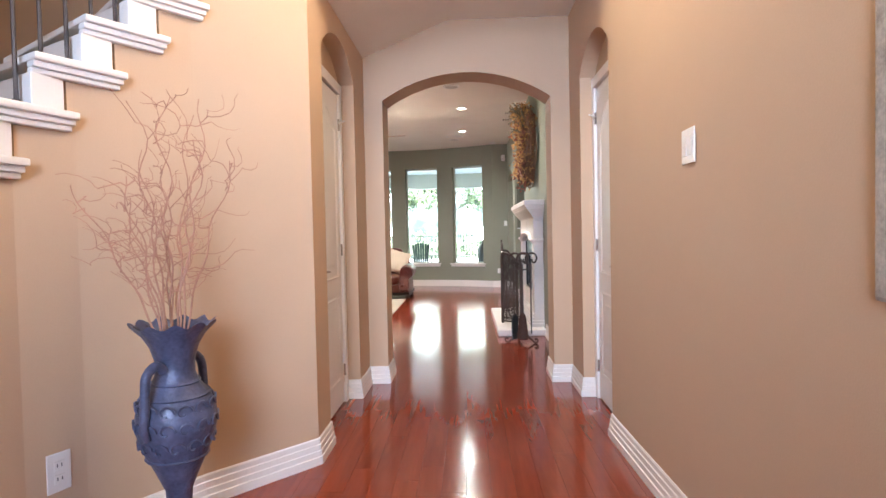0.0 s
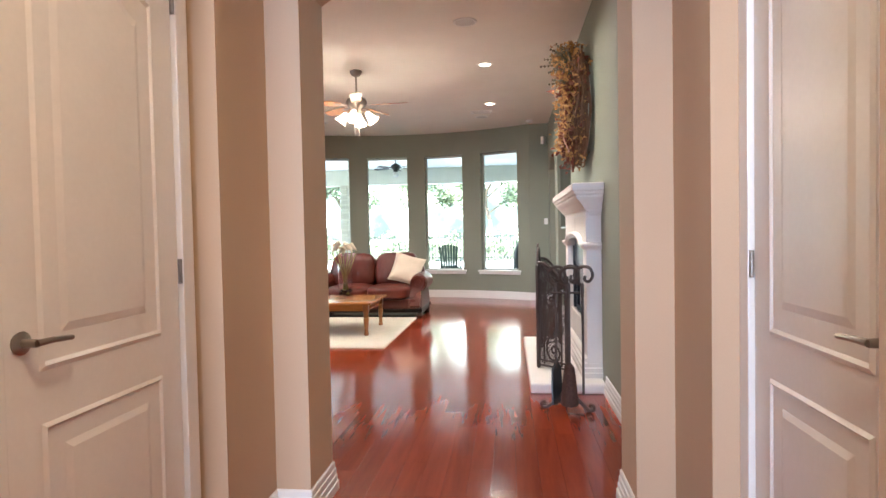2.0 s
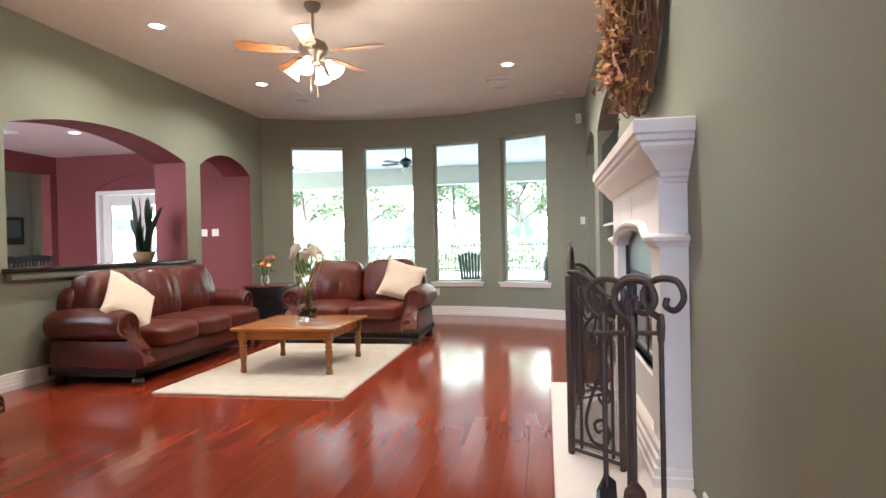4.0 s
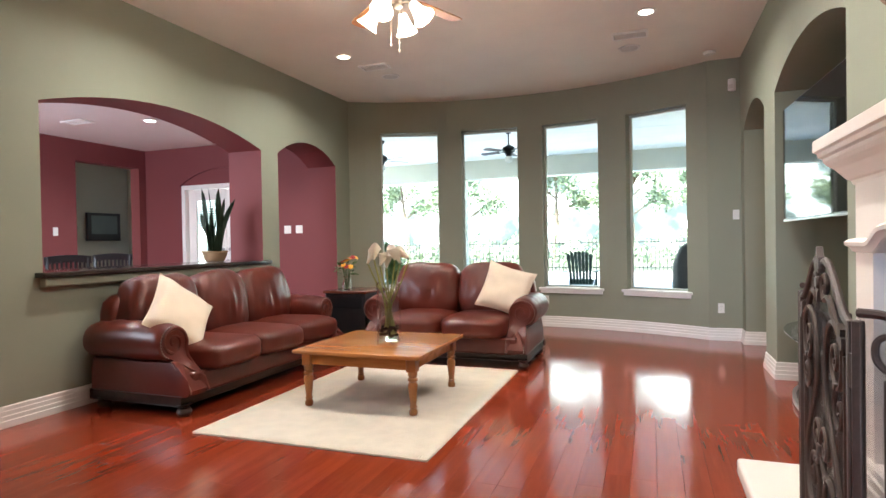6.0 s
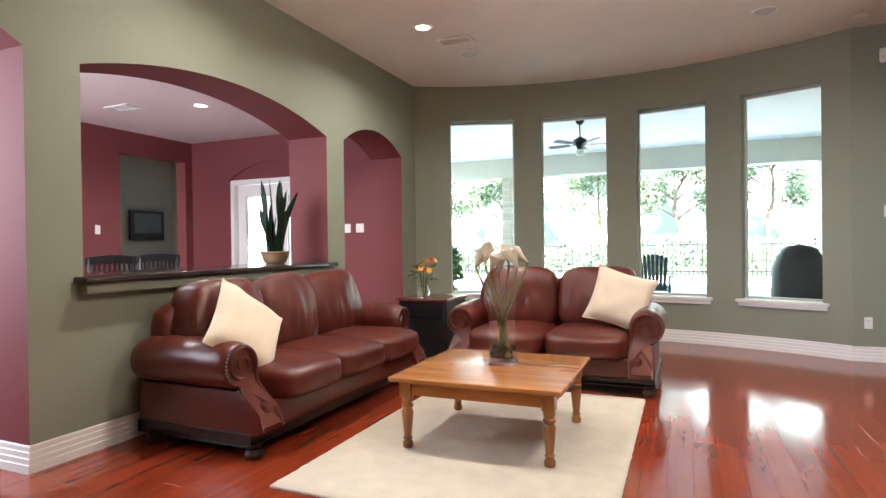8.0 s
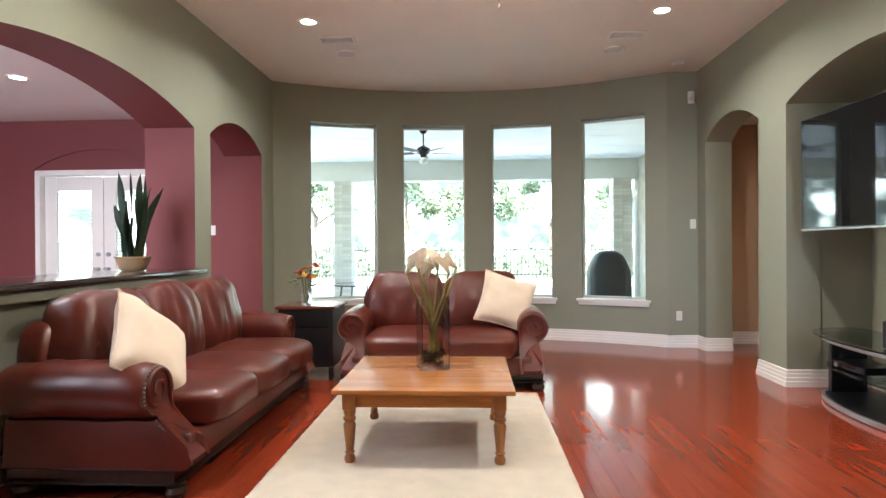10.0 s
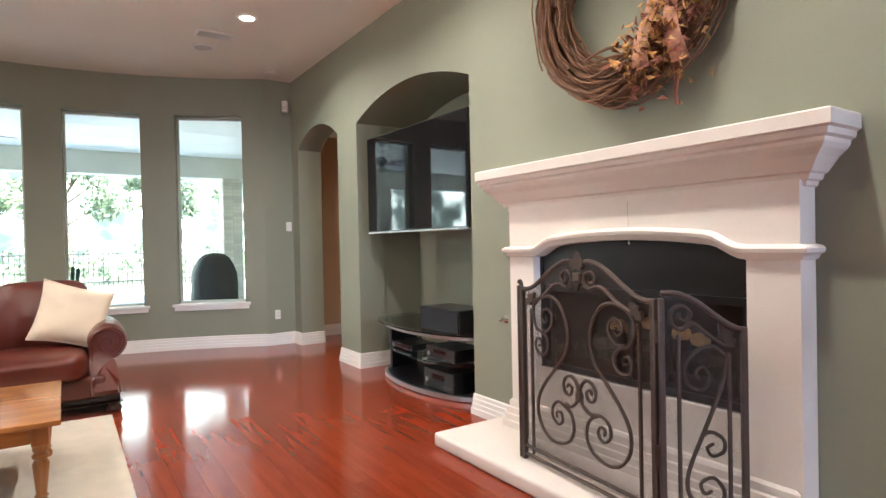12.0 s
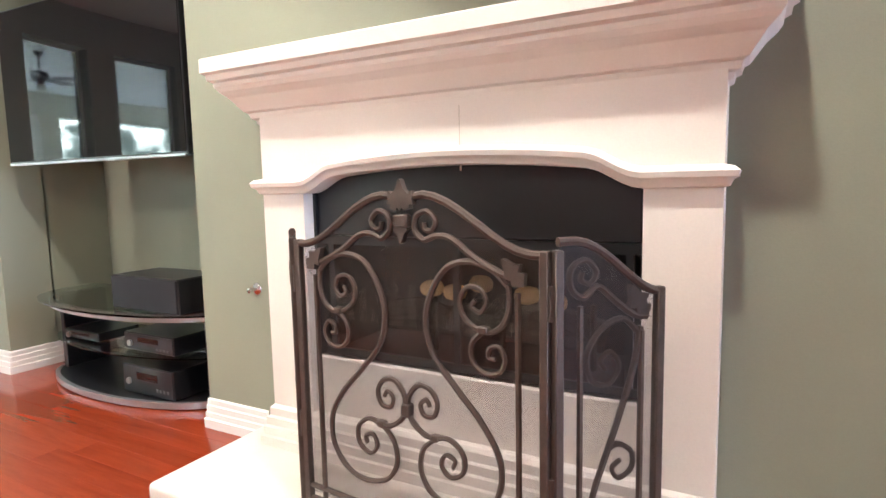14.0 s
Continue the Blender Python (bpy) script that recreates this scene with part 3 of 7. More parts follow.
# windows of the bay: aluminium edge, pane, white sill
def bay_window(i, a, b):
    ua, ub = bay_angle(a), bay_angle(b)
    p, q = Vector(bay(ua, 0, 0.17)), Vector(bay(ub, 0, 0.17))
    w = (q - p).length
    ang = math.atan2(q.y - p.y, q.x - p.x)
    c = (p + q) / 2
    root = thing(f"window_{i}", pose(c.x, c.y, 0, 0, 0, math.degrees(ang)), "tall fixed window with a thin frame and white sill", "window", kind="structure")
    bm = bmesh.new()
    h = w / 2
    for x0, x1, z0, z1 in ((-h, -h + 0.025, W0, W1), (h - 0.025, h, W0, W1), (-h + 0.025, h - 0.025, W0, W0 + 0.03), (-h + 0.025, h - 0.025, W1 - 0.03, W1)):
        box(bm, x0, x1, -0.025, 0.025, z0, z1, 0.003)
    part("window_frame", bm, mat_frame, root)
    pane = part("pane", B(-h + 0.025, h - 0.025, -0.003, 0.003, W0 + 0.03, W1 - 0.03), PANE, root)
    pane.visible_shadow = False
    p2, q2 = Vector(bay(ua, 0, 0)), Vector(bay(ub, 0, 0))
    d = (c - (p2 + q2) / 2).length
    bm = bmesh.new()
    box(bm, -h - 0.05, h + 0.05, -d - 0.045, -0.025, W0 - 0.028, W0 + 0.006, 0.008, 2)
    box(bm, -h - 0.03, h + 0.03, -d - 0.022, -d + 0.03, W0 - 0.075, W0 - 0.028, 0.006, 2)
    part("window_sill", bm, WHITE, root)


mat_frame = mat("pale_window_frame", (0.50, 0.52, 0.46), 0.4, vary=0.04, bump=0.0)
for i, (a, b) in enumerate(WIN):
    bay_window(i + 1, a, b)


# hall doors in their recesses; x along the door from handle to hinges, room towards -y
def hall_door(i, m, width, flip):
    root = thing(f"door_{i}", m, "closed white two-panel door with arched upper panel", "door", kind="structure")
    H = 2.40
    part("door_leaf", B(0, width, 0.0, 0.04, 0.012, H, 0.003), WHITE, root)

    def loop(z0, z1, wave):
        x0, x1 = 0.115, width - 0.115
        n = 18
        pts = [(x0, z0), (x1, z0)]
        for k in range(n + 1):
            f = 1 - k / n
            rise = wave * (0.5 - 0.5 * math.cos(2 * math.pi * f)) if wave else 0
            pts.append((x0 + (x1 - x0) * f, z1 + rise))
        return pts
    for z0, z1, wave in ((0.21, 0.85, 0), (0.985, 2.12, 0.135)):
        pts = loop(z0, z1, wave)
        bm = bmesh.new()
        cx, cz = width / 2, (z0 + z1) / 2
        sc = lambda p, s: (p[0] + (cx - p[0]) * s * 2.2, p[1] + (cz - p[1]) * s * (1.2 if z1 - z0 > 0.8 else 1.7))
        rows = [(0.0, 0.0), (0.02, -0.007), (0.05, 0.008), (0.09, 0.008), (0.17, -0.006)]
        rings = [[bm.verts.new((sc(p, s)[0], d - 0.0005, sc(p, s)[1])) for p in pts] for s, d in rows]
        for ra, rb in zip(rings, rings[1:]):
            for k in range(len(pts)):
                bm.faces.new((ra[k], ra[(k + 1) % len(pts)], rb[(k + 1) % len(pts)], rb[k]))
        bm.faces.new(rings[-1])
        part("door_panel", bm, WHITE, root)
    bm = bmesh.new()
    box(bm, -0.075, -0.003, -0.02, 0.045, 0, H + 0.005, 0.005, 2)
    box(bm, width + 0.003, width + 0.075, -0.02, 0.045, 0, H + 0.005, 0.005, 2)
    box(bm, -0.075, width + 0.075, -0.022, 0.045, H + 0.008, H + 0.085, 0.006, 2)
    part("door_casing", bm, WHITE, root)
    lever = L([(0.028, 0), (0.03, 0.006), (0.012, 0.012), (0.010, 0.05)], 14, m=pose(0.06, 0, 1.07, 90))
    tube(lever, [(0.06, -0.048, 1.07), (0.10, -0.056, 1.072), (0.17, -0.05, 1.066)], 0.009, 8, 0.8)
    part("door_handle", lever, NICKEL, root, "nickel lever handle", True)
    for z in (0.26, 1.20, 2.17):
        bm = L([(0.008, -0.045), (0.008, 0.045)], 8, m=Matrix.Translation((width + 0.001, -0.008, z)))
        part("hinge", bm, NICKEL, root)
    bm = bmesh.new()
    tube(bm, [(width - 0.005, -0.012, 2.18), (width - 0.03, -0.05, 2.19), (width - 0.075, -0.07, 2.185)], 0.006, 6)
    part("door_stop", bm, PLASTIC, root)


hall_door(1, Matrix.Translation((HL - 0.11, 3.665, 0)) @ Matrix.Rotation(radians(90), 4, "Z"), 0.745, False)
m = Matrix.Translation((HR + 0.11, 3.70, 0)) @ Matrix.Rotation(radians(90), 4, "Z") @ Matrix.Diagonal((1, -1, 1, 1))
hall_door(2, m, 0.745, True)

# ---- fireplace ----
FC = 8.185                                   # its middle along the wall


def loft_mould(bm, rows, hw, dep):
    """Stacked three-sided courses: rows of (out, z); hw, dep: half width and depth of the plain body."""
    rings = []
    for o, z in rows:
        rings.append([bm.verts.new(p) for p in ((0, FC + hw + o, z), (-dep - o, FC + hw + o, z), (-dep - o, FC - hw - o, z), (0, FC - hw - o, z))])
    for a, b in zip(rings, rings[1:]):
        for k in range(4):
            bm.faces.new((a[k], a[(k + 1) % 4], b[(k + 1) % 4], b[k]))
    bm.faces.new(rings[0])
    bm.faces.new(rings[-1])
    bmesh.ops.translate(bm, verts=[v for r in rings for v in r], vec=(WR - 0.001, 0, 0))


fp = thing("fireplace", Matrix(), "cream cast stone fireplace with crown mantel and black firebox", "fireplace")
HEARTH = 0.085
OPL, OPR, OPB = 7.525, 8.815, 0.49           # firebox opening
DEP = 0.125


def fire_arch(y, lift=0.0):
    """The lower edge of the lintel: level shoulders, then a shallow arch."""
    t = min(y - OPL, OPR - y)
    half = (OPR - OPL) / 2
    s = min(1, max(0, t / 0.16))
    s = s * s * (3 - 2 * s)
    return 1.155 + lift + 0.042 * s + 0.048 * (1 - ((y - (OPL + OPR) / 2) / half) ** 2) * s


bm = bmesh.new()
box(bm, 0.605, WR - 0.001, 7.12, 9.22, 0.0, HEARTH, 0.022, 3)
part("hearth", bm, STONE, fp, "low cream stone hearth slab", True)
bm = bmesh.new()
ys = [OPL + (OPR - OPL) * i / 40 for i in range(41)]
prism(bm, [(7.315, HEARTH), (OPL, HEARTH)] + [(y, fire_arch(y)) for y in ys] + [(OPR, HEARTH), (9.03, HEARTH), (9.03, 1.47), (7.315, 1.47)], lambda u, v, d: (d, u, v), WR - DEP, WR - 0.001)
part("stone_surround", bm, STONE, fp, "cream cast stone surround with a shallow arch")
# the ledge that runs over the pilasters and bends with the arch
bm = bmesh.new()
line = [(7.315, 1.155)] + [(y, fire_arch(y)) for y in ys] + [(9.03, 1.155)]
prof = [(0.0, 0.0), (0.012, 0.004), (0.020, 0.022), (0.034, 0.030), (0.038, 0.046), (0.026, 0.058), (0.0, 0.064)]
rings = [[bm.verts.new((WR - DEP - d, y, z + h)) for d, h in prof] for y, z in line]
for a, b in zip(rings, rings[1:]):
    for k in range(len(prof) - 1):
        bm.faces.new((a[k], b[k], b[k + 1], a[k + 1]))
for y, sgn in ((7.315, -1), (9.03, 1)):
    ra = [bm.verts.new((WR - DEP - d, y + sgn * d, 1.155 + h)) for d, h in prof]
    rb = [bm.verts.new((WR - 0.001, y + sgn * d, 1.155 + h)) for d, h in prof]
    rc = [bm.verts.new((WR - DEP - d, y, 1.155 + h)) for d, h in prof]
    for k in range(len(prof) - 1):
        bm.faces.new((ra[k], rb[k], rb[k + 1], ra[k + 1]))
        bm.faces.new((rc[k], ra[k], ra[k + 1], rc[k + 1]))
part("ledge_moulding", bm, STONE, fp, smooth=True)
bm = bmesh.new()
loft_mould(bm, [(0, 1.44), (0.010, 1.445), (0.014, 1.462), (0.028, 1.468), (0.034, 1.488), (0.048, 1.495), (0.062, 1.515), (0.086, 1.548), (0.112, 1.572), (0.124, 1.590), (0.126, 1.606), (0.142, 1.614), (0.146, 1.636), (0.160, 1.644), (0.160, 1.696), (0.154, 1.702)], 0.872, 0.09)
part("mantel_shelf", bm, STONE, fp, "cream crown-moulded mantel shelf")
# panel under the firebox and stepped plinth
part("lower_panel", B(WR - DEP + 0.03, WR - 0.001, OPL, OPR, HEARTH, OPB, 0.003), STONE, fp)
bm = bmesh.new()
loft_mould(bm, [(0.045, HEARTH), (0.045, 0.125), (0.036, 0.132), (0.036, 0.165), (0.026, 0.172), (0.026, 0.205), (0.014, 0.212), (0.014, 0.245), (0.0, 0.258)], 0.845, DEP)
part("plinth_moulding", bm, STONE, fp)
# seams of the cast pieces
bm = bmesh.new()
box(bm, WR - DEP - 0.0012, WR - DEP + 0.01, 8.115, 8.118, 1.225, 1.44)
part("stone_seam", bm, mat("stone_joint", (0.52, 0.44, 0.37), 0.8, bump=0.0), fp)
# firebox
bm = bmesh.new()
box(bm, WR + 0.42, WR + 0.44, OPL, OPR, 0.3, 1.35)
box(bm, WR - 0.07, WR + 0.44, OPL - 0.0, OPL + 0.012, 0.4, 1.3)
box(bm, WR - 0.07, WR + 0.44, OPR - 0.012, OPR, 0.4, 1.3)
box(bm, WR - 0.07, WR + 0.44, OPL, OPR, OPB - 0.02, OPB)
box(bm, WR - 0.0, WR + 0.44, OPL, OPR, 1.246, 1.26)
part("firebox", bm, SOOT, fp, "black firebox lining")
part("hood", B(WR - 0.055, WR - 0.03, OPL + 0.012, OPR - 0.012, 0.99, 1.25, 0.004), BLACKM, fp, "black metal hood across the firebox top")
for y in (OPL + 0.05, FC, OPR - 0.06):
    part("upright_bar", B(WR - 0.04, WR - 0.02, y - 0.012, y + 0.012, OPB + 0.03, 0.95), BLACKM, fp)
part("lower_bar", B(WR - 0.04, WR - 0.02, OPL + 0.02, OPR - 0.02, OPB, OPB + 0.03), BLACKM, fp)
part("upper_bar", B(WR - 0.045, WR - 0.02, OPL + 0.02, OPR - 0.02, 0.95, 0.985), BLACKM, fp)
doors = part("fire_door_glass", B(WR - 0.035, WR - 0.031, OPL + 0.04, OPR - 0.04, OPB + 0.03, 0.95), glass("dark_fire_glass", (0.95, 0.94, 0.92)), fp)
for k, (dy, dz) in enumerate(((-0.34, 0.0), (-0.24, 0.02), (-0.06, 0.05), (0.05, 0.01), (0.15, 0.02))):
    bm = bmesh.new()
    puff(bm, (WR + 0.05, FC + dy, 0.76 + dz), (0.035, 0.045, 0.032), 2.6, 4, wob=0.006, seed=k)
    part("ember_block", bm, LOG, fp, "glow-coloured ceramic ember")
bm = bmesh.new()
for dy in (-0.35, 0.0, 0.3):
    tube(bm, [(WR + 0.22, FC + dy - 0.14, 0.62), (WR + 0.2, FC + dy, 0.66), (WR + 0.24, FC + dy + 0.15, 0.63)], 0.05, 9)
    tube(bm, [(WR + 0.16, FC + dy - 0.1, 0.50), (WR + 0.16, FC + dy - 0.1, 0.74)], 0.012, 6)
part("log_set", bm, mat("charred_log", (0.05, 0.035, 0.028), 0.9, vary=0.5, scale=14, bump=0.7), fp)
# gas key on the wall
bm = L([(0.026, 0), (0.028, 0.004), (0.018, 0.010), (0.008, 0.014), (0.008, 0.034), (0.013, 0.038), (0.013, 0.05), (0.0, 0.052)], 16, m=pose(WR, 9.23, 0.725, 0, -90))
solo("gas_valve", bm, mat("chrome", (0.7, 0.7, 0.7), 0.15, metal=1.0, bump=0.0), Matrix(), "small chrome gas valve on the green wall", "valve", smooth=True)


# ---- fire screen ----
def smooth_line(ctrl, n=8):
    """A soft curve through flat control points."""
    out = []
    P = [ctrl[0]] + list(ctrl) + [ctrl[-1]]
    for i in range(1, len(P) - 2):
        p0, p1, p2, p3 = [Vector((*p, 0)) for p in P[i - 1:i + 3]]
        for k in range(n):
            t = k / n
            out.append((0.5 * (2 * p1 + (p2 - p0) * t + (2 * p0 - 5 * p1 + 4 * p2 - p3) * t * t + (3 * p1 - p0 - 3 * p2 + p3) * t ** 3))[:2])
    out.append(tuple(ctrl[-1]))
    return out


def flat_tube(bm, pts, r, d=0.0, **k):
    tube(bm, [(d, u, v) for u, v in pts], r, **k)


def iron_leaf(bm, u, v, ang, s):
    """A small forged leaf with lobes."""
    out = [(0, 0), (0.25, 0.28), (0.42, 0.16), (0.55, 0.36), (0.7, 0.17), (1.0, 0.06), (1.06, 0), (1.0, -0.06), (0.7, -0.17), (0.55, -0.36), (0.42, -0.16), (0.25, -0.28)]
    ca, sa = math.cos(ang), math.sin(ang)
    prism(bm, [(u + s * (p * ca - q * sa), v + s * (p * sa + q * ca)) for p, q in out], lambda a, b, d: (d, a, b), -0.016, 0.004)


def screen_panel(root, w, side, peak, centre):
    """One leaf of the screen; local y along it from 0 to w, z up, x towards the fire."""
    r = 0.0105

    def top(f):
        if centre:
            g = abs(f - 0.5) * 2
            dip = 0.022 * max(0, 1 - g / 0.22) ** 2
            return side + (peak + 0.012 - side) * (0.5 + 0.5 * math.cos(math.pi * min(1, max(0, g - 0.12) / 0.80))) ** 0.85 - dip
        return side + (peak - side) * (0.5 + 0.5 * math.cos(math.pi * min(1, max(0, (f - 0.12) / 0.88)))) ** 0.85
    leaf = part("panel_frame", screen_frame(w, side, top, centre, r), IRON, root, smooth=True)
    bm = bmesh.new()
    n = 14
    for k in range(n):
        f0, f1 = k / n, (k + 1) / n
        vs = [bm.verts.new(p) for p in ((0.004, w * f0, 0.05), (0.004, w * f1, 0.05), (0.004, w * f1, top(f1)), (0.004, w * f0, top(f0)))]
        bm.faces.new(vs)
    bmesh.ops.remove_doubles(bm, verts=bm.verts[:], dist=1e-5)
    bmesh.ops.solidify(bm, geom=bm.faces[:], thickness=0.001)
    part("wire_mesh", bm, WIRE, root, "fine brown wire mesh")
    bm = bmesh.new()
    if centre:
        for sg in (-1, 1):
            c = w / 2
            F = lambda du, v: (c + sg * du, v)
            # heart bar: from the upright over the top, down and round to the lower collar
            heart = [F(0.335, 0.83), F(0.29, 0.868), F(0.22, 0.885), F(0.15, 0.865), F(0.095, 0.79), F(0.074, 0.70), F(0.10, 0.61), F(0.175, 0.525), F(0.255, 0.44), F(0.308, 0.35), F(0.305, 0.255), F(0.25, 0.185), F(0.17, 0.165), F(0.085, 0.19), F(0.045, 0.25), F(0.055, 0.32), F(0.10, 0.362)]
            flat_tube(bm, smooth_line(heart, 6), 0.0095, -0.004, n=6, taper=0.85)
            # upper side scroll and the smaller one hanging from its collar
            flat_tube(bm, smooth_line([F(0.337, 0.83), F(0.34, 0.775), F(0.322, 0.725), F(0.285, 0.70), F(0.24, 0.705), F(0.20, 0.735), F(0.19, 0.78), F(0.215, 0.815), F(0.255, 0.812), F(0.272, 0.777), F(0.252, 0.75), F(0.228, 0.763), F(0.238, 0.782)], 6), 0.009, -0.004, n=6, taper=0.7)
            flat_tube(bm, smooth_line([F(0.262, 0.70), F(0.228, 0.665), F(0.226, 0.615), F(0.262, 0.585), F(0.307, 0.592), F(0.326, 0.63), F(0.308, 0.663), F(0.28, 0.655), F(0.278, 0.63), F(0.297, 0.628)], 6), 0.0085, -0.004, n=6, taper=0.75)
            # crossed scrolls at the foot
            flat_tube(bm, smooth_line([F(0.0, 0.43), F(0.012, 0.48), F(0.045, 0.513), F(0.088, 0.505), F(0.11, 0.467), F(0.095, 0.428), F(0.062, 0.426), F(0.05, 0.457), F(0.072, 0.474), F(0.084, 0.455)], 6), 0.009, -0.006, n=6, taper=0.75)
            flat_tube(bm, smooth_line([F(0.0, 0.43), F(0.022, 0.395), F(0.06, 0.368), F(0.10, 0.366), F(0.15, 0.372), F(0.193, 0.338), F(0.193, 0.285), F(0.15, 0.26), F(0.12, 0.288), F(0.135, 0.323), F(0.165, 0.313), F(0.158, 0.29)], 6), 0.009, -0.006, n=6, taper=0.75)
            # second rail under the top, ending in a scroll beside the middle
            flat_tube(bm, smooth_line([F(0.37, 0.845), F(0.31, 0.862), F(0.24, 0.895), F(0.165, 0.945), F(0.115, 0.95), F(0.075, 0.938), F(0.045, 0.965), F(0.052, 1.005), F(0.088, 1.018), F(0.115, 0.992), F(0.103, 0.966), F(0.08, 0.968), F(0.078, 0.987)], 6), 0.0105, -0.004, n=6, taper=0.75)
            iron_leaf(bm, *F(0.385, 0.83), math.pi / 2 + sg * 0.75, 0.088)
            for u, v in ((0.262, 0.703), (0.10, 0.365)):
                uu, vv = F(u, v)
                box(bm, -0.016, 0.008, uu - 0.014, uu + 0.014, vv - 0.010, vv + 0.010, 0.003)
        box(bm, -0.02, 0.010, w / 2 - 0.016, w / 2 + 0.016, 0.41, 0.45, 0.004)
        box(bm, -0.02, 0.010, w / 2 - 0.026, w / 2 + 0.026, 0.97, 1.01, 0.006)
        iron_leaf(bm, w / 2, 1.02, math.pi / 2, 0.085)
        iron_leaf(bm, w / 2 - 0.012, 1.02, math.pi / 2 + 0.5, 0.06)
        iron_leaf(bm, w / 2 + 0.012, 1.02, math.pi / 2 - 0.5, 0.06)
        iron_leaf(bm, w / 2, 1.01, -math.pi / 2, 0.08)
    else:
        F = lambda u, v: (u * w / 0.30, v)
        flat_tube(bm, smooth_line([F(0.265, 0.735), F(0.22, 0.745), F(0.16, 0.79), F(0.115, 0.825), F(0.075, 0.80), F(0.04, 0.825), F(0.04, 0.875), F(0.08, 0.895), F(0.11, 0.865), F(0.095, 0.835), F(0.068, 0.845), F(0.072, 0.865)], 6), 0.0105, -0.004, n=6, taper=0.75)
        flat_tube(bm, smooth_line([F(0.232, 0.70), F(0.19, 0.735), F(0.13, 0.715), F(0.085, 0.65), F(0.10, 0.58), F(0.15, 0.565), F(0.18, 0.61), F(0.155, 0.65), F(0.125, 0.63), F(0.14, 0.605)], 6), 0.009, -0.004, n=6, taper=0.75)
        flat_tube(bm, smooth_line([F(0.245, 0.71), F(0.225, 0.60), F(0.175, 0.45), F(0.11, 0.28), F(0.09, 0.18), F(0.125, 0.10), F(0.20, 0.095), F(0.225, 0.16), F(0.185, 0.215), F(0.14, 0.19), F(0.155, 0.15), F(0.18, 0.165)], 6), 0.0095, -0.004, n=6, taper=0.8)
        flat_tube(bm, smooth_line([F(0.15, 0.385), F(0.185, 0.395), F(0.225, 0.365), F(0.225, 0.32), F(0.185, 0.30), F(0.165, 0.33), F(0.19, 0.35)], 6), 0.0085, -0.006, n=6, taper=0.8)
        iron_leaf(bm, *F(0.262, 0.73), math.pi / 2 + 0.5, 0.10)
    part("scrollwork", bm, IRON, root, smooth=True)


def screen_frame(w, side, top, centre, r):
    bm = bmesh.new()
    for u in (0.0, w):
        z = top(0.0 if u == 0 else 1.0)
        box(bm, -0.013, 0.013, u - 0.012, u + 0.012, 0.0, z + (0.012 if centre or u else -0.02), 0.003)
    for u in ((0.075, w - 0.075) if centre else (0.065, w - 0.055)):
        tube(bm, [(0, u, 0.045), (0, u, side - 0.10 if centre or u > w / 2 else side - 0.02)], r * 0.85, 6)
    for z in (0.03, 0.075):
        tube(bm, [(0, 0, z), (0, w, z)], r * 0.9, 6)
    tube(bm, [(0, w * k / 24, top(k / 24)) for k in range(25)], r * 1.15, 8)
    return bm


scr = thing("fire_screen", at(0, 0, HEARTH), "brown wrought iron three-panel scrolled fire screen on the hearth", "fire screen")


def leaf_of_screen(name, p, q, side, peak, centre):
    """Each leaf stands on the hearth from p to q."""
    w = math.dist(p, q)
    e = new(name)
    e.parent = scr
    e.matrix_basis = Matrix.Translation((p[0], p[1], 0.003)) @ Matrix.Rotation(math.atan2(q[1] - p[1], q[0] - p[0]) - math.pi / 2, 4, "Z")
    screen_panel(e, w, side, peak, centre)
    return e


leaf_of_screen("centre_panel", (0.695, 7.69), (0.770, 8.56), 0.91, 1.055, True)
leaf_of_screen("side_panel", (0.70, 7.66), (0.93, 7.455), 0.80, 0.945, False)
leaf_of_screen("side_panel", (0.775, 8.59), (0.985, 8.79), 0.80, 0.945, False)
for z in (0.25, 0.75):
    for x, y in ((0.697, 7.675), (0.772, 8.575)):
        bm = bmesh.new()
        tube(bm, [(x, y, z), (x, y, z + 0.09)], 0.014, 8)
        part("hinge", bm, IRON, scr)

# ---- fire tools ----
ft = thing("fire_tools", at(0.87, 6.75, 0), "brown wrought iron fireplace tool stand with shovel and brush", "fire tools")
bm = bmesh.new()
tube(bm, [(0, 0, 0.10), (0, 0, 0.86), (0, 0.02, 0.98)], 0.014, 8)
part("stem", bm, IRON, ft, smooth=True)
for ang in (-0.55, math.pi + 0.1, 1.7):
    bm = bmesh.new()
    ca, sa = math.cos(ang), math.sin(ang)
    line = [(0.0, 0.24), (0.02, 0.15), (0.07, 0.085), (0.13, 0.035), (0.165, 0.012), (0.195, 0.02), (0.20, 0.045), (0.18, 0.058), (0.165, 0.042)]
    tube(bm, [(ca * u, sa * u, v) for u, v in smooth_line(line, 5)], 0.014, 8, 0.8)
    part("foot", bm, IRON, ft, smooth=True)
bm = bmesh.new()
tube(bm, [(-0.12, 0, 0.86), (0.12, 0.0, 0.86)], 0.009, 7)
tube(bm, [(0, -0.1, 0.86), (0, 0.1, 0.86)], 0.009, 7)
part("cross_bar", bm, IRON, ft)


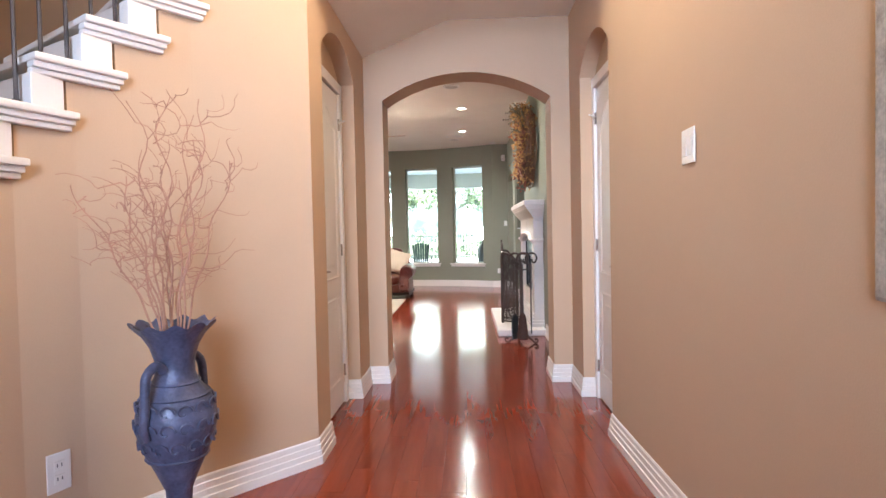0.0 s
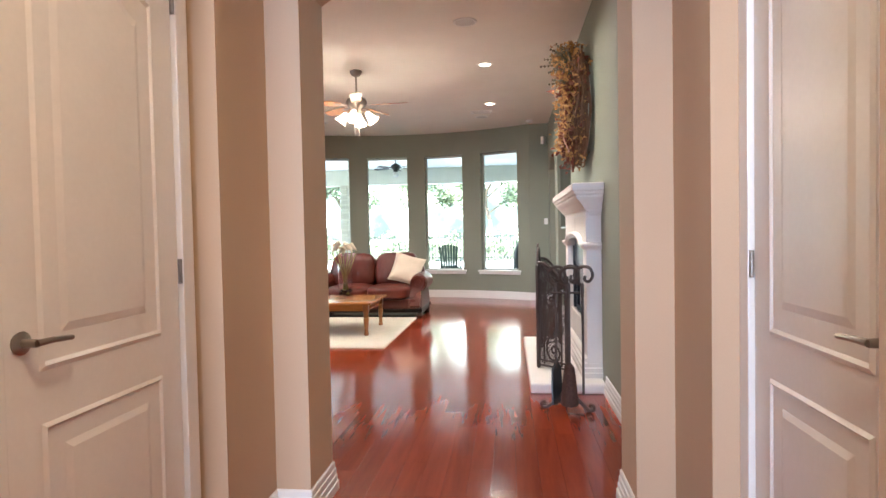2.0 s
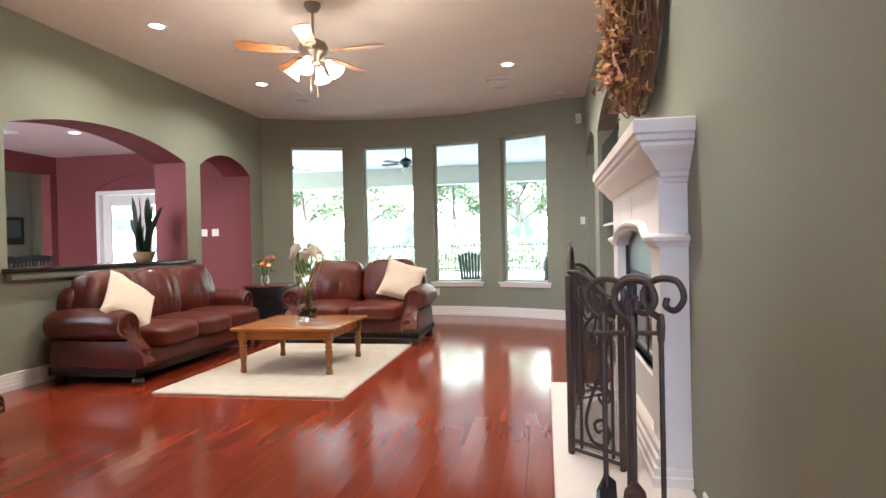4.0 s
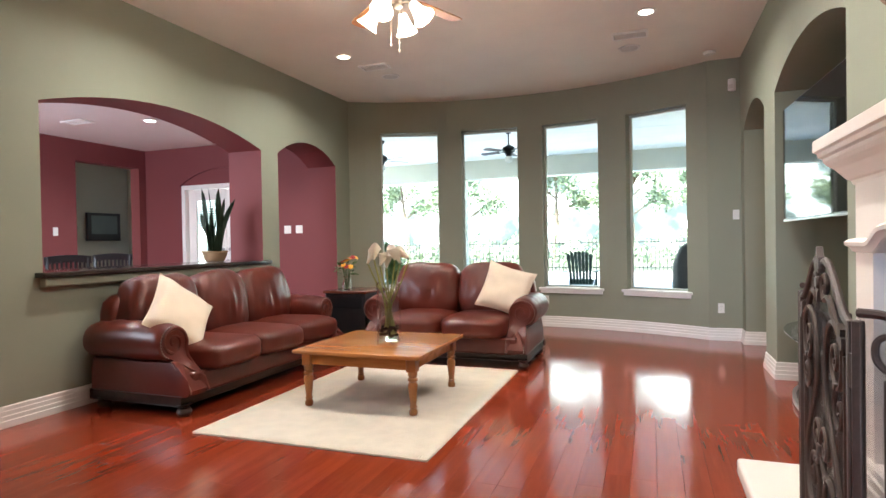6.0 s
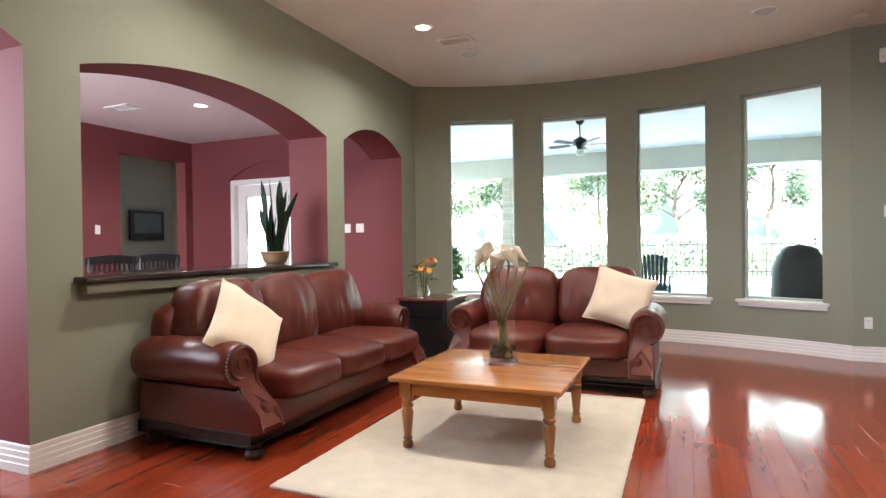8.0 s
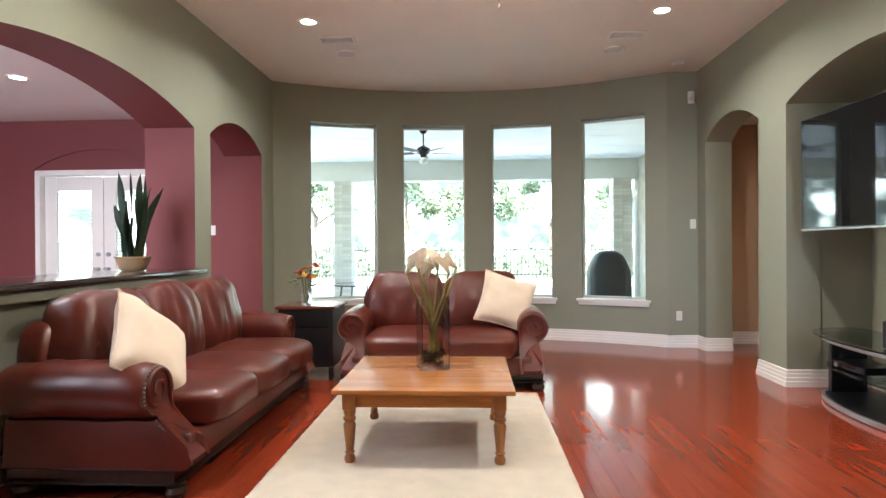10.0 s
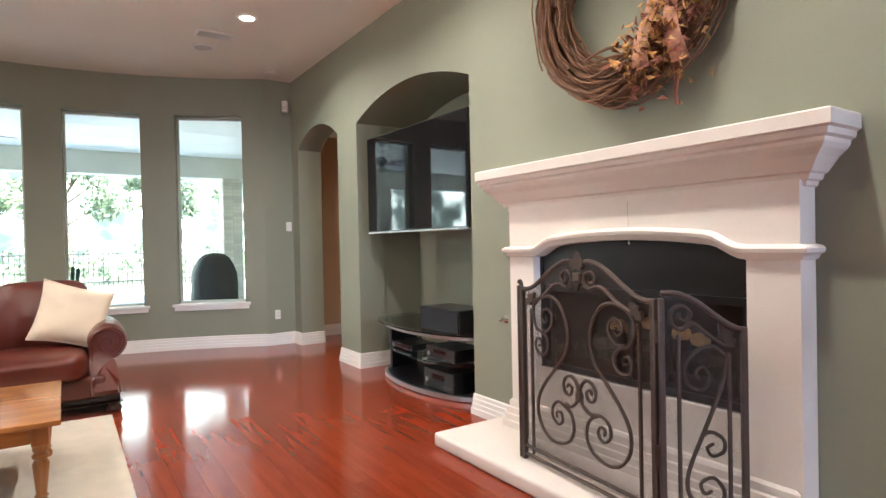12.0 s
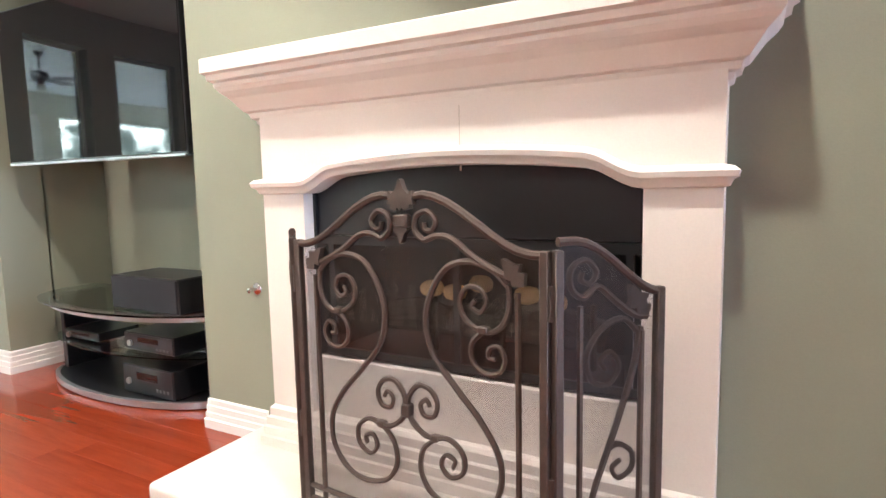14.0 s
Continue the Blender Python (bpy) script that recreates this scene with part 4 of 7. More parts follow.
def tool(name, x, y, kind):
    bm = bmesh.new()
    z0 = 0.30 if kind != "poker" else 0.10
    tube(bm, [(x, y, z0), (x, y, 0.83)], 0.0095, 7)
    ring = [(x + 0.0, y + 0.0, 0.83), (x, y - 0.018, 0.88), (x, y, 0.925)]
    tube(bm, ring, 0.012, 7)
    tube(bm, [(x, y, 0.925), (x, y + 0.018, 0.88), (x, y, 0.83)], 0.012, 7)
    hook = smooth_line([(0.0, 0.91), (-0.055, 0.95), (-0.06, 1.01), (-0.01, 1.05), (0.06, 1.045), (0.085, 0.99), (0.055, 0.945), (0.02, 0.955), (0.025, 0.985)], 6)
    tube(bm, [(x + u * 0.8, y - u * 0.6, v) for u, v in hook], 0.013, 8, 0.85)
    p = part(name, bm, IRON, ft, smooth=True)
    if kind == "shovel":
        bm = bmesh.new()
        prism(bm, [(-0.055, 0.30), (-0.065, 0.16), (-0.06, 0.05), (0.06, 0.05), (0.065, 0.16), (0.055, 0.30), (0.0, 0.34)], lambda u, v, d: (x + u * 0.6 + d, y + u * 0.8 - (0.3 - v) * 0.25, v), -0.006, 0.006)
        part("blade", bm, BLACKM, p, "dark shovel blade")
    if kind == "brush":
        bm = L([(0.012, 0.36), (0.035, 0.33), (0.045, 0.27), (0.065, 0.07), (0.06, 0.05)], 18, m=Matrix.Translation((x, y, 0)), ripple=lambda i, a, r, z: (r * (1 + 0.10 * math.sin(9 * a)), z))
        part("bristles", bm, mat("brown_bristle", (0.07, 0.03, 0.02), 0.8, vary=0.4, scale=60, bump=0.6), p)


tool("shovel", -0.085, 0.02, "shovel")
tool("brush", 0.0, -0.085, "brush")
tool("poker", 0.11, 0.0, "poker")
tool("tongs", 0.02, 0.09, "poker")

# ---- wreath ----
WC = (WR - 0.03, 8.165, 2.51)
wr = thing("wreath", Matrix.Translation(WC), "grapevine wreath with dried flowers and ribbon on the wall", "wreath")
rng = random.Random(4)
bm = bmesh.new()
for k in range(105):
    r0, ph, wv = 0.46 + rng.uniform(-0.10, 0.09), rng.uniform(0, 6.28), rng.uniform(0.01, 0.05)
    d0, a0, span = rng.uniform(-0.14, -0.02), rng.uniform(0, 6.28), rng.uniform(2.5, 6.2)
    cyy, czz = rng.uniform(-0.03, 0.03), rng.uniform(-0.03, 0.03)
    n = int(span * 8)
    tube(bm, [(d0 + 0.03 * math.sin(3 * a + ph), cyy + (r0 + wv * math.sin(5 * a + ph)) * math.cos(a), czz + (r0 + wv * math.cos(4 * a + ph)) * math.sin(a)) for a in (a0 + span * i / n for i in range(n + 1))], rng.uniform(0.005, 0.011), 5, 0.6)
part("vine_ring", bm, TWIG, wr, "twisted brown grapevine ring")
bm = bmesh.new()
for k in range(46):
    a = rng.uniform(0, 6.28)
    r0 = 0.52 + rng.uniform(-0.05, 0.03)
    p = Vector((-0.07 + rng.uniform(-0.05, 0.05), r0 * math.cos(a), r0 * math.sin(a)))
    q = p + Vector((rng.uniform(-0.05, 0.02), math.cos(a + rng.uniform(-0.9, 0.9)) * 0.08, math.sin(a + rng.uniform(-0.9, 0.9)) * 0.08))
    tube(bm, [p, (p + q) / 2 + Vector((0.0, 0.006, 0.006)), q], 0.003, 4, 0.5)
part("loose_twigs", bm, TWIG, wr, kind="stuff")


def blossoms(name, material, count, a_lo, a_hi, size, depth, label):
    bm = bmesh.new()
    for k in range(count):
        a = rng.uniform(a_lo, a_hi)
        r0 = rng.gauss(0.46, 0.055)
        c = Vector((rng.uniform(-depth, -0.05), r0 * math.cos(a), r0 * math.sin(a)))
        for j in range(5):
            s = size * rng.uniform(0.6, 1.3)
            ax = Vector((rng.gauss(-0.4, 1), rng.gauss(0, 1), rng.gauss(0, 1))).normalized()
            sd = ax.orthogonal().normalized()
            o = c + Vector((rng.gauss(0, 1), rng.gauss(0, 1), rng.gauss(0, 1))) * size * 0.7
            oth = ax.cross(sd)
            vs = [bm.verts.new(o + ax * (s * u) + sd * (s * v) + oth * (s * 0.22 * w)) for u, v, w in ((0, 0, 0), (0.45, 0.34, 1), (1.0, 0, 0.3), (0.45, -0.34, 1))]
            bm.faces.new(vs)
    part(name, bm, material, wr, label, kind="stuff")


blossoms("dried_blossom", DRIED, 330, 1.5, 4.5, 0.045, 0.26, "ochre dried flower heads")
blossoms("dried_leaves", DRIEDR, 130, 2.4, 4.4, 0.055, 0.22, "rust-red dried leaves")
bm = bmesh.new()
for k in range(58):
    a = rng.uniform(1.75, 2.9)
    p = Vector((rng.uniform(-0.2, -0.05), 0.45 * math.cos(a), 0.45 * math.sin(a)))
    d = Vector((-rng.uniform(0.3, 1.0), rng.uniform(-0.5, 0.3), rng.uniform(-0.35, 0.8))).normalized()
    ln = rng.uniform(0.10, 0.24)
    tube(bm, [p, p + d * ln * 0.5 + Vector((0, 0, 0.01)), p + d * ln], 0.0025, 4)
    for j in range(5):
        o = p + d * ln * (0.35 + 0.15 * j)
        puff(bm, o, (0.009, 0.009, 0.012), 2.2, 1)
part("grey_sprigs", bm, DRIEDG, wr, "grey-green dried sprigs", kind="stuff")
for k, (dy, ang, ln) in enumerate(((-0.28, 0.14, 0.40), (-0.37, -0.10, 0.42))):
    bm = bmesh.new()
    n = 10
    for i in range(n):
        f0, f1 = i / n, (i + 1) / n
        def rp(f, s):
            wdt = 0.024 + 0.020 * f
            return (-0.20 + 0.03 * math.sin(6 * f + k), dy + math.sin(ang) * ln * f + s * wdt, -0.06 - ln * f)
        bm.faces.new([bm.verts.new(rp(f0, -1)), bm.verts.new(rp(f0, 1)), bm.verts.new(rp(f1, 1)), bm.verts.new(rp(f1, -1))])
    bmesh.ops.remove_doubles(bm, verts=bm.verts[:], dist=1e-5)
    bmesh.ops.solidify(bm, geom=bm.faces[:], thickness=0.002)
    part("ribbon_tail", bm, RIBBON, wr, "pink and cream patterned ribbon tail")
bm = bmesh.new()
tube(bm, [(-0.14, -0.36, -0.42), (-0.14, -0.365, -0.52), (-0.14, -0.36, -0.60), (-0.14, -0.362, -0.66)], 0.012, 7, 0.7)
part("hanging_pod", bm, DRIEDR, wr)

# ---- television niche ----
tv = thing("television", pose(WR + 0.06, 10.55, 1.36, 0, 0, 2.0), "large flat black television on a wall arm in the niche", "television")
part("screen_housing", B(0.0, 0.05, -0.80, 0.80, 0.0, 0.92, 0.006, 2), BLACKP, tv)
part("screen", B(-0.0035, 0.002, -0.79, 0.79, 0.018, 0.91), SCREEN, tv, "dark glossy screen")
part("bottom_trim", B(-0.008, 0.03, -0.79, 0.79, -0.006, 0.008, 0.002), SILVER, tv)
bm = bmesh.new()
box(bm, 0.05, 0.66, -0.05, 0.05, 0.40, 0.50, 0.005)
box(bm, 0.05, 0.075, -0.25, 0.25, 0.2, 0.72, 0.004)
part("wall_arm", bm, BLACKM, tv)

ts = thing("television_stand", at(WR + 0.02, 10.52, 0), "black and silver curved television stand with glass shelves", "stand")


def slab(z0, z1, hw, front, back, inset=0.0):
    bm = bmesh.new()
    n = 20
    pts = [(back, -hw)] + [(back - 0.22 - (front + back - 0.22) * math.sqrt(max(0, 1 - (2 * k / n - 1) ** 2)) ** 0.9, -hw + 2 * hw * k / n) for k in range(n + 1)] + [(back, hw)]
    prism(bm, pts, lambda u, v, d: (u, v, d), z0, z1)
    return bm


part("base_plate", slab(0.01, 0.035, 0.80, 0.06, 0.52), BLACKP, ts)
for z0 in (0.008, 0.485):
    bm = bmesh.new()
    n = 24
    pts = []
    for k in range(n + 1):
        c = 2 * k / n - 1
        pts.append((0.52 - 0.22 - (0.06 + 0.52 - 0.22) * math.sqrt(max(0, 1 - c * c)) ** 0.9, c * 0.80))
    a = [bm.verts.new((x - 0.012, y, z0)) for x, y in pts]
    b = [bm.verts.new((x - 0.012, y, z0 + 0.035)) for x, y in pts]
    c2 = [bm.verts.new((x + 0.015, y, z0)) for x, y in pts]
    d2 = [bm.verts.new((x + 0.015, y, z0 + 0.035)) for x, y in pts]
    for k in range(n):
        for p, q in ((a, b), (b, d2), (d2, c2), (c2, a)):
            bm.faces.new((p[k], p[k + 1], q[k + 1], q[k]))
    part("silver_rim", bm, SILVER, ts, "brushed silver bowed rim", True)
part("glass_top", slab(0.522, 0.532, 0.90, 0.12, 0.52), SMOKE, ts, "smoked glass top")
part("glass_shelf", slab(0.27, 0.278, 0.78, 0.03, 0.50), SMOKE, ts, "smoked glass shelf")
for y in (-0.70, 0.70):
    part("side_post", B(0.16, 0.45, y - 0.02, y + 0.02, 0.035, 0.52, 0.004), BLACKP, ts)
part("back_post", B(0.44, 0.48, -0.12, 0.12, 0.035, 0.52, 0.004), BLACKP, ts)


def device(name, m, w, d, h, label, silver):
    root = thing(name, m, label, "electronics")
    part("case", B(0, d, -w / 2, w / 2, 0.008, h, 0.004), BLACKP, root)
    part("front_plate", B(-0.004, 0.002, -w / 2 + 0.006, w / 2 - 0.006, 0.014, h - 0.006, 0.001), SILVER if silver else BLACKP, root)
    part("display", B(-0.006, 0.0, -0.09, 0.09, h * 0.55, h * 0.8), SCREEN, root)
    bm = L([(0.018, 0), (0.018, 0.012), (0, 0.013)], 14, m=pose(-0.004, w / 2 - 0.06, h * 0.45, 0, -90))
    part("knob", bm, SILVER, root)
    bm = bmesh.new()
    for k in range(4):
        box(bm, -0.007, 0, -w / 2 + 0.04 + k * 0.03, -w / 2 + 0.055 + k * 0.03, h * 0.25, h * 0.35)
    part("buttons", bm, GREYSLOT, root)


device("stereo_receiver", at(WR + 0.06, 10.18, 0.035), 0.44, 0.34, 0.17, "black stereo receiver on the base of the stand", False)
device("disc_player", at(WR + 0.08, 10.18, 0.278), 0.43, 0.30, 0.11, "black disc player on the glass shelf", False)
device("cable_box", at(WR + 0.09, 10.85, 0.278), 0.36, 0.26, 0.06, "slim black cable box on the glass shelf", False)
sp = thing("centre_speaker", at(WR + 0.04, 10.12, 0.532), "black wooden centre speaker on the television stand", "speaker")
part("cabinet", B(0, 0.30, -0.28, 0.28, 0.0, 0.19, 0.006), BLACKP, sp)
part("grille", B(-0.012, 0.0, -0.275, 0.275, 0.006, 0.184, 0.004), mat("black_grille_cloth", (0.012, 0.012, 0.016), 0.9, vary=0.2, fine=500, bump=0.5), sp)

# ---- seating ----


def sofa(name, m, width, seats, label, group=""):
    """Local: x along the sofa from 0 to width, front towards -y, back at y 0 (depth 0.98)."""
    root = thing(name, m, label, "sofa", group)
    D, AW = 1.04, 0.26
    bm = bmesh.new()
    box(bm, AW * 0.6, width - AW * 0.6, -D + 0.09, -0.04, 0.13, 0.30, 0.03, 3)
    part("seat_base", bm, LEATHER, root, smooth=True)
    # moulded dark plinth
    bm = bmesh.new()
    line = [(0.04, -0.04), (0.04, -D + 0.10), (width - 0.04, -D + 0.10), (width - 0.04, -0.04)]
    sweep(bm, line[::-1], [(0.0, 0.075), (-0.02, 0.075), (-0.02, 0.10), (-0.03, 0.106), (-0.022, 0.125), (-0.03, 0.135), (-0.024, 0.15), (0.0, 0.15)])
    box(bm, 0.06, width - 0.06, -D + 0.12, -0.06, 0.08, 0.14)
    part("plinth", bm, DARKWOOD, root, "dark stained moulded plinth")
    for x in (0.10, width - 0.10):
        for y in (-D + 0.13, -0.12):
            bm = L([(0.03, 0), (0.045, 0.008), (0.055, 0.03), (0.045, 0.055), (0.03, 0.062), (0.042, 0.07), (0.05, 0.085)], 18, m=Matrix.Translation((x, y, 0)))
            part("leg", bm, DARKWOOD, root, "dark turned bun foot", True)
    # rolled arms
    def nose(v):
        """How far forward the arm reaches at height v: it sweeps out below the scroll."""
        t = min(1, max(0, (v - 0.17) / 0.27))
        return -D + 0.055 + 0.20 * t * t * (3 - 2 * t)

    for sgn, x0 in ((-1, AW * 0.62), (1, width - AW * 0.62)):
        cx, cz, R = sgn * 0.035, 0.525, 0.138
        ring = []
        for k in range(29):
            a = math.radians(205 - 290 * k / 28)
            ring.append((cx + sgn * R * math.cos(a), cz + R * math.sin(a)))
        prof = [(-sgn * 0.095, 0.14), (-sgn * 0.10, 0.22), (-sgn * 0.105, 0.32), (-sgn * 0.10, 0.40)] + ring + [(sgn * 0.085, 0.38), (sgn * 0.10, 0.30), (sgn * 0.105, 0.22), (sgn * 0.105, 0.14)]
        bm = bmesh.new()
        rows = []
        ny = 16
        for j in range(-1, ny + 1):
            f = max(0, j) / ny
            s = 0.88 if j < 0 else 0.97 if j in (0, ny) else 1.0
            row = []
            for u, v in prof:
                y0 = nose(v) + (0.0 if j >= 0 else -0.014)
                y = y0 + (-0.04 - y0) * f
                dz = 0.018 * math.sin(math.pi * f) * (1 if v > 0.45 else 0)
                wr_ = 0.007 * noise.noise(Vector((u * 7 + sgn, y * 7, v * 7))) + 0.004 * math.sin(y * 42 + v * 9) * (1 if v > 0.5 else 0)
                row.append(bm.verts.new((x0 + u * s, y, cz + (v - cz) * s + dz + wr_)))
            rows.append(row)
        for ra, rb in zip(rows, rows[1:]):
            for k in range(len(prof)):
                bm.faces.new((ra[k], ra[(k + 1) % len(prof)], rb[(k + 1) % len(prof)], rb[k]))
            cc = bm.verts.new((x0, nose(0.36) - 0.014, 0.36))
        c2 = bm.verts.new((x0 + cx, nose(0.52) - 0.016, cz))
        r0 = rows[0]
        for k in range(len(prof)):
            k2 = (k + 1) % len(prof)
            mid = (prof[k][1] + prof[k2][1]) / 2
            bm.faces.new((r0[k2], r0[k], c2 if mid > 0.42 else cc))
        ks = [k for k in range(len(prof)) if ((prof[k][1] + prof[(k + 1) % len(prof)][1]) / 2 > 0.42) != ((prof[k - 1][1] + prof[k][1]) / 2 > 0.42)]
        for k in ks:
            bm.faces.new((r0[k], c2, cc))
        bm.faces.new(rows[-1])
        arm = part("arm", bm, LEATHER, root, smooth=True)
        bm = bmesh.new()
        line = [(x0 - sgn * 0.085, 0.16), (x0 - sgn * 0.09, 0.25), (x0 - sgn * 0.09, 0.34), (x0 - sgn * 0.085, 0.41)]
        for k in range(40):
            f = k / 39
            a = math.radians(205 - 600 * f)
            r = (R - 0.012) * (1.0 - 0.82 * f)
            line.append((x0 + cx + sgn * r * math.cos(a), cz + r * math.sin(a)))
        tube(bm, [(u, nose(v) - 0.018, v) for u, v in line], 0.015, 7, 0.75)
        part("arm_scroll", bm, LEATHER, arm, "piped leather scroll", True)
        bm = bmesh.new()
        for k in range(44):
            f = k / 43
            if f < 0.4:
                u, v = x0 + sgn * 0.085, 0.17 + 0.55 * f
            else:
                a = math.radians(-70 + 260 * (f - 0.4) / 0.6)
                u, v = x0 + cx + sgn * (R - 0.016) * math.cos(a), cz + (R - 0.016) * math.sin(a)
            puff(bm, (u, nose(v) - 0.016, v), (0.0065, 0.006, 0.0065), 2.0, 1)
        part("nail_heads", bm, NICKEL, arm, "antique nail-head trim", kind="stuff")
    # back frame and cushions
    bm = bmesh.new()
    puff(bm, (width / 2, -0.12, 0.52), (width / 2 - 0.12, 0.10, 0.37), 7, 8)
    part("backrest", bm, LEATHER, root, smooth=True)
    w = (width - 2 * AW - 0.0) / seats
    for k in range(seats):
        cx = AW + w * (k + 0.5)
        bm = bmesh.new()
        puff(bm, (cx, -0.64, 0.385), (w / 2 + 0.004, 0.445, 0.102), 4.6, 14, bulge=0.22, wob=0.008, seed=k + width)
        part("seat_cushion", bm, LEATHER, root, smooth=True)
        bm = bmesh.new()
        end = 0.10 if k in (0, seats - 1) else 0.0
        off = (-end / 2 if k == 0 else end / 2 if k == seats - 1 else 0)
        vs = puff(bm, (0, 0, 0), (w / 2 + 0.004 + end / 2, 0.165, 0.305), 3.6, 20, wob=0.014, seed=3 + k * 2 + width)
        for v in vs:
            puffy = (1 - abs(v.co.x) / (w / 2 + 0.06)) * max(0, 0.26 - abs(v.co.z))
            v.co.y -= 0.10 * puffy
            g = 0.020 * noise.noise(Vector((v.co.x * 16 + k * 5 + width, v.co.z * 3.2, 2.0))) * max(0, 1.0 - abs(v.co.z + 0.02) * 3.2) + 0.008 * noise.noise(Vector((v.co.x * 34, v.co.z * 6, k)))
            v.co.y += g if v.co.y < 0 else 0
            if k in (0, seats - 1):
                s = (-1 if k == 0 else 1) * v.co.x
                if s > w / 2 - 0.06 and v.co.z > 0.02:
                    v.co.z -= (s - w / 2 + 0.06) * 1.1
        bmesh.ops.transform(bm, matrix=Matrix.Translation((cx + off, -0.26, 0.70)) @ Matrix.Rotation(radians(-11), 4, "X"), verts=vs)
        part("back_cushion", bm, LEATHER, root, smooth=True)
    return root


sofa("sofa", Matrix.Translation((-3.93, 9.07, 0)) @ Matrix.Rotation(radians(90), 4, "Z"), 2.37, 3, "red-brown leather three-seat sofa with rolled arms", "leather suite")
sofa("loveseat", at(-2.74, 12.24, 0), 1.87, 2, "red-brown leather two-seat sofa with rolled arms", "leather suite")
sofa("armchair", Matrix.Translation((-3.90, 6.76, 0)) @ Matrix.Rotation(radians(90), 4, "Z"), 1.10, 1, "red-brown leather armchair with rolled arms", "leather suite")


def cushion(m, label, s=0.25):
    bm = bmesh.new()
    n = 16
    grid = {}
    for side in (1, -1):
        for i in range(n + 1):
            for j in range(n + 1):
                u, v = 2 * i / n - 1, 2 * j / n - 1
                pin = 1 - 0.10 * (1 - abs(u) ** 2) * abs(v) ** 3 - 0.0
                pin2 = 1 - 0.10 * (1 - abs(v) ** 2) * abs(u) ** 3
                th = 0.085 * ((1 - u ** 4) * (1 - v ** 4)) ** 0.5
                th += 0.010 * noise.noise(Vector((u * 2.2, v * 2.2, side * 3.0))) * (1 if th > 0.01 else 0)
                if (1 - abs(u)) < 1e-6 or (1 - abs(v)) < 1e-6:
                    th = 0.0
                key = (i, j) if th == 0.0 else (i, j, side)
                if key not in grid:
                    grid[key] = bm.verts.new((u * s * pin2, side * th, v * s * pin))
    for side in (1, -1):
        for i in range(n):
            for j in range(n):
                q = [grid.get((a, b, side)) or grid[(a, b)] for a, b in ((i, j), (i + 1, j), (i + 1, j + 1), (i, j + 1))]
                bm.faces.new(q)
    root = thing("throw_pillow", m, label, "pillow", "cream pillows")
    part("cover", bm, LINEN, root, smooth=True)
    bm = bmesh.new()
    edge = [(-1, t) for t in (-1, -0.5, 0, 0.5)] + [(t, 1) for t in (-1, -0.5, 0, 0.5)] + [(1, -t) for t in (-1, -0.5, 0, 0.5)] + [(-t, -1) for t in (-1, -0.5, 0, 0.5, 1)]
    tube(bm, [(u * s * (1 - 0.10 * (1 - v * v) * abs(u) ** 3), 0, v * s * (1 - 0.10 * (1 - u * u) * abs(v) ** 3)) for u, v in edge], 0.005, 5)
    part("piping", bm, LINEN, root)


cushion(pose(-3.29, 9.42, 0.70, -34, 36, 68), "cream linen throw pillow leaning on the sofa arm", 0.26)
cushion(pose(-1.22, 11.70, 0.735, -24, 17, 4), "cream linen throw pillow leaning on the loveseat", 0.255)

# ---- rug and coffee table ----
bm = bmesh.new()
n, mY = 70, 90
rx0, rx1, ry0, ry1 = -2.66, -0.995, 8.87, 11.20
gv = [[bm.verts.new((rx0 + (rx1 - rx0) * i / n + (0.006 * noise.noise(Vector((j * 0.6, i, 1))) if i in (0, n) else 0), ry0 + (ry1 - ry0) * j / mY + (0.006 * noise.noise(Vector((i * 0.6, j, 4))) if j in (0, mY) else 0), 0.024 + 0.004 * noise.noise(Vector((i * 0.55, j * 0.55, 0))) - (0.012 if i in (0, n) or j in (0, mY) else 0))) for j in range(mY + 1)] for i in range(n + 1)]
for i in range(n):
    for j in range(mY):
        bm.faces.new((gv[i][j], gv[i + 1][j], gv[i + 1][j + 1], gv[i][j + 1]))
r = bmesh.ops.extrude_edge_only(bm, edges=[e for e in bm.edges if e.is_boundary])
for v in r["geom"]:
    if isinstance(v, bmesh.types.BMVert):
        v.co.z = 0.002
solo("rug", bm, RUG, Matrix(), "cream shaggy wool rug on the wooden floor", "rug", smooth=True)

TX0, TX1, TY0, TY1, TZ = -2.32, -1.30, 9.51, 10.50, 0.452
tb = thing("coffee_table", at((TX0 + TX1) / 2, (TY0 + TY1) / 2, 0.022), "square honey-coloured wooden coffee table with turned legs", "table")
hx, hy = (TX1 - TX0) / 2, (TY1 - TY0) / 2
th = TZ - 0.022
part("tabletop", B(-hx, hx, -hy, hy, th - 0.028, th, 0.007, 3), PINE, tb, smooth=True)
for sx, sy in ((1, 0), (-1, 0), (0, 1), (0, -1)):
    if sx:
        bm = B(sx * (hx - 0.085) - 0.011, sx * (hx - 0.085) + 0.011, -hy + 0.10, hy - 0.10, th - 0.115, th - 0.028, 0.003)
    else:
        bm = B(-hx + 0.10, hx - 0.10, sy * (hy - 0.085) - 0.011, sy * (hy - 0.085) + 0.011, th - 0.115, th - 0.028, 0.003)
    part("apron", bm, PINE, tb)
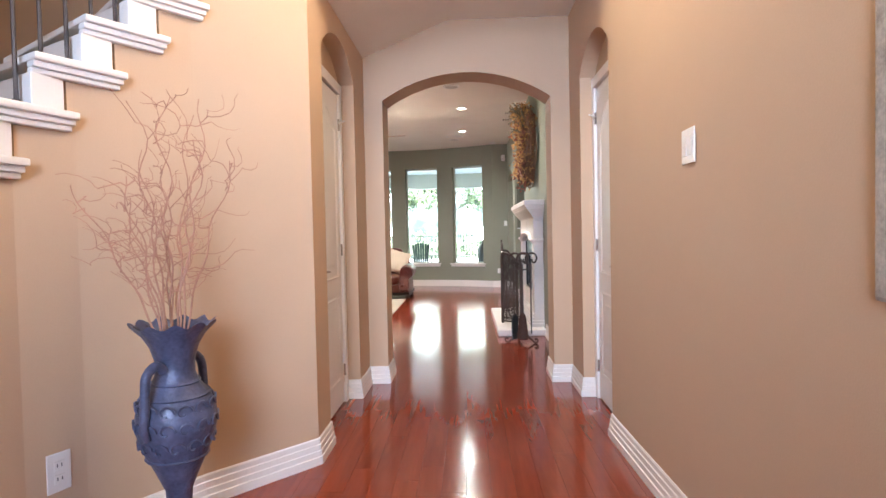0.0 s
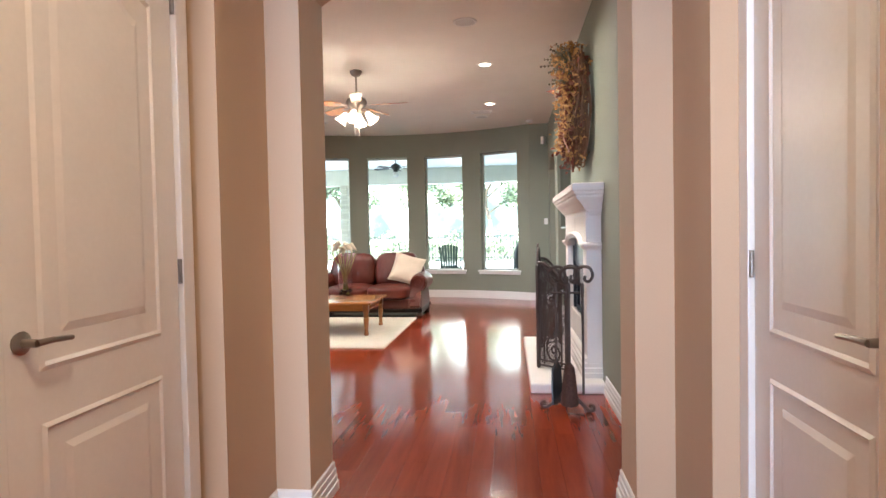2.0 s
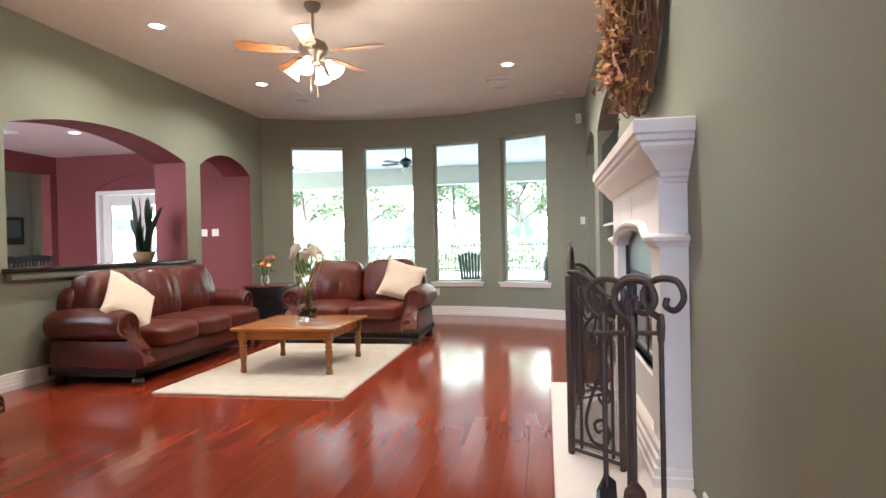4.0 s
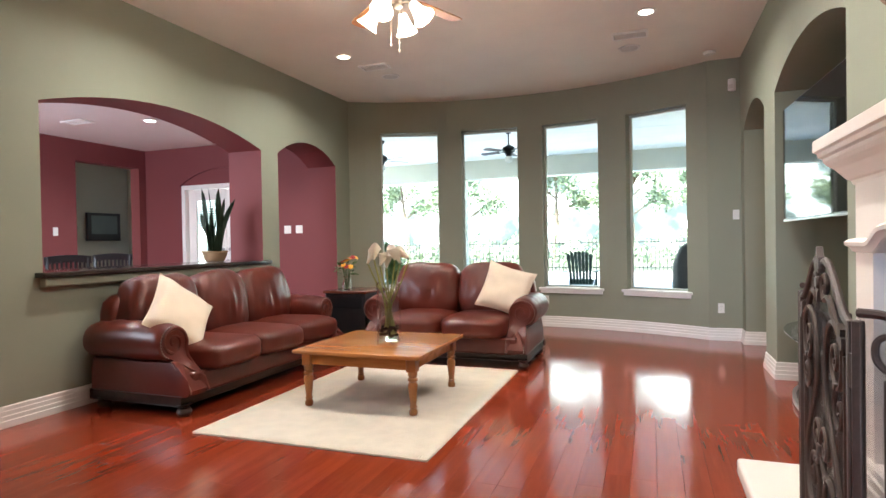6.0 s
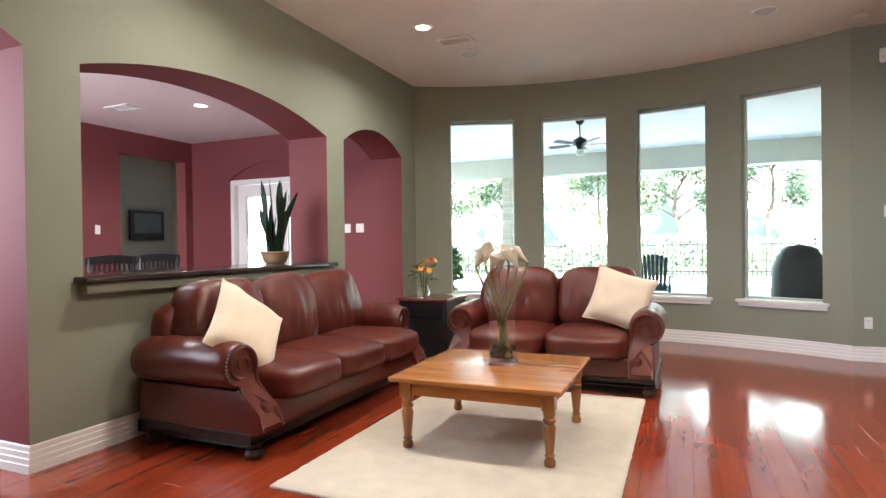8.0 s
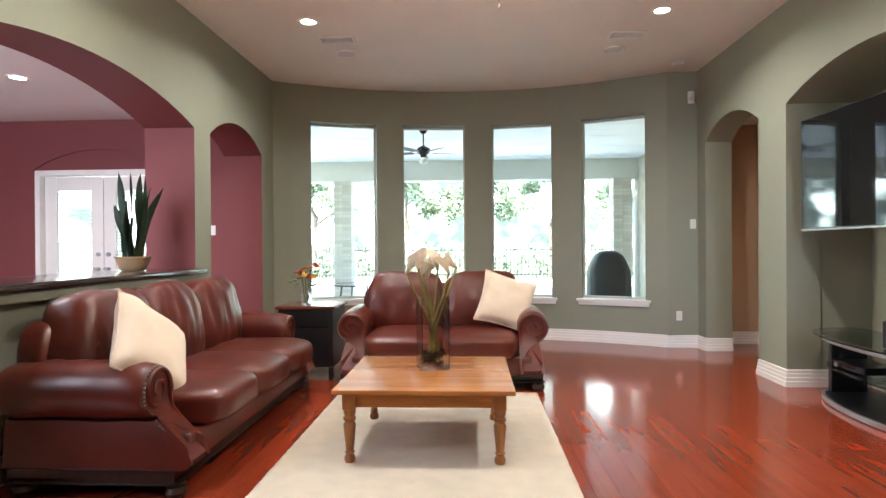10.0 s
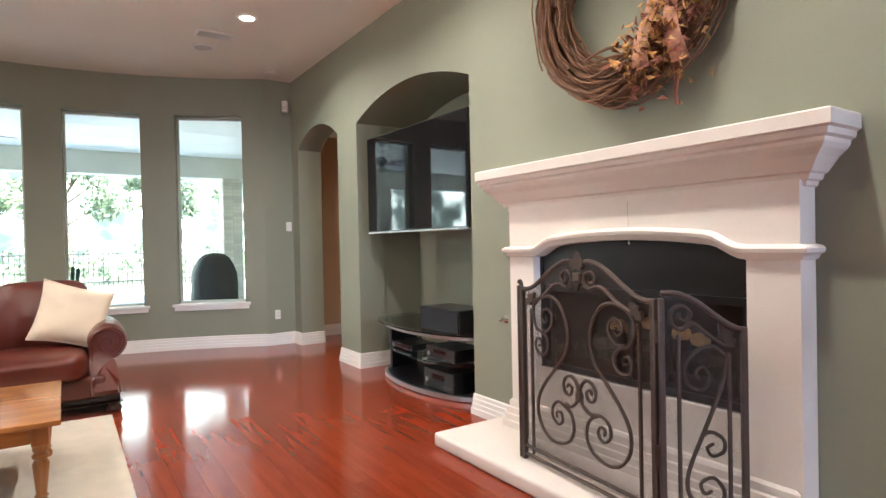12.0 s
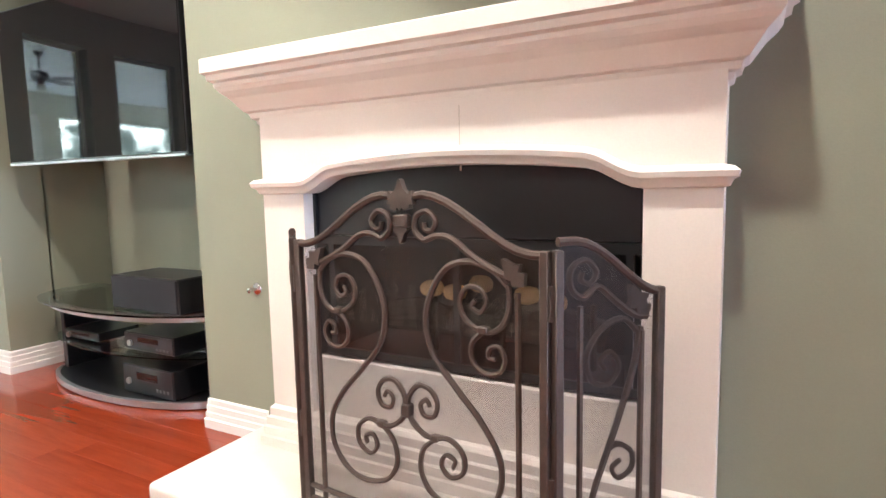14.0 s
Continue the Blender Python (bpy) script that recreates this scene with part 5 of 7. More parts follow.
for sx in (-1, 1):
    for sy in (-1, 1):
        bm = bmesh.new()
        x, y = sx * (hx - 0.085), sy * (hy - 0.085)
        box(bm, x - 0.036, x + 0.036, y - 0.036, y + 0.036, th - 0.125, th - 0.029, 0.004)
        lathe(bm, [(0.024, 0.0), (0.030, 0.008), (0.032, 0.03), (0.024, 0.045), (0.022, 0.05), (0.030, 0.06), (0.022, 0.07), (0.026, 0.11), (0.033, 0.18), (0.036, 0.215), (0.026, 0.235), (0.036, 0.245), (0.036, 0.258), (0.026, 0.266), (0.034, 0.282), (0.034, th - 0.125)], 18, m=Matrix.Translation((x, y, 0)))
        part("leg", bm, PINEV, tb, smooth=True)

# glass vase with callas
gv_root = thing("glass_vase", pose(-1.79, 10.08, TZ + 0.001, 0, 0, 20), "tall square clear glass vase with pebbles on the table", "vase")
vw, vd, vh, tk = 0.092, 0.065, 0.465, 0.006
bm = bmesh.new()
box(bm, -vw, vw, -vd, vd, 0.0, 0.022)
box(bm, -vw, -vw + tk, -vd, vd, 0.022, vh)
box(bm, vw - tk, vw, -vd, vd, 0.022, vh)
box(bm, -vw + tk, vw - tk, -vd, -vd + tk, 0.022, vh)
box(bm, -vw + tk, vw - tk, vd - tk, vd, 0.022, vh)
bmesh.ops.remove_doubles(bm, verts=bm.verts[:], dist=1e-5)
part("glass_body", bm, CLEAR, gv_root)
bm = bmesh.new()
for k in range(42):
    puff(bm, (rng.uniform(-vw + 0.024, vw - 0.024), rng.uniform(-vd + 0.024, vd - 0.024), 0.034 + rng.uniform(0, 0.075)), (0.019, 0.016, 0.012), 2.3, 2, m=None)
part("pebbles", bm, WATER, gv_root, "dark river pebbles")
cl = thing("calla_bouquet", pose(-1.79, 10.08, TZ + 0.03, 0, 0, 20), "cream calla lilies on green stems in the vase", "flowers")
heads = [(-0.17, 0.02, 0.60, 0.5), (-0.11, -0.04, 0.63, 0.2), (0.05, 0.05, 0.62, -0.2), (0.10, -0.03, 0.60, -0.4), (0.17, 0.02, 0.63, -0.9), (-0.02, 0.06, 0.56, 0.1), (-0.07, 0.03, 0.58, 0.35)]
for hx_, hy_, hz, lean in heads:
    bm = bmesh.new()
    b0 = Vector((rng.uniform(-0.05, 0.05) - hx_ * 0.25, rng.uniform(-0.03, 0.03), 0.02))
    e0 = Vector((hx_, hy_, hz))
    tube(bm, [b0, b0 * 0.6 + Vector((hx_ * 0.2, hy_ * 0.3, 0.25)), Vector((hx_ * 0.6, hy_ * 0.8, 0.44)), e0], 0.008, 7, 0.8)
    st = part("stem", bm, STEM, cl, smooth=True)
    bm = bmesh.new()
    mm = Matrix.Translation(e0 - Vector((0, 0, 0.01))) @ Matrix.Rotation(lean, 4, "Y") @ Matrix.Rotation(rng.uniform(0, 6), 4, "Z")
    n, rows = 20, 10
    vr = []
    for i in range(rows + 1):
        f = i / rows
        ring = []
        for k in range(n):
            a = 2 * math.pi * k / n
            r = 0.010 + 0.040 * f ** 1.4
            lip = max(0, math.cos(a)) ** 2 * f ** 3
            ring.append(bm.verts.new(mm @ Vector(((r + 0.022 * lip) * math.cos(a), r * math.sin(a) * 0.9, 0.105 * f + 0.035 * lip - 0.01 * f ** 4 * (1 - lip)))))
        vr.append(ring)
    for p, q in zip(vr, vr[1:]):
        for k in range(n):
            bm.faces.new((p[k], p[(k + 1) % n], q[(k + 1) % n], q[k]))
    bmesh.ops.solidify(bm, geom=bm.faces[:], thickness=0.0015)
    tube(bm, [mm @ Vector((0, 0, 0.01)), mm @ Vector((0, 0, 0.085))], 0.005, 6)
    part("calla_head", bm, CALLA, cl, "cream calla petal", True)

# ---- end table with a bouquet ----
et = thing("end_table", at(-3.10, 11.93, 0), "dark square end table with red-brown top", "table")
part("tabletop", B(-0.28, 0.28, -0.28, 0.28, 0.665, 0.695, 0.006, 2), wood("mahogany_top", (0.07, 0.02, 0.012), (0.19, 0.055, 0.03), 0.2, 1.0, 0), et)
part("drawer_box", B(-0.26, 0.26, -0.26, 0.26, 0.12, 0.664, 0.004), mat("black_painted_wood", (0.018, 0.017, 0.02), 0.4, vary=0.2, bump=0.1), et)
for sx in (-1, 1):
    for sy in (-1, 1):
        part("leg", B(sx * 0.24 - 0.022, sx * 0.24 + 0.022, sy * 0.24 - 0.022, sy * 0.24 + 0.022, 0, 0.12, 0.003), BLACKP, et)
part("drawer_front", B(-0.22, 0.22, -0.268, -0.258, 0.50, 0.64, 0.003), BLACKP, et)
fv = thing("flower_vase", at(-3.10, 11.72, 0.696), "small clear glass vase with a mixed bouquet", "vase")
bm = L([(0.035, 0), (0.052, 0.02), (0.058, 0.07), (0.040, 0.12), (0.028, 0.14), (0.045, 0.165), (0.043, 0.165), (0.025, 0.14), (0.037, 0.12), (0.054, 0.07), (0.048, 0.024), (0.0, 0.012)], 22)
part("glass_body", bm, CLEAR, fv, smooth=True)
bq = thing("mixed_bouquet", at(-3.10, 11.72, 0.72), "orange, crimson and yellow flowers with green leaves", "flowers")
bm = bmesh.new()
for k in range(9):
    a = k * 0.7
    tube(bm, [(0.012 * math.cos(a), 0.012 * math.sin(a), 0), (0.05 * math.cos(a), 0.05 * math.sin(a), 0.26)], 0.003, 5)
for k in range(46):
    a, el, rr = rng.uniform(0, 6.28), rng.uniform(-0.3, 0.9), rng.uniform(0.05, 0.13)
    o = Vector((rr * math.cos(a), rr * math.sin(a), 0.20 + 0.11 * el))
    t = Vector((math.cos(a), math.sin(a), el)).normalized()
    s = t.orthogonal().normalized()
    bm.faces.new([bm.verts.new(o), bm.verts.new(o + t * 0.025 + s * 0.012), bm.verts.new(o + t * 0.055), bm.verts.new(o + t * 0.025 - s * 0.012)])
part("leaves", bm, FOLIAGE, bq)
for k in range(15):
    a, rr, zz = k * 2.4, 0.035 + 0.075 * ((k * 0.37) % 1), 0.245 + 0.12 * ((k * 0.61) % 1)
    c = Vector((rr * math.cos(a), rr * math.sin(a), zz))
    bm = bmesh.new()
    t = Vector((math.cos(a) * 0.6, math.sin(a) * 0.6 - 0.4, 0.7)).normalized()
    s = t.orthogonal().normalized()
    o2 = t.cross(s)
    for j in range(11):
        b = 2 * math.pi * j / 11
        dv = s * math.cos(b) + o2 * math.sin(b)
        dw = s * -math.sin(b) + o2 * math.cos(b)
        bm.faces.new([bm.verts.new(c), bm.verts.new(c + dv * 0.018 + dw * 0.009 + t * 0.006), bm.verts.new(c + dv * 0.036 + t * 0.004), bm.verts.new(c + dv * 0.018 - dw * 0.009 + t * 0.006)])
    puff(bm, c + t * 0.004, (0.010, 0.010, 0.008), 2.2, 2)
    part("blossom", bm, (ORANGE, CRIMSON, YELLOW)[k % 3], bq)

# ---- bar ----
bar = thing("bar_counter", Matrix(), "dark polished bar top with a moulded edge on the half wall", "counter")
bm = bmesh.new()
box(bm, WL - 0.60, WL + 0.11, b1 - 0.06, b2 + 0.02, 1.022, 1.062, 0.012, 3)
part("bar_top", bm, BARTOP, bar, smooth=True)
part("support_moulding", B(WL + 0.002, WL + 0.075, b1 - 0.03, b2 - 0.01, 0.955, 1.020, 0.012, 2), GREEN, bar, "sage green moulding under the top")
bm = bmesh.new()
box(bm, WL - 0.459, WL - 0.002, b1, b2, 0.991, 1.021)
part("filler", bm, DARKWOOD, bar)
pl = thing("snake_plant", at(WL - 0.33, 11.02, 1.063), "tall snake plant in a round clay bowl on the bar", "plant")
part("pot", L([(0.085, 0), (0.10, 0.01), (0.125, 0.07), (0.13, 0.10), (0.14, 0.105), (0.14, 0.118), (0.122, 0.118), (0.115, 0.09), (0.0, 0.09)], 26), CLAY, pl, "brown clay bowl", True)
for k in range(16):
    a, ln, lean = k * 2.4, (0.72, 0.55, 0.46, 0.62, 0.38)[k % 5], 0.05 + 0.24 * ((k * 0.37) % 1)
    bm = bmesh.new()
    o = Vector((0.05 * math.cos(a), 0.05 * math.sin(a), 0.09))
    n = 9
    tw = k * 0.8
    la, lb, lc = [], [], []
    for i in range(n + 1):
        f = i / n
        p = o + Vector((math.cos(a), math.sin(a), 0)) * lean * ln * (f ** 1.4) + Vector((0, 0, ln * f * (1 - 0.1 * lean)))
        p += Vector((0.012 * math.sin(5 * f + k), 0.012 * math.cos(4 * f + k), 0))
        w = 0.030 * (0.55 + 0.9 * f) * (1 - f ** 5) + 0.001
        d = Vector((math.cos(tw + f), math.sin(tw + f), 0))
        e = Vector((-d.y, d.x, 0)) * w * 0.25
        la.append(bm.verts.new(p + d * w + e)), lb.append(bm.verts.new(p)), lc.append(bm.verts.new(p - d * w + e))
    for i in range(n):
        bm.faces.new((la[i], la[i + 1], lb[i + 1], lb[i]))
        bm.faces.new((lb[i], lb[i + 1], lc[i + 1], lc[i]))
    bmesh.ops.solidify(bm, geom=bm.faces[:], thickness=0.003)
    part("leaf", bm, LEAF, pl, smooth=True)


# bar chairs of the breakfast room
def slat_chair(m):
    root = thing("dining_chair", m, "black wooden slat-back chair", "chair", "breakfast chairs")
    for sx in (-1, 1):
        for sy, h in ((-1, 0.62), (1, 1.13)):
            bm = bmesh.new()
            tube(bm, [(sx * 0.20, sy * 0.19, 0), (sx * 0.20, sy * 0.19, 0.6), (sx * 0.20, sy * 0.19 + (0.04 if sy > 0 else 0), h)], 0.02, 6)
            part("leg", bm, BLACKP, root)
    part("seat", B(-0.23, 0.23, -0.22, 0.22, 0.60, 0.635, 0.01, 2), BLACKP, root)
    bm = bmesh.new()
    pts = [(-0.23 + 0.46 * k / 12, 1.06 + 0.02 * math.sin(math.pi * k / 12)) for k in range(13)]
    prism(bm, pts + [(u, v + 0.085) for u, v in pts[::-1]], lambda u, v, d: (u, d + 0.03 - 0.15 * u * u, v), 0.19, 0.212)
    part("top_rail", bm, BLACKP, root)
    part("lower_rail", B(-0.19, 0.19, 0.19, 0.21, 0.70, 0.74), BLACKP, root)
    for k in range(8):
        x = -0.155 + 0.31 * k / 7
        part("slat", B(x - 0.011, x + 0.011, 0.205, 0.217, 0.74, 1.09), BLACKP, root)
    return root


ch = slat_chair(at(-5.68, 10.38, 0, 70))
copy_thing(ch, at(-6.12, 11.29, 0, 66))

# double doors of the breakfast room
dd = thing("door_3", at(-6.03, KY + 0.08, 0), "white glazed double doors with white frame", "door", kind="structure")
bm = bmesh.new()
for x0, x1, z0, z1 in ((-0.81, -0.745, 0, 2.14), (0.745, 0.81, 0, 2.14), (-0.81, 0.81, 2.14, 2.205)):
    box(bm, x0, x1, -0.10, 0.06, z0, z1, 0.005)
part("door_frame", bm, WHITE, dd)
for s in (-1, 1):
    x0, x1 = (-0.74, -0.004) if s < 0 else (0.004, 0.74)
    bm = bmesh.new()
    for a, b, z0, z1 in ((x0, x0 + 0.15, 0.01, 2.13), (x1 - 0.15, x1, 0.01, 2.13), (x0 + 0.15, x1 - 0.15, 0.01, 0.26), (x0 + 0.15, x1 - 0.15, 1.96, 2.13)):
        box(bm, a, b, -0.02, 0.022, z0, z1, 0.004)
    leaf = part("door_leaf", bm, WHITE, dd)
    pn = part("pane", B(x0 + 0.15, x1 - 0.15, -0.003, 0.003, 0.26, 1.96), PANE, leaf)
    pn.visible_shadow = False
    bm = bmesh.new()
    for k in range(44):
        z = 0.29 + k * 0.0378
        box(bm, x0 + 0.16, x1 - 0.16, 0.008, 0.020, z, z + 0.010)
    part("blind_slats", bm, WHITE, leaf)
    bm = L([(0.026, 0), (0.01, 0.01), (0.01, 0.04), (0.026, 0.05), (0.026, 0.07), (0, 0.075)], 14, m=pose(s * -0.0 + (x1 - 0.06 if s < 0 else x0 + 0.06), -0.02, 1.0, 90))
    part("door_knob", bm, SILVER, leaf, "silver knob", True)
    bm = L([(0.026, 0), (0.026, 0.016), (0, 0.018)], 14, m=pose((x1 - 0.06 if s < 0 else x0 + 0.06), -0.02, 1.18, 90))
    part("dead_bolt", bm, SILVER, leaf)
sm = thing("small_television", pose(-9.14, 13.545, 1.485), "small wall-mounted screen in a black frame", "television")
part("housing", B(0.0, 0.06, -0.33, 0.33, -0.12, 0.38, 0.01, 2), BLACKP, sm)
part("screen", B(0.06, 0.064, -0.26, 0.26, 0.0, 0.33), mat("grey_screen", (0.11, 0.14, 0.13), 0.12, vary=0.1, bump=0.0), sm)


# ---- fittings on walls and ceilings ----
def plate(m, gangs, kind, label, big=1.0):
    """A wall plate; local x across, z up, face towards -y."""
    root = thing("light_switch" if kind == "switch" else "power_outlet", m, label, "switch" if kind == "switch" else "outlet")
    root.matrix_basis = m @ Matrix.Diagonal((big, 1, big, 1))
    w = 0.035 + 0.023 * (gangs - 1) * 1.0
    part("cover_plate", B(-w, w, -0.007, 0.0, -0.058, 0.058, 0.003, 2), PLASTIC, root)
    for g in range(gangs):
        x = (g - (gangs - 1) / 2) * 0.046
        if kind == "switch":
            part("rocker", B(x - 0.016, x + 0.016, -0.011, -0.006, -0.033, 0.033, 0.002), PLASTIC, root)
        else:
            for z in (-0.02, 0.02):
                sk = part("socket", B(x - 0.016, x + 0.016, -0.009, -0.006, z - 0.014, z + 0.014, 0.002), PLASTIC, root)
                bm = bmesh.new()
                box(bm, x - 0.008, x - 0.005, -0.0095, -0.0085, z - 0.004, z + 0.006)
                box(bm, x + 0.005, x + 0.008, -0.0095, -0.0085, z - 0.004, z + 0.006)
                part("slots", bm, GREYSLOT, sk)


RZ_E, RZ_W = -90, 90                         # facing -x, facing +x


def on_slant(y):
    return HR + SL * (EC - y)


plate(pose(on_slant(2.42), 2.42, 1.66, 0, 0, -90 - math.degrees(math.atan(SL))), 2, "switch", "white three-rocker switch plate on the tan wall", 1.25)
p, nrm = stair_line(1.31)
plate(pose(p.x, p.y, 0.40, 0, 0, math.degrees(math.atan2(nrm.y, nrm.x)) + 90), 1, "outlet", "white power outlet on the tan stair wall", 1.35)
plate(pose(WR, 6.45, 0.345, 0, 0, RZ_E), 1, "outlet", "white power outlet low on the green wall")
plate(pose(WR - 0.06, 13.47, 1.50), 1, "switch", "white single switch beside the archway")
plate(pose(0.98, 13.47, 0.385), 1, "outlet", "white power outlet low on the bay wall")
plate(pose(*bay(bay_angle(-1.22), 0.385, 0), 0, 0, -math.degrees(bay_angle(-1.22))), 1, "outlet", "white power outlet under the bay windows")
plate(pose(-4.66, KY, 1.46), 2, "switch", "white double switch plate on the red wall")
plate(pose(-4.86, KY, 1.46), 2, "switch", "white double switch plate on the red wall")
plate(pose(KX, 11.56, 1.475, 0, 0, RZ_W), 1, "switch", "white switch plate on the red wall")


def can_light(x, y, z, energy, colour=SOFTWARM, lens=None):
    root = thing("recessed_light", at(x, y, z), "lit recessed ceiling light with white trim ring", "ceiling light", "recessed ceiling lights")
    part("trim_ring", L([(0.062, -0.001), (0.068, -0.010), (0.092, -0.008), (0.095, 0.0)], 28), PLASTIC, root, smooth=True)
    part("lens", L([(0.0, -0.004), (0.066, -0.004), (0.066, -0.001)], 24), lens or CANLIT, root)
    lamp("recessed_lamp", "AREA", energy, colour, Matrix.Translation((x, y, z - 0.02)), 0.13, spread=150)


for x, y in ((-3.04, 9.58), (-3.04, 11.64), (0.19, 9.46), (0.18, 11.60), (0.215, 7.38)):
    can_light(x, y, CZ, 3.1)
can_light(-5.64, 11.38, KZ, 3.2, (0.92, 0.95, 1.0), CANLITC)
can_light(-5.75, 9.3, KZ, 3.2, (0.92, 0.95, 1.0), CANLITC)


VENTBACK = mat("grey_vent_backing", (0.30, 0.28, 0.26), 0.7, vary=0.05, bump=0.0)


def vent(x, y, z, w=0.36, d=0.20, rz=0):
    root = thing("ceiling_vent", at(x, y, z, rz), "white louvred ceiling vent", "vent", "ceiling vents")
    bm = bmesh.new()
    for x0, x1, y0, y1 in ((-w / 2, w / 2, -d / 2, -d / 2 + 0.025), (-w / 2, w / 2, d / 2 - 0.025, d / 2), (-w / 2, -w / 2 + 0.025, -d / 2 + 0.025, d / 2 - 0.025), (w / 2 - 0.025, w / 2, -d / 2 + 0.025, d / 2 - 0.025)):
        box(bm, x0, x1, y0, y1, -0.018, 0.0, 0.004)
    part("vent_rim", bm, PLASTIC, root)
    part("backing", B(-w / 2 + 0.02, w / 2 - 0.02, -d / 2 + 0.02, d / 2 - 0.02, -0.002, 0.0), VENTBACK, root)
    for k in range(12):
        yy = -d / 2 + 0.032 + k * (d - 0.064) / 11
        bm = B(-w / 2 + 0.025, w / 2 - 0.025, -0.004, 0.004, -0.001, 0.001)
        bmesh.ops.transform(bm, matrix=Matrix.Translation((0, yy, -0.008)) @ Matrix.Rotation(radians(35), 4, "X"), verts=bm.verts[:])
        part("slat", bm, PLASTIC, root)
    return root


vent(0.02, 12.17, CZ)
vent(-2.88, 12.10, CZ)
vent(0.66, 7.06, CZ)
vent(-6.47, 11.06, KZ)


def ceiling_speaker(x, y):
    root = thing("ceiling_speaker", at(x, y, CZ), "round white ceiling speaker", "speaker", "ceiling speakers")
    part("rim", L([(0.09, -0.002), (0.098, -0.012), (0.112, -0.010), (0.115, 0.0)], 30), PLASTIC, root, smooth=True)
    part("grille", L([(0.0, -0.008), (0.09, -0.007), (0.09, -0.001)], 26), mat_grille, root)


mat_grille = mat("white_grille", (0.62, 0.60, 0.56), 0.6, vary=0.1, fine=600, bump=0.6)
for x, y in ((0.06, 8.02), (-2.88, 12.54), (0.0, 12.61)):
    ceiling_speaker(x, y)
bm = L([(0.065, 0.0), (0.068, -0.018), (0.055, -0.034), (0.0, -0.038)], 26, m=Matrix.Translation((0.85, 13.11, CZ)))
solo("smoke_detector", bm, PLASTIC, Matrix(), "round white smoke detector on the ceiling", "smoke detector", smooth=True)
ms = thing("motion_sensor", pose(1.12, 13.42, 3.02, 0, 0, -30), "white corner alarm sensor under the ceiling", "sensor")
part("housing", B(-0.035, 0.035, -0.05, 0.02, -0.07, 0.07, 0.014, 3), PLASTIC, ms, smooth=True)
part("lens", B(-0.025, 0.025, -0.054, -0.045, -0.05, 0.0, 0.004), mat_grille, ms)
part("bracket", B(-0.012, 0.012, 0.02, 0.06, -0.015, 0.015), PLASTIC, ms)


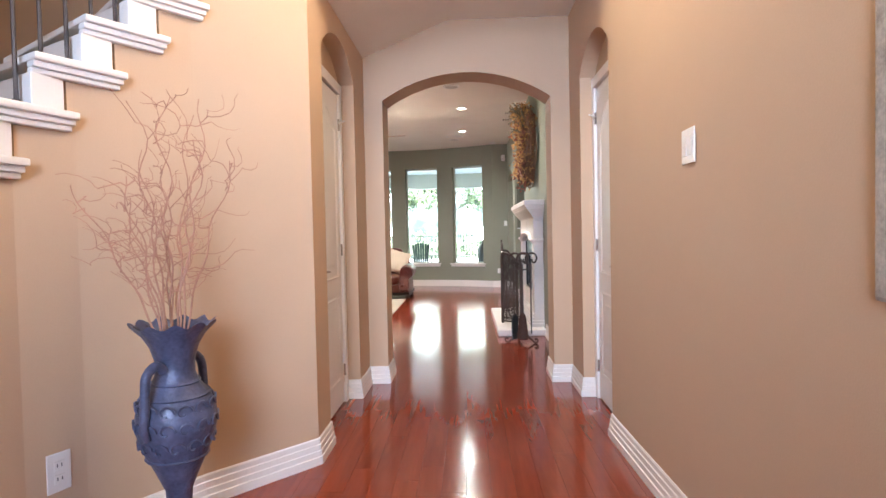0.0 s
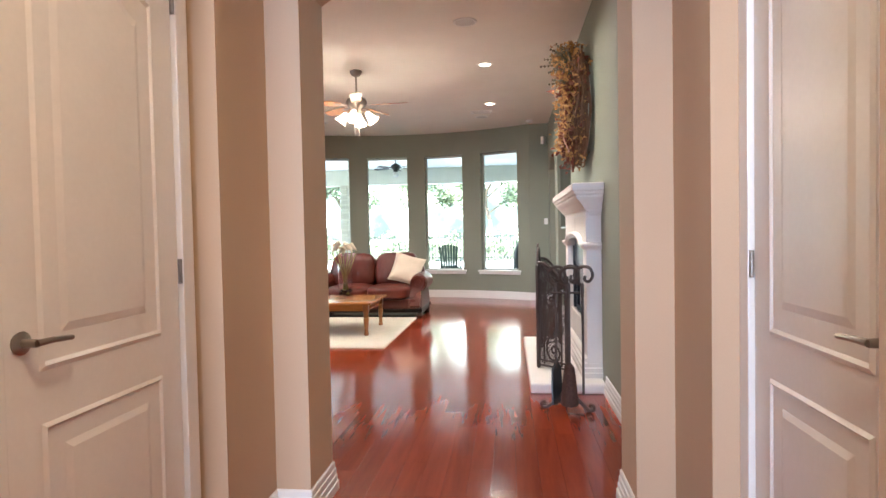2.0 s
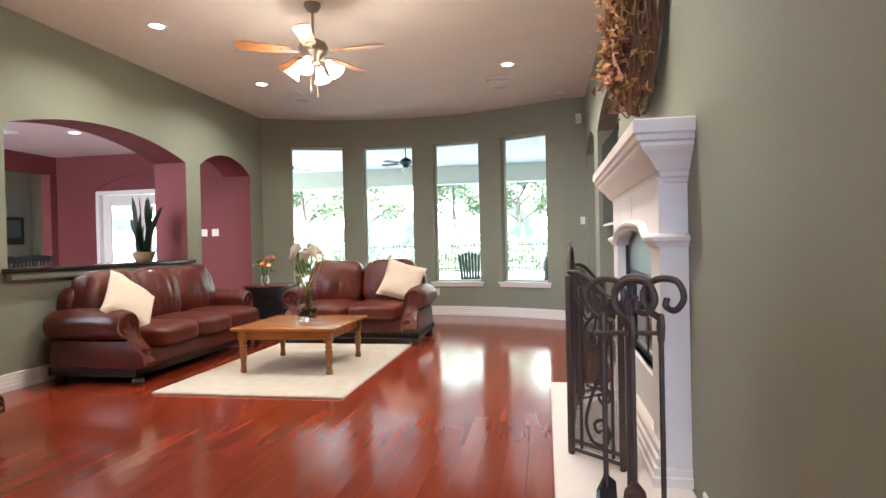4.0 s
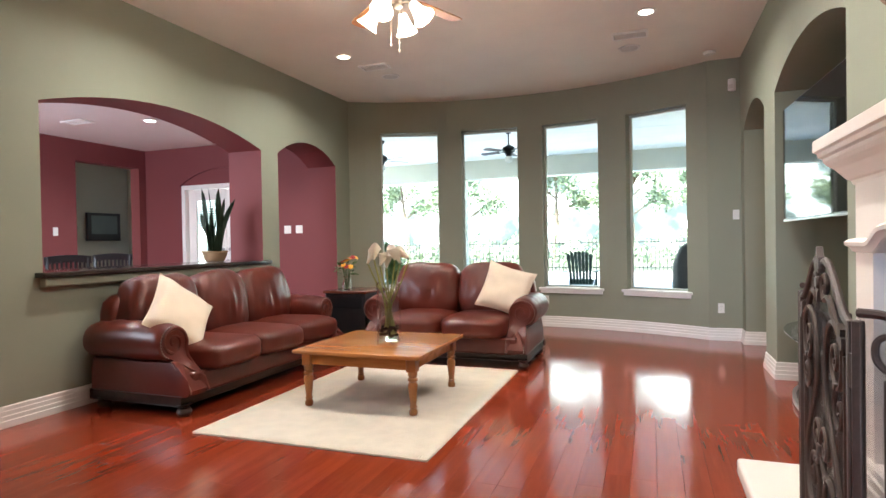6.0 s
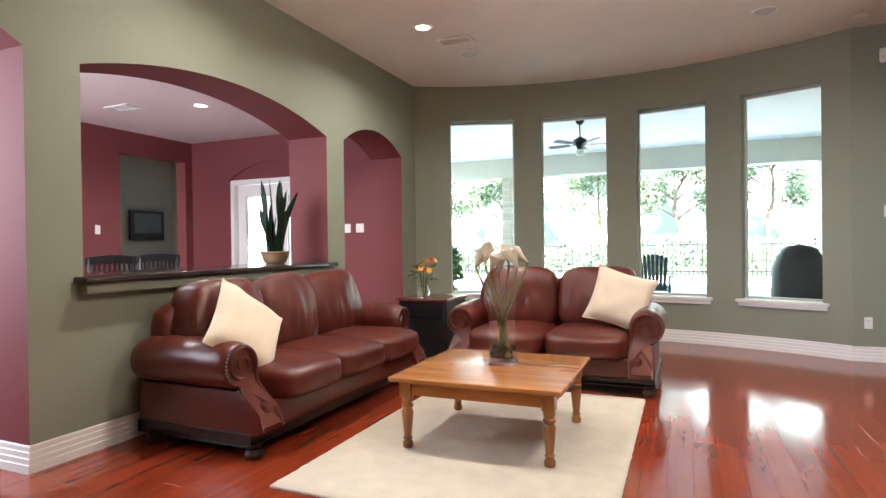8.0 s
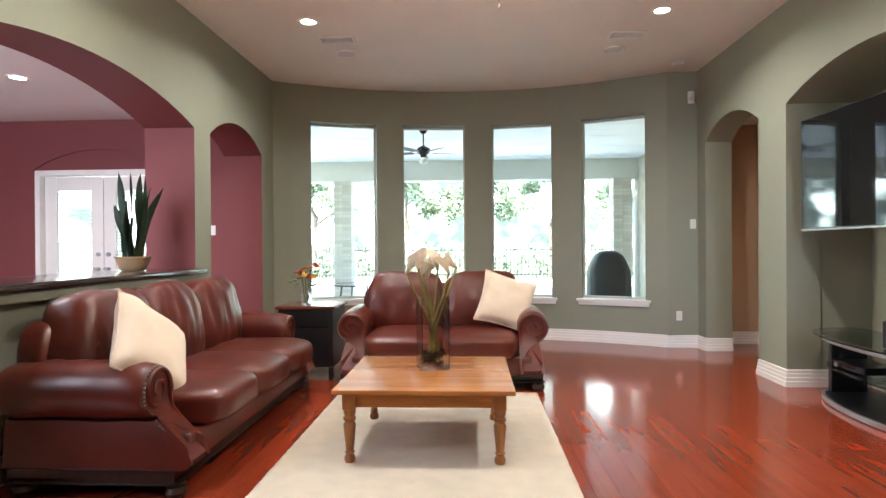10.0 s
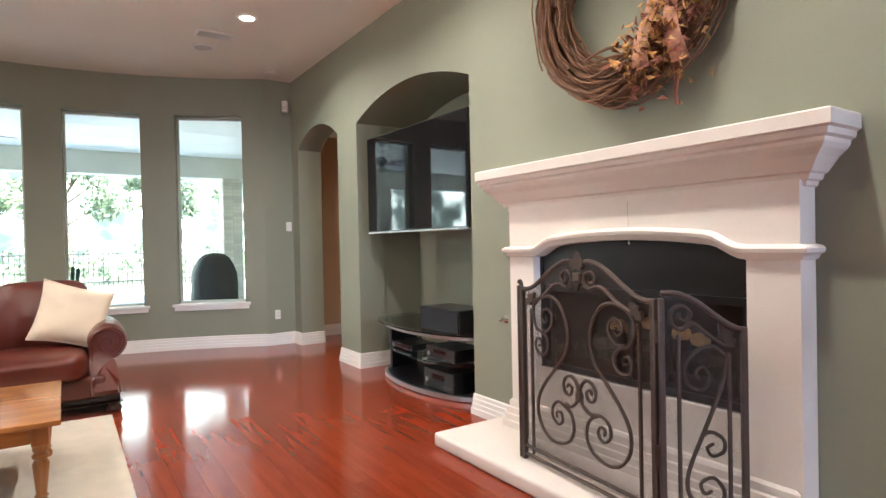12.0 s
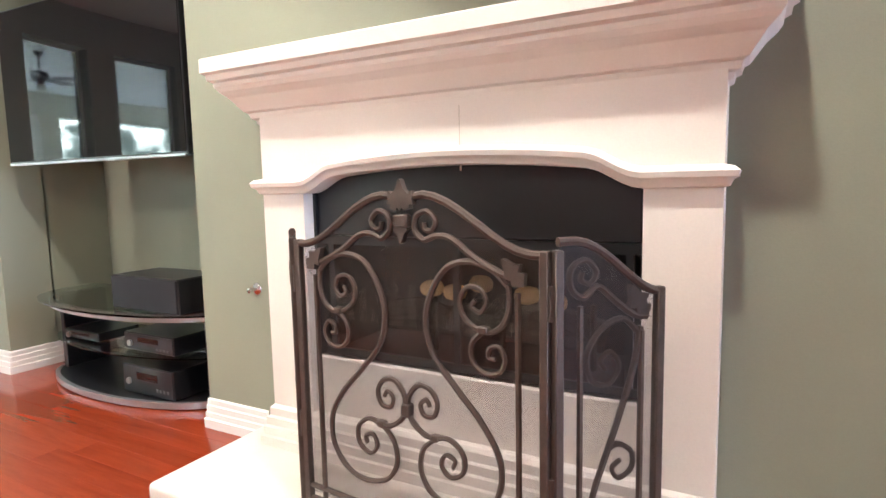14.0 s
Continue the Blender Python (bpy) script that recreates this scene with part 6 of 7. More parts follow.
# ---- ceiling fans ----
def ceiling_fan(m, drop, turn, lit, metal, bladem, label, span=0.66):
    root = thing("ceiling_fan", m, label, "fan")
    part("canopy", L([(0.075, 0.0), (0.075, -0.02), (0.05, -0.06), (0.018, -0.075)], 22), metal, root, smooth=True)
    bm = bmesh.new()
    tube(bm, [(0, 0, -0.06), (0, 0, -drop)], 0.012, 10)
    part("down_rod", bm, metal, root, smooth=True)
    part("motor", L([(0.03, -drop + 0.03), (0.06, -drop + 0.01), (0.115, -drop - 0.02), (0.13, -drop - 0.06), (0.115, -drop - 0.11), (0.07, -drop - 0.14), (0.055, -drop - 0.19), (0.0, -drop - 0.20)], 30), metal, root, smooth=True)
    for k in range(5):
        a = turn + 2 * math.pi * k / 5
        R = Matrix.Translation((0, 0, -drop - 0.10)) @ Matrix.Rotation(a, 4, "Z") @ Matrix.Rotation(radians(11), 4, "X")
        bm = bmesh.new()
        out = [(0.20, -0.045), (0.24, -0.058), (span - 0.06, -0.07), (span - 0.02, -0.062), (span, -0.035), (span, 0.035), (span - 0.02, 0.062), (span - 0.06, 0.07), (0.24, 0.058), (0.20, 0.045)]
        prism(bm, out, lambda u, v, d: (u, v, d), -0.004, 0.004)
        bmesh.ops.transform(bm, matrix=R, verts=bm.verts[:])
        bl = part("blade", bm, bladem, root, "wooden fan blade")
        bm = bmesh.new()
        prism(bm, [(0.09, -0.015), (0.16, -0.012), (0.27, -0.035), (0.29, 0.0), (0.27, 0.035), (0.16, 0.012), (0.09, 0.015)], lambda u, v, d: (u, v, d), -0.010, -0.005)
        bmesh.ops.transform(bm, matrix=R, verts=bm.verts[:])
        part("blade_iron", bm, metal, bl)
    if lit:
        for k in range(4):
            a = turn + 0.4 + 2 * math.pi * k / 4
            d = Vector((math.cos(a), math.sin(a), 0))
            bm = bmesh.new()
            tube(bm, [d * 0.04 + Vector((0, 0, -drop - 0.17)), d * 0.10 + Vector((0, 0, -drop - 0.17)), d * 0.13 + Vector((0, 0, -drop - 0.20))], 0.010, 8)
            arm = part("light_arm", bm, metal, root, smooth=True)
            R = Matrix.Translation(d * 0.13 + Vector((0, 0, -drop - 0.19))) @ Matrix.Rotation(a, 4, "Z") @ Matrix.Rotation(radians(180 - 38), 4, "Y")
            bm = L([(0.026, 0.0), (0.034, 0.02), (0.042, 0.06), (0.058, 0.105), (0.078, 0.135), (0.075, 0.135), (0.055, 0.105), (0.039, 0.06), (0.031, 0.022)], 20, m=R)
            part("glass_shade", bm, OPAL, arm, "lit frosted bell shade", True)
            lamp("fan_bulb", "POINT", 1.3, WARM, Matrix.Translation(m.translation + d * 0.25 + Vector((0, 0, -drop - 0.36))), 0.05)
        for k in range(2):
            bm = bmesh.new()
            x = 0.03 * (1 if k else -1)
            tube(bm, [(x, 0, -drop - 0.19), (x, 0, -drop - 0.42 - 0.05 * k)], 0.0022, 5)
            puff(bm, (x, 0, -drop - 0.44 - 0.05 * k), (0.006, 0.006, 0.014), 2.2, 2)
            part("pull_chain", bm, metal, root)
    else:
        bm = L([(0.06, -drop - 0.20), (0.085, -drop - 0.24), (0.07, -drop - 0.30), (0.0, -drop - 0.33)], 20)
        part("glass_bowl", bm, PLASTIC, root, smooth=True)


ceiling_fan(Matrix.Translation((-1.41, 9.46, CZ)), 0.33, radians(68), True, FANMETAL, BLADE, "ceiling fan with wooden blades and four lit bell shades")

# ---- foyer: urn, twigs, stair treads, framed picture ----
ur = thing("floor_urn", at(-0.955, 2.24, 0), "tall blue-grey glazed urn with handles and wavy rim", "urn")
prof = [(0.115, 0.0), (0.12, 0.02), (0.085, 0.05), (0.055, 0.10), (0.045, 0.20), (0.052, 0.30), (0.085, 0.38), (0.128, 0.47), (0.153, 0.555), (0.152, 0.62), (0.128, 0.69), (0.092, 0.735), (0.076, 0.775), (0.076, 0.83), (0.092, 0.885), (0.120, 0.935), (0.148, 0.965), (0.160, 0.978)]
inner = [(0.152, 0.975), (0.125, 0.945), (0.09, 0.89), (0.065, 0.83)]


def ripple(i, a, r, z):
    f = max(0, (z - 0.89) / 0.1)
    return r * (1 + 0.05 * f * math.sin(11 * a)), z + 0.012 * f * math.sin(11 * a + 0.6)


bm = bmesh.new()
lathe(bm, prof + inner, 66, ripple=ripple)
part("body", bm, URN, ur, smooth=True)
for sg in (-1, 1):
    bm = bmesh.new()
    tube(bm, [(sg * (0.10 + u), 0.03 * sg, v) for u, v in smooth_line([(-0.025, 0.80), (0.01, 0.825), (0.05, 0.79), (0.058, 0.72), (0.062, 0.65), (0.068, 0.59), (0.052, 0.55)], 6)], 0.020, 9, 0.8)
    bmesh.ops.rotate(bm, verts=bm.verts[:], cent=(0, 0, 0), matrix=Matrix.Rotation(radians(65), 3, "Z"))
    part("handle", bm, URN, ur, smooth=True)
bm = bmesh.new()
for k in range(14):
    a = k * 2 * math.pi / 14
    for j, (zz, rr) in enumerate(((0.575, 0.154), (0.50, 0.141), (0.645, 0.146))):
        c = a + j * 0.22
        pts = []
        for i in range(12):
            f = i / 11
            b = f * 5.2
            rad = 0.034 * (1 - 0.75 * f)
            pts.append(((rr + 0.002) * math.cos(c + rad * math.cos(b) / rr), (rr + 0.002) * math.sin(c + rad * math.cos(b) / rr), zz + rad * math.sin(b)))
        tube(bm, pts, 0.0065, 5, 0.7)
for zz, rr in ((0.69, 0.128), (0.44, 0.116), (0.74, 0.090)):
    tube(bm, [((rr) * math.cos(2 * math.pi * k / 40), rr * math.sin(2 * math.pi * k / 40), zz) for k in range(41)], 0.007, 5)
part("relief", bm, URN, ur, "raised vine relief", True)
tw = thing("curly_twigs", at(-0.955, 2.24, 0.80), "pale reddish curly willow branches standing in the urn", "branches")
for k in range(14):
    bm = bmesh.new()
    a = rng.uniform(0, 6.28)
    rad = rng.uniform(0.03, 0.36)
    hgt = rng.uniform(0.62, 0.95) if k > 3 else rng.uniform(0.95, 1.12)
    if k <= 3:
        rad *= 0.6
    n = 22
    ph = rng.uniform(0, 6)
    am = rng.uniform(0.010, 0.028)
    pts = [Vector((0.03 * math.cos(a) + rad * math.cos(a) * (i / n) ** 1.3 + am * math.sin(i * 0.9 + ph) * i / n, 0.03 * math.sin(a) + rad * math.sin(a) * (i / n) ** 1.3 + am * math.cos(i * 0.8 + ph) * i / n, hgt * i / n)) for i in range(n + 1)]
    tube(bm, pts, 0.005, 5, 0.35)
    shoots = []
    for j in range(9):
        i0 = rng.randrange(7, n)
        d = Vector((rng.gauss(0, 1), rng.gauss(0, 1), rng.uniform(0.1, 0.9))).normalized()
        ln = rng.uniform(0.08, 0.30)
        q = [pts[i0]]
        for s in range(1, 9):
            q.append(pts[i0] + d * ln * s / 8 + Vector((0.014 * math.sin(s * 1.3 + j), 0.014 * math.cos(s * 1.1 + k), 0.02 * math.sin(s * 0.9 + j))))
        side = bmesh.new()
        tube(side, q, 0.0024, 4, 0.4)
        shoots.append(side)
    branch = part("branch", bm, CURLY, tw)
    for side in shoots:
        part("twig", side, CURLY, branch)

st = thing("staircase", Matrix(), "white painted stair treads with iron balusters above the wall", "staircase")
for k in range(-1, 9):
    s0 = S0 + RUN * k                      # nosing of this tread
    zt = Z0 - k * RISE
    if s0 + 0.34 > LEN[-1] or s0 - 0.05 < 0:
        continue
    pa, na = stair_line(max(0.001, s0 - 0.03))
    pb, nb = stair_line(s0 + 0.34)
    along = (pb - pa).normalized()
    Mt = Matrix(((along.x, na.x, 0, pa.x), (along.y, na.y, 0, pa.y), (0, 0, 1, 0), (0, 0, 0, 1)))
    ln = (pb - pa).length
    bm = bmesh.new()
    box(bm, 0, ln, -0.9, 0.05, zt - 0.03, zt, 0.008, 2, m=Mt)
    box(bm, 0.012, ln, -0.02, 0.034, zt - 0.055, zt - 0.03, 0.006, 2, m=Mt)
    box(bm, 0.022, ln, -0.02, 0.020, zt - 0.078, zt - 0.055, 0.004, 1, m=Mt)
    part("tread", bm, WHITE, st)
    part("riser", B(0.045, 0.175, -0.9, 0.008, zt, zt + RISE - 0.075, 0.003, m=Mt), WHITE, st)
    for j in range(2):
        bm = bmesh.new()
        o = Mt @ Vector((0.20 + 0.10 * j, -0.06, zt))
        tube(bm, [o, o + Vector((0, 0, 1.0))], 0.0085, 6)
        lathe(bm, [(0.02, 0), (0.02, 0.02), (0.011, 0.03)], 10, m=Matrix.Translation(o))
        part("baluster", bm, IRON, st, "dark iron baluster")
pt = thing("framed_picture", pose(on_slant(0.93) - 0.012, 0.93, 1.70, 0, 0, -90 - math.degrees(math.atan(SL))), "framed picture with a silvery carved edge", "picture")
bm = bmesh.new()
for x0, x1, z0, z1 in ((-0.42, -0.35, -0.56, 0.56), (0.35, 0.42, -0.56, 0.56), (-0.35, 0.35, -0.56, -0.49), (-0.35, 0.35, 0.49, 0.56)):
    box(bm, x0, x1, -0.035, 0.008, z0, z1, 0.012, 2)
part("picture_rim", bm, mat("silvered_wood", (0.42, 0.39, 0.35), 0.5, vary=0.4, scale=20, bump=0.6), pt)
part("picture_sheet", B(-0.35, 0.35, -0.006, 0.004, -0.49, 0.49), mat("muted_print", (0.36, 0.33, 0.28), 0.5, vary=0.5, scale=4, bump=0.0), pt)

# ---- outside: covered patio, garden ----
# slab extended beyond the roof, added to bounce sun onto the patio ceiling
structure("patio_slab", B(-12, 9.0, 14.0, 29.6, -0.14, -0.06), CONC, "pale concrete patio slab, run out past the roof to bounce sunlight", "patio")
PZ = 3.42
bm = bmesh.new()
for k in range(6):
    y = 14.45 + 1.13 * k
    box(bm, -9.5, 6.0, y + 0.006, y + 1.124, PZ, PZ + 0.012, 0.004)
box(bm, -9.5, 6.0, 14.45, 21.2, PZ + 0.012, PZ + 0.1)
for k in range(40):
    x = -9.5 + 0.3 * k
    c = max(-BR - 0.2, min(BR + 0.2, x + 0.15 - BX))
    y0 = BY + math.sqrt(max(0, (BR + 0.20) ** 2 - c * c)) if abs(c) < 2.9 else 13.75
    if y0 < 14.44:
        box(bm, x, x + 0.3, y0, 14.45, PZ, PZ + 0.1)
structure("patio_ceiling", bm, PATIOC, "pale boarded patio ceiling", "ceiling")
structure("patio_roof", B(-9.6, 6.1, 14.9, 21.5, PZ + 0.3, PZ + 0.42), CONC, "grey patio roof", "roof")
structure("patio_beam", B(-9.5, 6.0, 20.8, 21.2, 2.92, PZ), PATIOB, "cream patio beam", "beam")
structure("patio_side_wall", B(2.6, 2.9, 13.7, 21.2, -0.1, PZ), BRICKP, "pale brick house wall beside the patio")


def brick_column(x, y):
    root = thing("brick_column", at(x, y, -0.06), "pale brick patio column", "column", "patio columns", kind="structure")
    part("core", B(-0.215, 0.215, -0.215, 0.215, 0, 2.98), mat_mortar, root)
    for row in range(36):
        z = 0.005 + row * 0.0825
        o = 0.0 if row % 2 else 0.11
        for s in range(4):
            for j in range(2):
                u0 = -0.22 + j * 0.22 + 0.004
                b = new("brick", brick_mesh)
                b.parent = root
                b.matrix_basis = Matrix.Rotation(math.pi / 2 * s + (math.pi / 2 if False else 0), 4, "Z") @ Matrix.Translation((u0, -0.222, z))


mat_mortar = mat("mortar", (0.50, 0.46, 0.38), 0.9, vary=0.1, bump=0.3)
bmq = B(0, 0.212, -0.004, 0.03, 0, 0.072, 0.004)
brick_mesh = bpy.data.meshes.new("brick")
bmq.to_mesh(brick_mesh)
bmq.free()
brick_mesh.materials.append(BRICKP)
brick_column(-4.80, 20.95)
brick_column(2.2, 20.95)

ceiling_fan(Matrix.Translation((-2.42, 17.0, PZ)), 0.32, radians(20), False, BLACKM, mat("dark_fan_blade", (0.05, 0.045, 0.04), 0.5, bump=0.1), "dark patio ceiling fan with five blades", 0.62)
ceiling_fan(Matrix.Translation((-5.2, 17.0, PZ)), 0.32, radians(50), False, BLACKM, BLACKM, "dark patio ceiling fan with five blades", 0.62)


def adirondack(m):
    root = thing("adirondack_chair", m, "dark green slatted wooden garden chair", "chair", "garden chairs")
    for k in range(7):
        x = -0.24 + 0.08 * k
        h = 0.98 + 0.06 * (1 - ((k - 3) / 3) ** 2)
        bm = bmesh.new()
        prism(bm, [(x - 0.034, 0.28), (x + 0.034, 0.28), (x + 0.034, h - 0.02), (x, h + 0.012), (x - 0.034, h - 0.02)], lambda u, v, d: (u * (0.75 + 0.28 * v), d + 0.30 * (v - 0.28), v), 0.20, 0.222)
        part("back_slat", bm, CHAIRGREEN, root)
    for k in range(5):
        y = -0.32 + 0.11 * k
        part("seat_slat", B(-0.26, 0.26, y, y + 0.095, 0.36 - 0.02 * k, 0.382 - 0.02 * k, 0.004), CHAIRGREEN, root)
    for s in (-1, 1):
        part("armrest", B(s * 0.34 - 0.06, s * 0.34 + 0.06, -0.42, 0.34, 0.56, 0.582, 0.008), CHAIRGREEN, root)
        part("front_leg", B(s * 0.30 - 0.02, s * 0.30 + 0.02, -0.34, -0.25, 0, 0.56), CHAIRGREEN, root)
        bm = bmesh.new()
        prism(bm, [(-0.36, 0.26), (-0.36, 0.36), (0.55, 0.08), (0.55, 0.0), (0.40, 0.0)], lambda u, v, d: (d, u, v), s * 0.27 - 0.012, s * 0.27 + 0.012)
        part("rear_leg", bm, CHAIRGREEN, root)
    return root


ad = adirondack(at(-1.30, 19.3, -0.06, 180))
copy_thing(ad, at(-6.6, 19.4, -0.06, 165))

gr = thing("covered_grill", at(0.92, 16.8, -0.06), "barbecue grill under a black fabric cover", "grill")
bm = bmesh.new()
rows = [(0.36, 0.26, 0.0), (0.37, 0.27, 0.3), (0.37, 0.28, 0.70), (0.36, 0.28, 0.86), (0.31, 0.26, 1.0), (0.24, 0.22, 1.13), (0.15, 0.15, 1.20), (0.02, 0.02, 1.22)]
rings = []
for wx, wy, z in rows:
    ring = []
    for k in range(36):
        a = 2 * math.pi * k / 36
        e = 0.55
        x = math.copysign(abs(math.cos(a)) ** e, math.cos(a)) * wx
        y = math.copysign(abs(math.sin(a)) ** e, math.sin(a)) * wy
        fold = 1 + 0.035 * math.sin(k * 1.9 + z * 3) * (1 - z / 1.5)
        ring.append(bm.verts.new((x * fold, y * fold, z)))
    rings.append(ring)
for p, q in zip(rings, rings[1:]):
    for k in range(36):
        bm.faces.new((p[k], p[(k + 1) % 36], q[(k + 1) % 36], q[k]))
bm.faces.new(rings[-1])
part("fabric_cover", bm, COVER, gr, smooth=True)
part("hem", B(-0.365, 0.365, -0.262, 0.262, 0.0, 0.02, 0.01), COVER, gr)

pp = thing("potted_shrub", at(-5.0, 16.8, -0.06), "leafy green shrub in a clay pot on the patio", "plant")
part("pot", L([(0.16, 0), (0.20, 0.2), (0.23, 0.38), (0.25, 0.40), (0.25, 0.44), (0.22, 0.44), (0.20, 0.38), (0, 0.37)], 22), CLAY, pp, smooth=True)


def leaf_cloud(bm, centre, radius, count, size, seed):
    rr = random.Random(seed)
    for _ in range(count):
        d = Vector((rr.gauss(0, 1), rr.gauss(0, 1), rr.gauss(0, 1))).normalized()
        o = Vector(centre) + Vector((d.x * radius[0], d.y * radius[1], d.z * radius[2])) * rr.random() ** 0.45
        t = Vector((rr.gauss(0, 1), rr.gauss(0, 1), rr.gauss(-0.2, 1))).normalized()
        s = t.orthogonal().normalized() * size * rr.uniform(0.25, 0.45)
        ln = size * rr.uniform(0.7, 1.3)
        bm.faces.new([bm.verts.new(o), bm.verts.new(o + t * ln * 0.5 + s), bm.verts.new(o + t * ln), bm.verts.new(o + t * ln * 0.5 - s)])


bm = bmesh.new()
leaf_cloud(bm, (0, 0, 0.85), (0.36, 0.36, 0.45), 420, 0.13, 3)
part("leaves", bm, FOLIAGE, pp)

# patio table seen past the end table
gt = thing("glass_patio_table", at(-3.35, 15.55, -0.06), "round glass patio table with dark metal legs", "table")
part("glass_top", L([(0.0, 0.70), (0.45, 0.70), (0.45, 0.712), (0.0, 0.712)], 30), SMOKE, gt)
bm = bmesh.new()
tube(bm, [(0.45 * math.cos(k * math.pi / 15), 0.45 * math.sin(k * math.pi / 15), 0.705) for k in range(31)], 0.012, 6)
part("rim", bm, BLACKM, gt)
for k in range(4):
    bm = bmesh.new()
    a = k * math.pi / 2 + 0.6
    tube(bm, [(0.40 * math.cos(a), 0.40 * math.sin(a), 0.0), (0.30 * math.cos(a), 0.30 * math.sin(a), 0.70)], 0.014, 6)
    part("leg", bm, BLACKM, gt)

# garden ground to the horizon, fence, trees, glowing sheet for the far woods
structure("ground", B(-700, 700, -60, 900, -0.6, -0.145), LAWN, "sunlit lawn running to the horizon", "lawn")
fn = thing("garden_fence", at(0, 30, -0.145), "black iron garden fence", "fence")
for z in (0.25, 1.25):
    part("rail", B(-16, 14, -0.015, 0.015, z - 0.02, z + 0.02), BLACKM, fn)
pk = bpy.data.meshes.new("picket")
bmq = B(-0.012, 0.012, -0.012, 0.012, 0, 1.42)
bmq.to_mesh(pk)
bmq.free()
pk.materials.append(BLACKM)
for k in range(200):
    o = new("picket", pk)
    o.parent = fn
    o.location = (-16 + 0.15 * k, 0, 0)


def tree(x, y, h, seed):
    rr = random.Random(seed)
    root = thing("tree", at(x, y, -0.15), "tall leafy tree in the sunny garden", "tree", "garden trees")
    bm = bmesh.new()
    pts = [Vector((rr.uniform(-0.1, 0.1) * i, rr.uniform(-0.1, 0.1) * i, h * 0.8 * i / 6)) for i in range(7)]
    tube(bm, pts, 0.20, 9, 0.3)
    tips = []
    for k in range(12):
        p = pts[2 + k % 4].lerp(pts[3 + k % 4], 0.5)
        a = k * 2.4
        q = p + Vector((math.cos(a), math.sin(a), 0.6)) * rr.uniform(1.2, 2.4)
        tube(bm, [p, p.lerp(q, 0.5) + Vector((0, 0, 0.12)), q], 0.07, 6, 0.3)
        tips.append(q)
    part("trunk", bm, BARK, root)
    bm = bmesh.new()
    for j, q in enumerate(tips + [pts[-1]]):
        leaf_cloud(bm, q, (rr.uniform(0.8, 1.4), rr.uniform(0.8, 1.4), rr.uniform(0.6, 1.0)), 300, 0.26, seed * 50 + j)
    part("crown", bm, TREELEAF, root)
    return root


for x, y, h, s in ((-12, 44, 8.5, 1), (-6.5, 49, 9.5, 2), (-1.0, 46, 8.5, 3), (4.5, 50, 10.0, 4), (9.0, 45, 9.0, 5), (15, 50, 9.5, 6), (-19, 50, 10.0, 7)):
    tree(x, y, h, s)
hedge = bmesh.new()
for k in range(26):
    leaf_cloud(hedge, (-18 + 1.4 * k, 32.5 + (k % 3) * 0.6, 0.7), (1.0, 0.7, 0.9), 170, 0.24, 900 + k)
solo("shrub_border", hedge, TREELEAF, Matrix(), "green shrubs along the garden fence", "shrubs", kind="stuff")

# far woods painted on an emissive sheet; its glow stands in for daylight
bd = bpy.data.materials.new("glowing_woods")
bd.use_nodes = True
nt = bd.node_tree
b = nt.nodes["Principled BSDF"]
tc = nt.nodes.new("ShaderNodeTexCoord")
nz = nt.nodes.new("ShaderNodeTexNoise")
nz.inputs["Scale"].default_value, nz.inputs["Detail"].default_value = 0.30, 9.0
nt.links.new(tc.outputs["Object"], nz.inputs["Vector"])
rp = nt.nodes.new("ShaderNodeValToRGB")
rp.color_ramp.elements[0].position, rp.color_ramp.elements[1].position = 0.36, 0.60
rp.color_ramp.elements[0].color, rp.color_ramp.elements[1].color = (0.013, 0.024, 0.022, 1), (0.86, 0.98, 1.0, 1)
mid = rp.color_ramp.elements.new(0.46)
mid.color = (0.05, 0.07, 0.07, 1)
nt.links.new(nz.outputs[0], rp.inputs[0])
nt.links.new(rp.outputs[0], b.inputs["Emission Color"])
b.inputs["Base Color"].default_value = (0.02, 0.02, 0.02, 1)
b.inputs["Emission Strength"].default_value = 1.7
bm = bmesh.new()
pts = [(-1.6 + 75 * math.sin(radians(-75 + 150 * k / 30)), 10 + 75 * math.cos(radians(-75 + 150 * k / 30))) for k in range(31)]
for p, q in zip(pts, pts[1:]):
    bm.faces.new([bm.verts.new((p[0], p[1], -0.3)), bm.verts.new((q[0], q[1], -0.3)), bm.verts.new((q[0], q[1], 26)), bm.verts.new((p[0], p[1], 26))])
structure("backdrop", bm, bd, "glowing backdrop sheet of hazy woods in the distance", "backdrop")

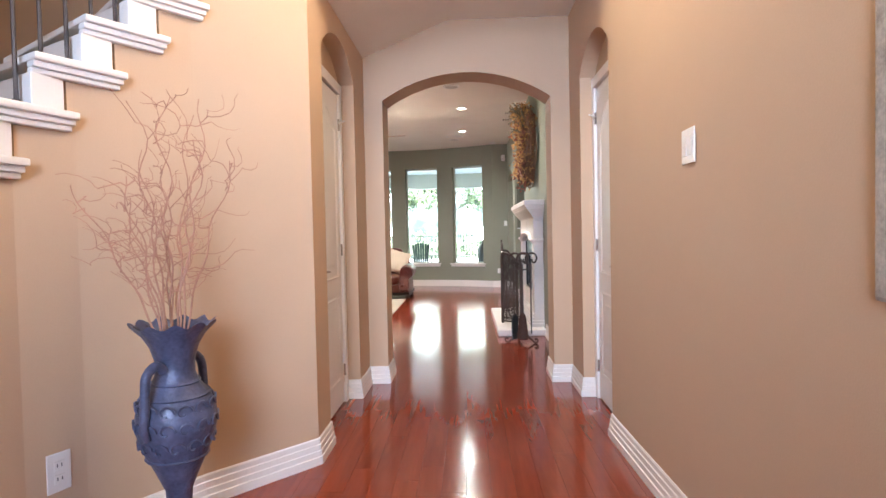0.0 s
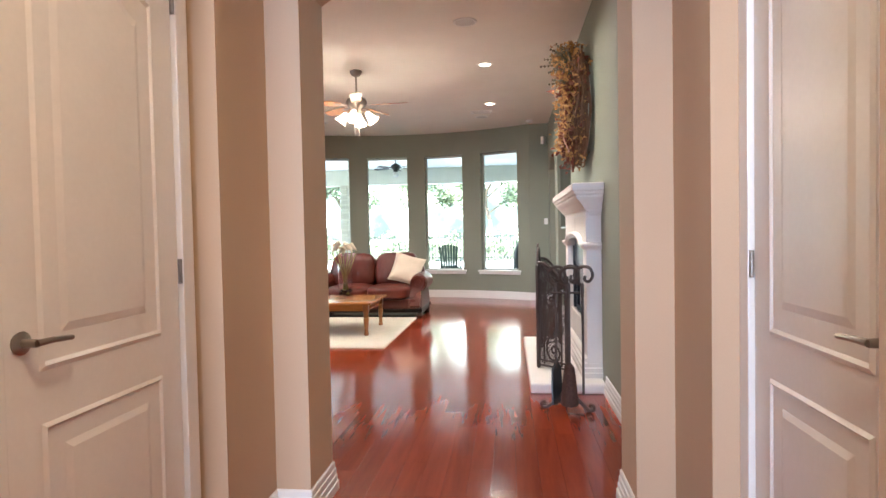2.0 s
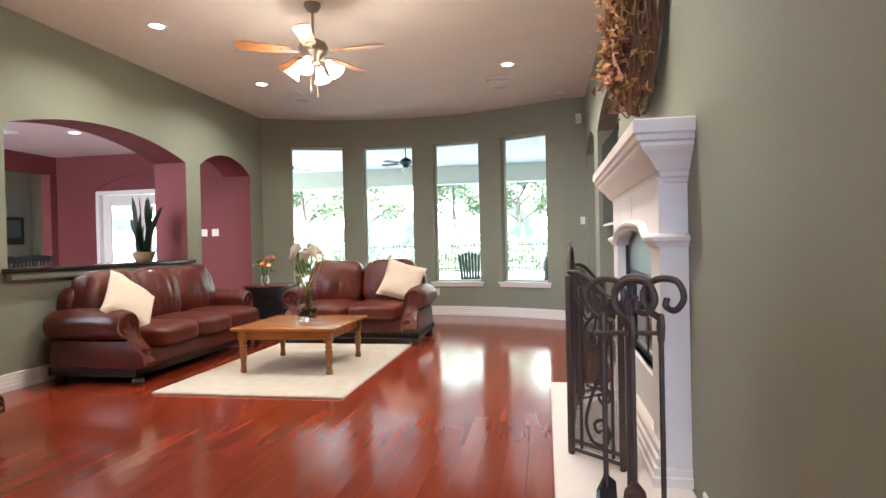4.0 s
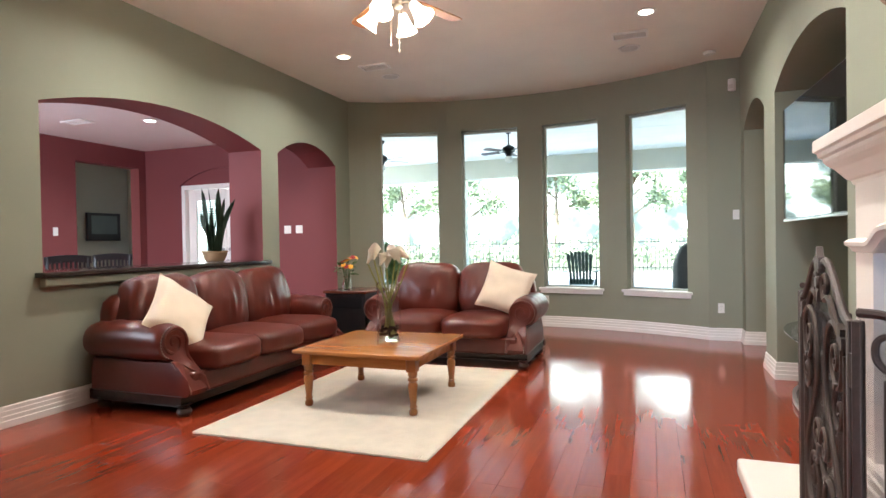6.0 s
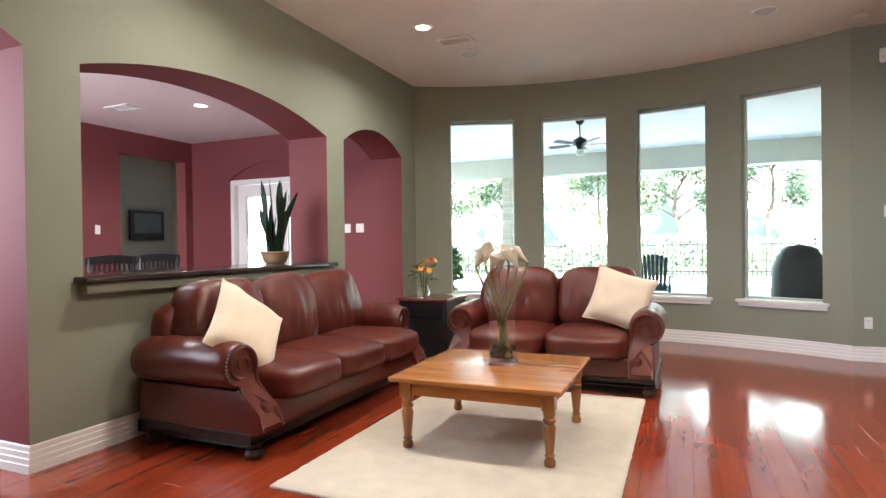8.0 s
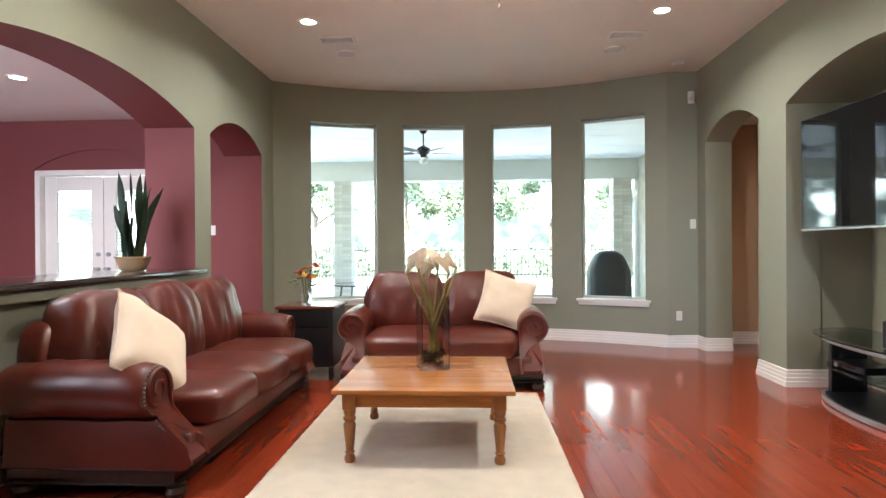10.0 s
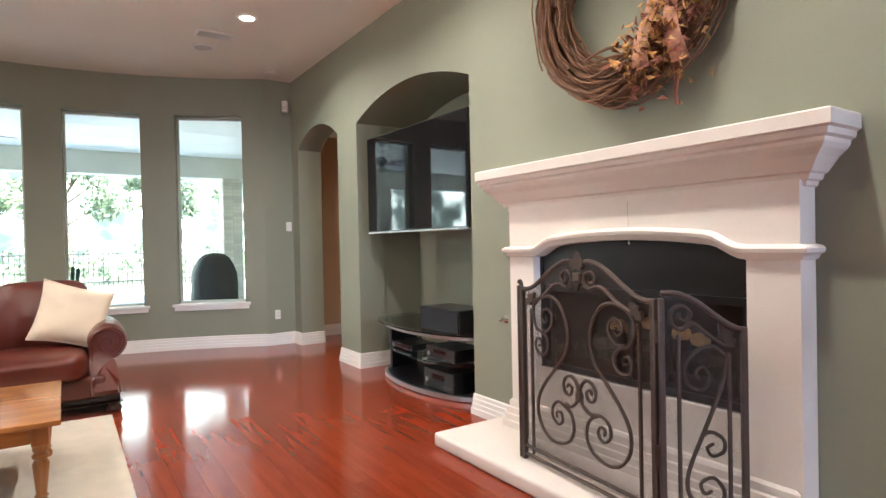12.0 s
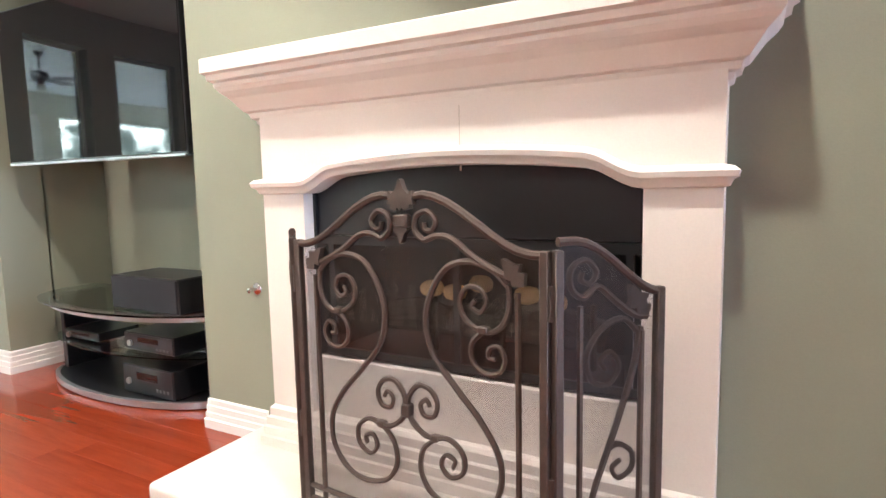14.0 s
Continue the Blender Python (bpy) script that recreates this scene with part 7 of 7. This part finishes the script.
# ---- floor: cherry planks ----
fl = structure("floor", B(-10.2, 2.4, -3.2, 14.2, -0.12, -0.014), UNDER, "glossy reddish cherry plank floor", "floor")
PW = 0.127
lens = (0.75, 1.05, 1.35, 1.65)
pm = {}
for ln in lens:
    bmq = B(0.0003, PW - 0.0003, 0.0003, ln - 0.0003, -0.0135, 0.0, 0.0006)
    me = bpy.data.meshes.new("plank")
    bmq.to_mesh(me)
    bmq.free()
    me.materials.append(PLANK)
    pm[ln] = me
rng = random.Random(11)
count, verts, faces = 0, [], []


def inside(x, y):
    """Kept clear of the bay's outside and the rooms that nobody sees."""
    if y > 13.4:
        return x > -4.6 and x < 1.5 and (x - BX) ** 2 + (y - BY) ** 2 < (BR + 0.2) ** 2 or (1.2 < x < 2.2 and y < 13.95)
    if y > AB:
        return -10.1 < x < 2.15
    return -2.8 < x < 2.0


xk = -10.2
while xk < 2.3:
    y = -3.1 - rng.random()
    while y < 14.2:
        ln = rng.choice(lens)
        if inside(xk + PW / 2, y + ln / 2) or inside(xk + PW / 2, y + 0.1) or (inside(xk + PW / 2, y + ln - 0.1) and y < 13):
            yy, l2 = y, ln
            over = xk + PW / 2 > -4.6 and xk < 1.3 and y + ln > 13.5
            near = -1.9 < xk < 1.3 and 3.0 < y < 12.2 and count < 300 and not over
            if near:
                o = new("plank", pm[ln])
                o.parent = fl
                o.location = (xk, y, 0)
                count += 1
            else:
                if over:
                    lim = BY + math.sqrt(max(0, (BR + 0.15) ** 2 - (xk - BX) ** 2))
                    l2 = min(ln, max(0.05, lim - y))
                n0 = len(verts)
                for dz, g in ((-0.0135, 0.0003), (-0.0006, 0.0003), (0.0, 0.0009)):
                    verts += [(xk + g, y + g, dz), (xk + PW - g, y + g, dz), (xk + PW - g, y + l2 - g, dz), (xk + g, y + l2 - g, dz)]
                for r in (0, 4):
                    for k in range(4):
                        faces.append((n0 + r + k, n0 + r + (k + 1) % 4, n0 + r + 4 + (k + 1) % 4, n0 + r + 4 + k))
                faces.append((n0 + 8, n0 + 9, n0 + 10, n0 + 11))
        y += ln
    xk += PW
me = bpy.data.meshes.new("planks")
me.from_pydata(verts, [], faces)
me.materials.append(PLANKS)
o = new("planks", me)
o.parent = fl
tagged(o, kind="stuff")
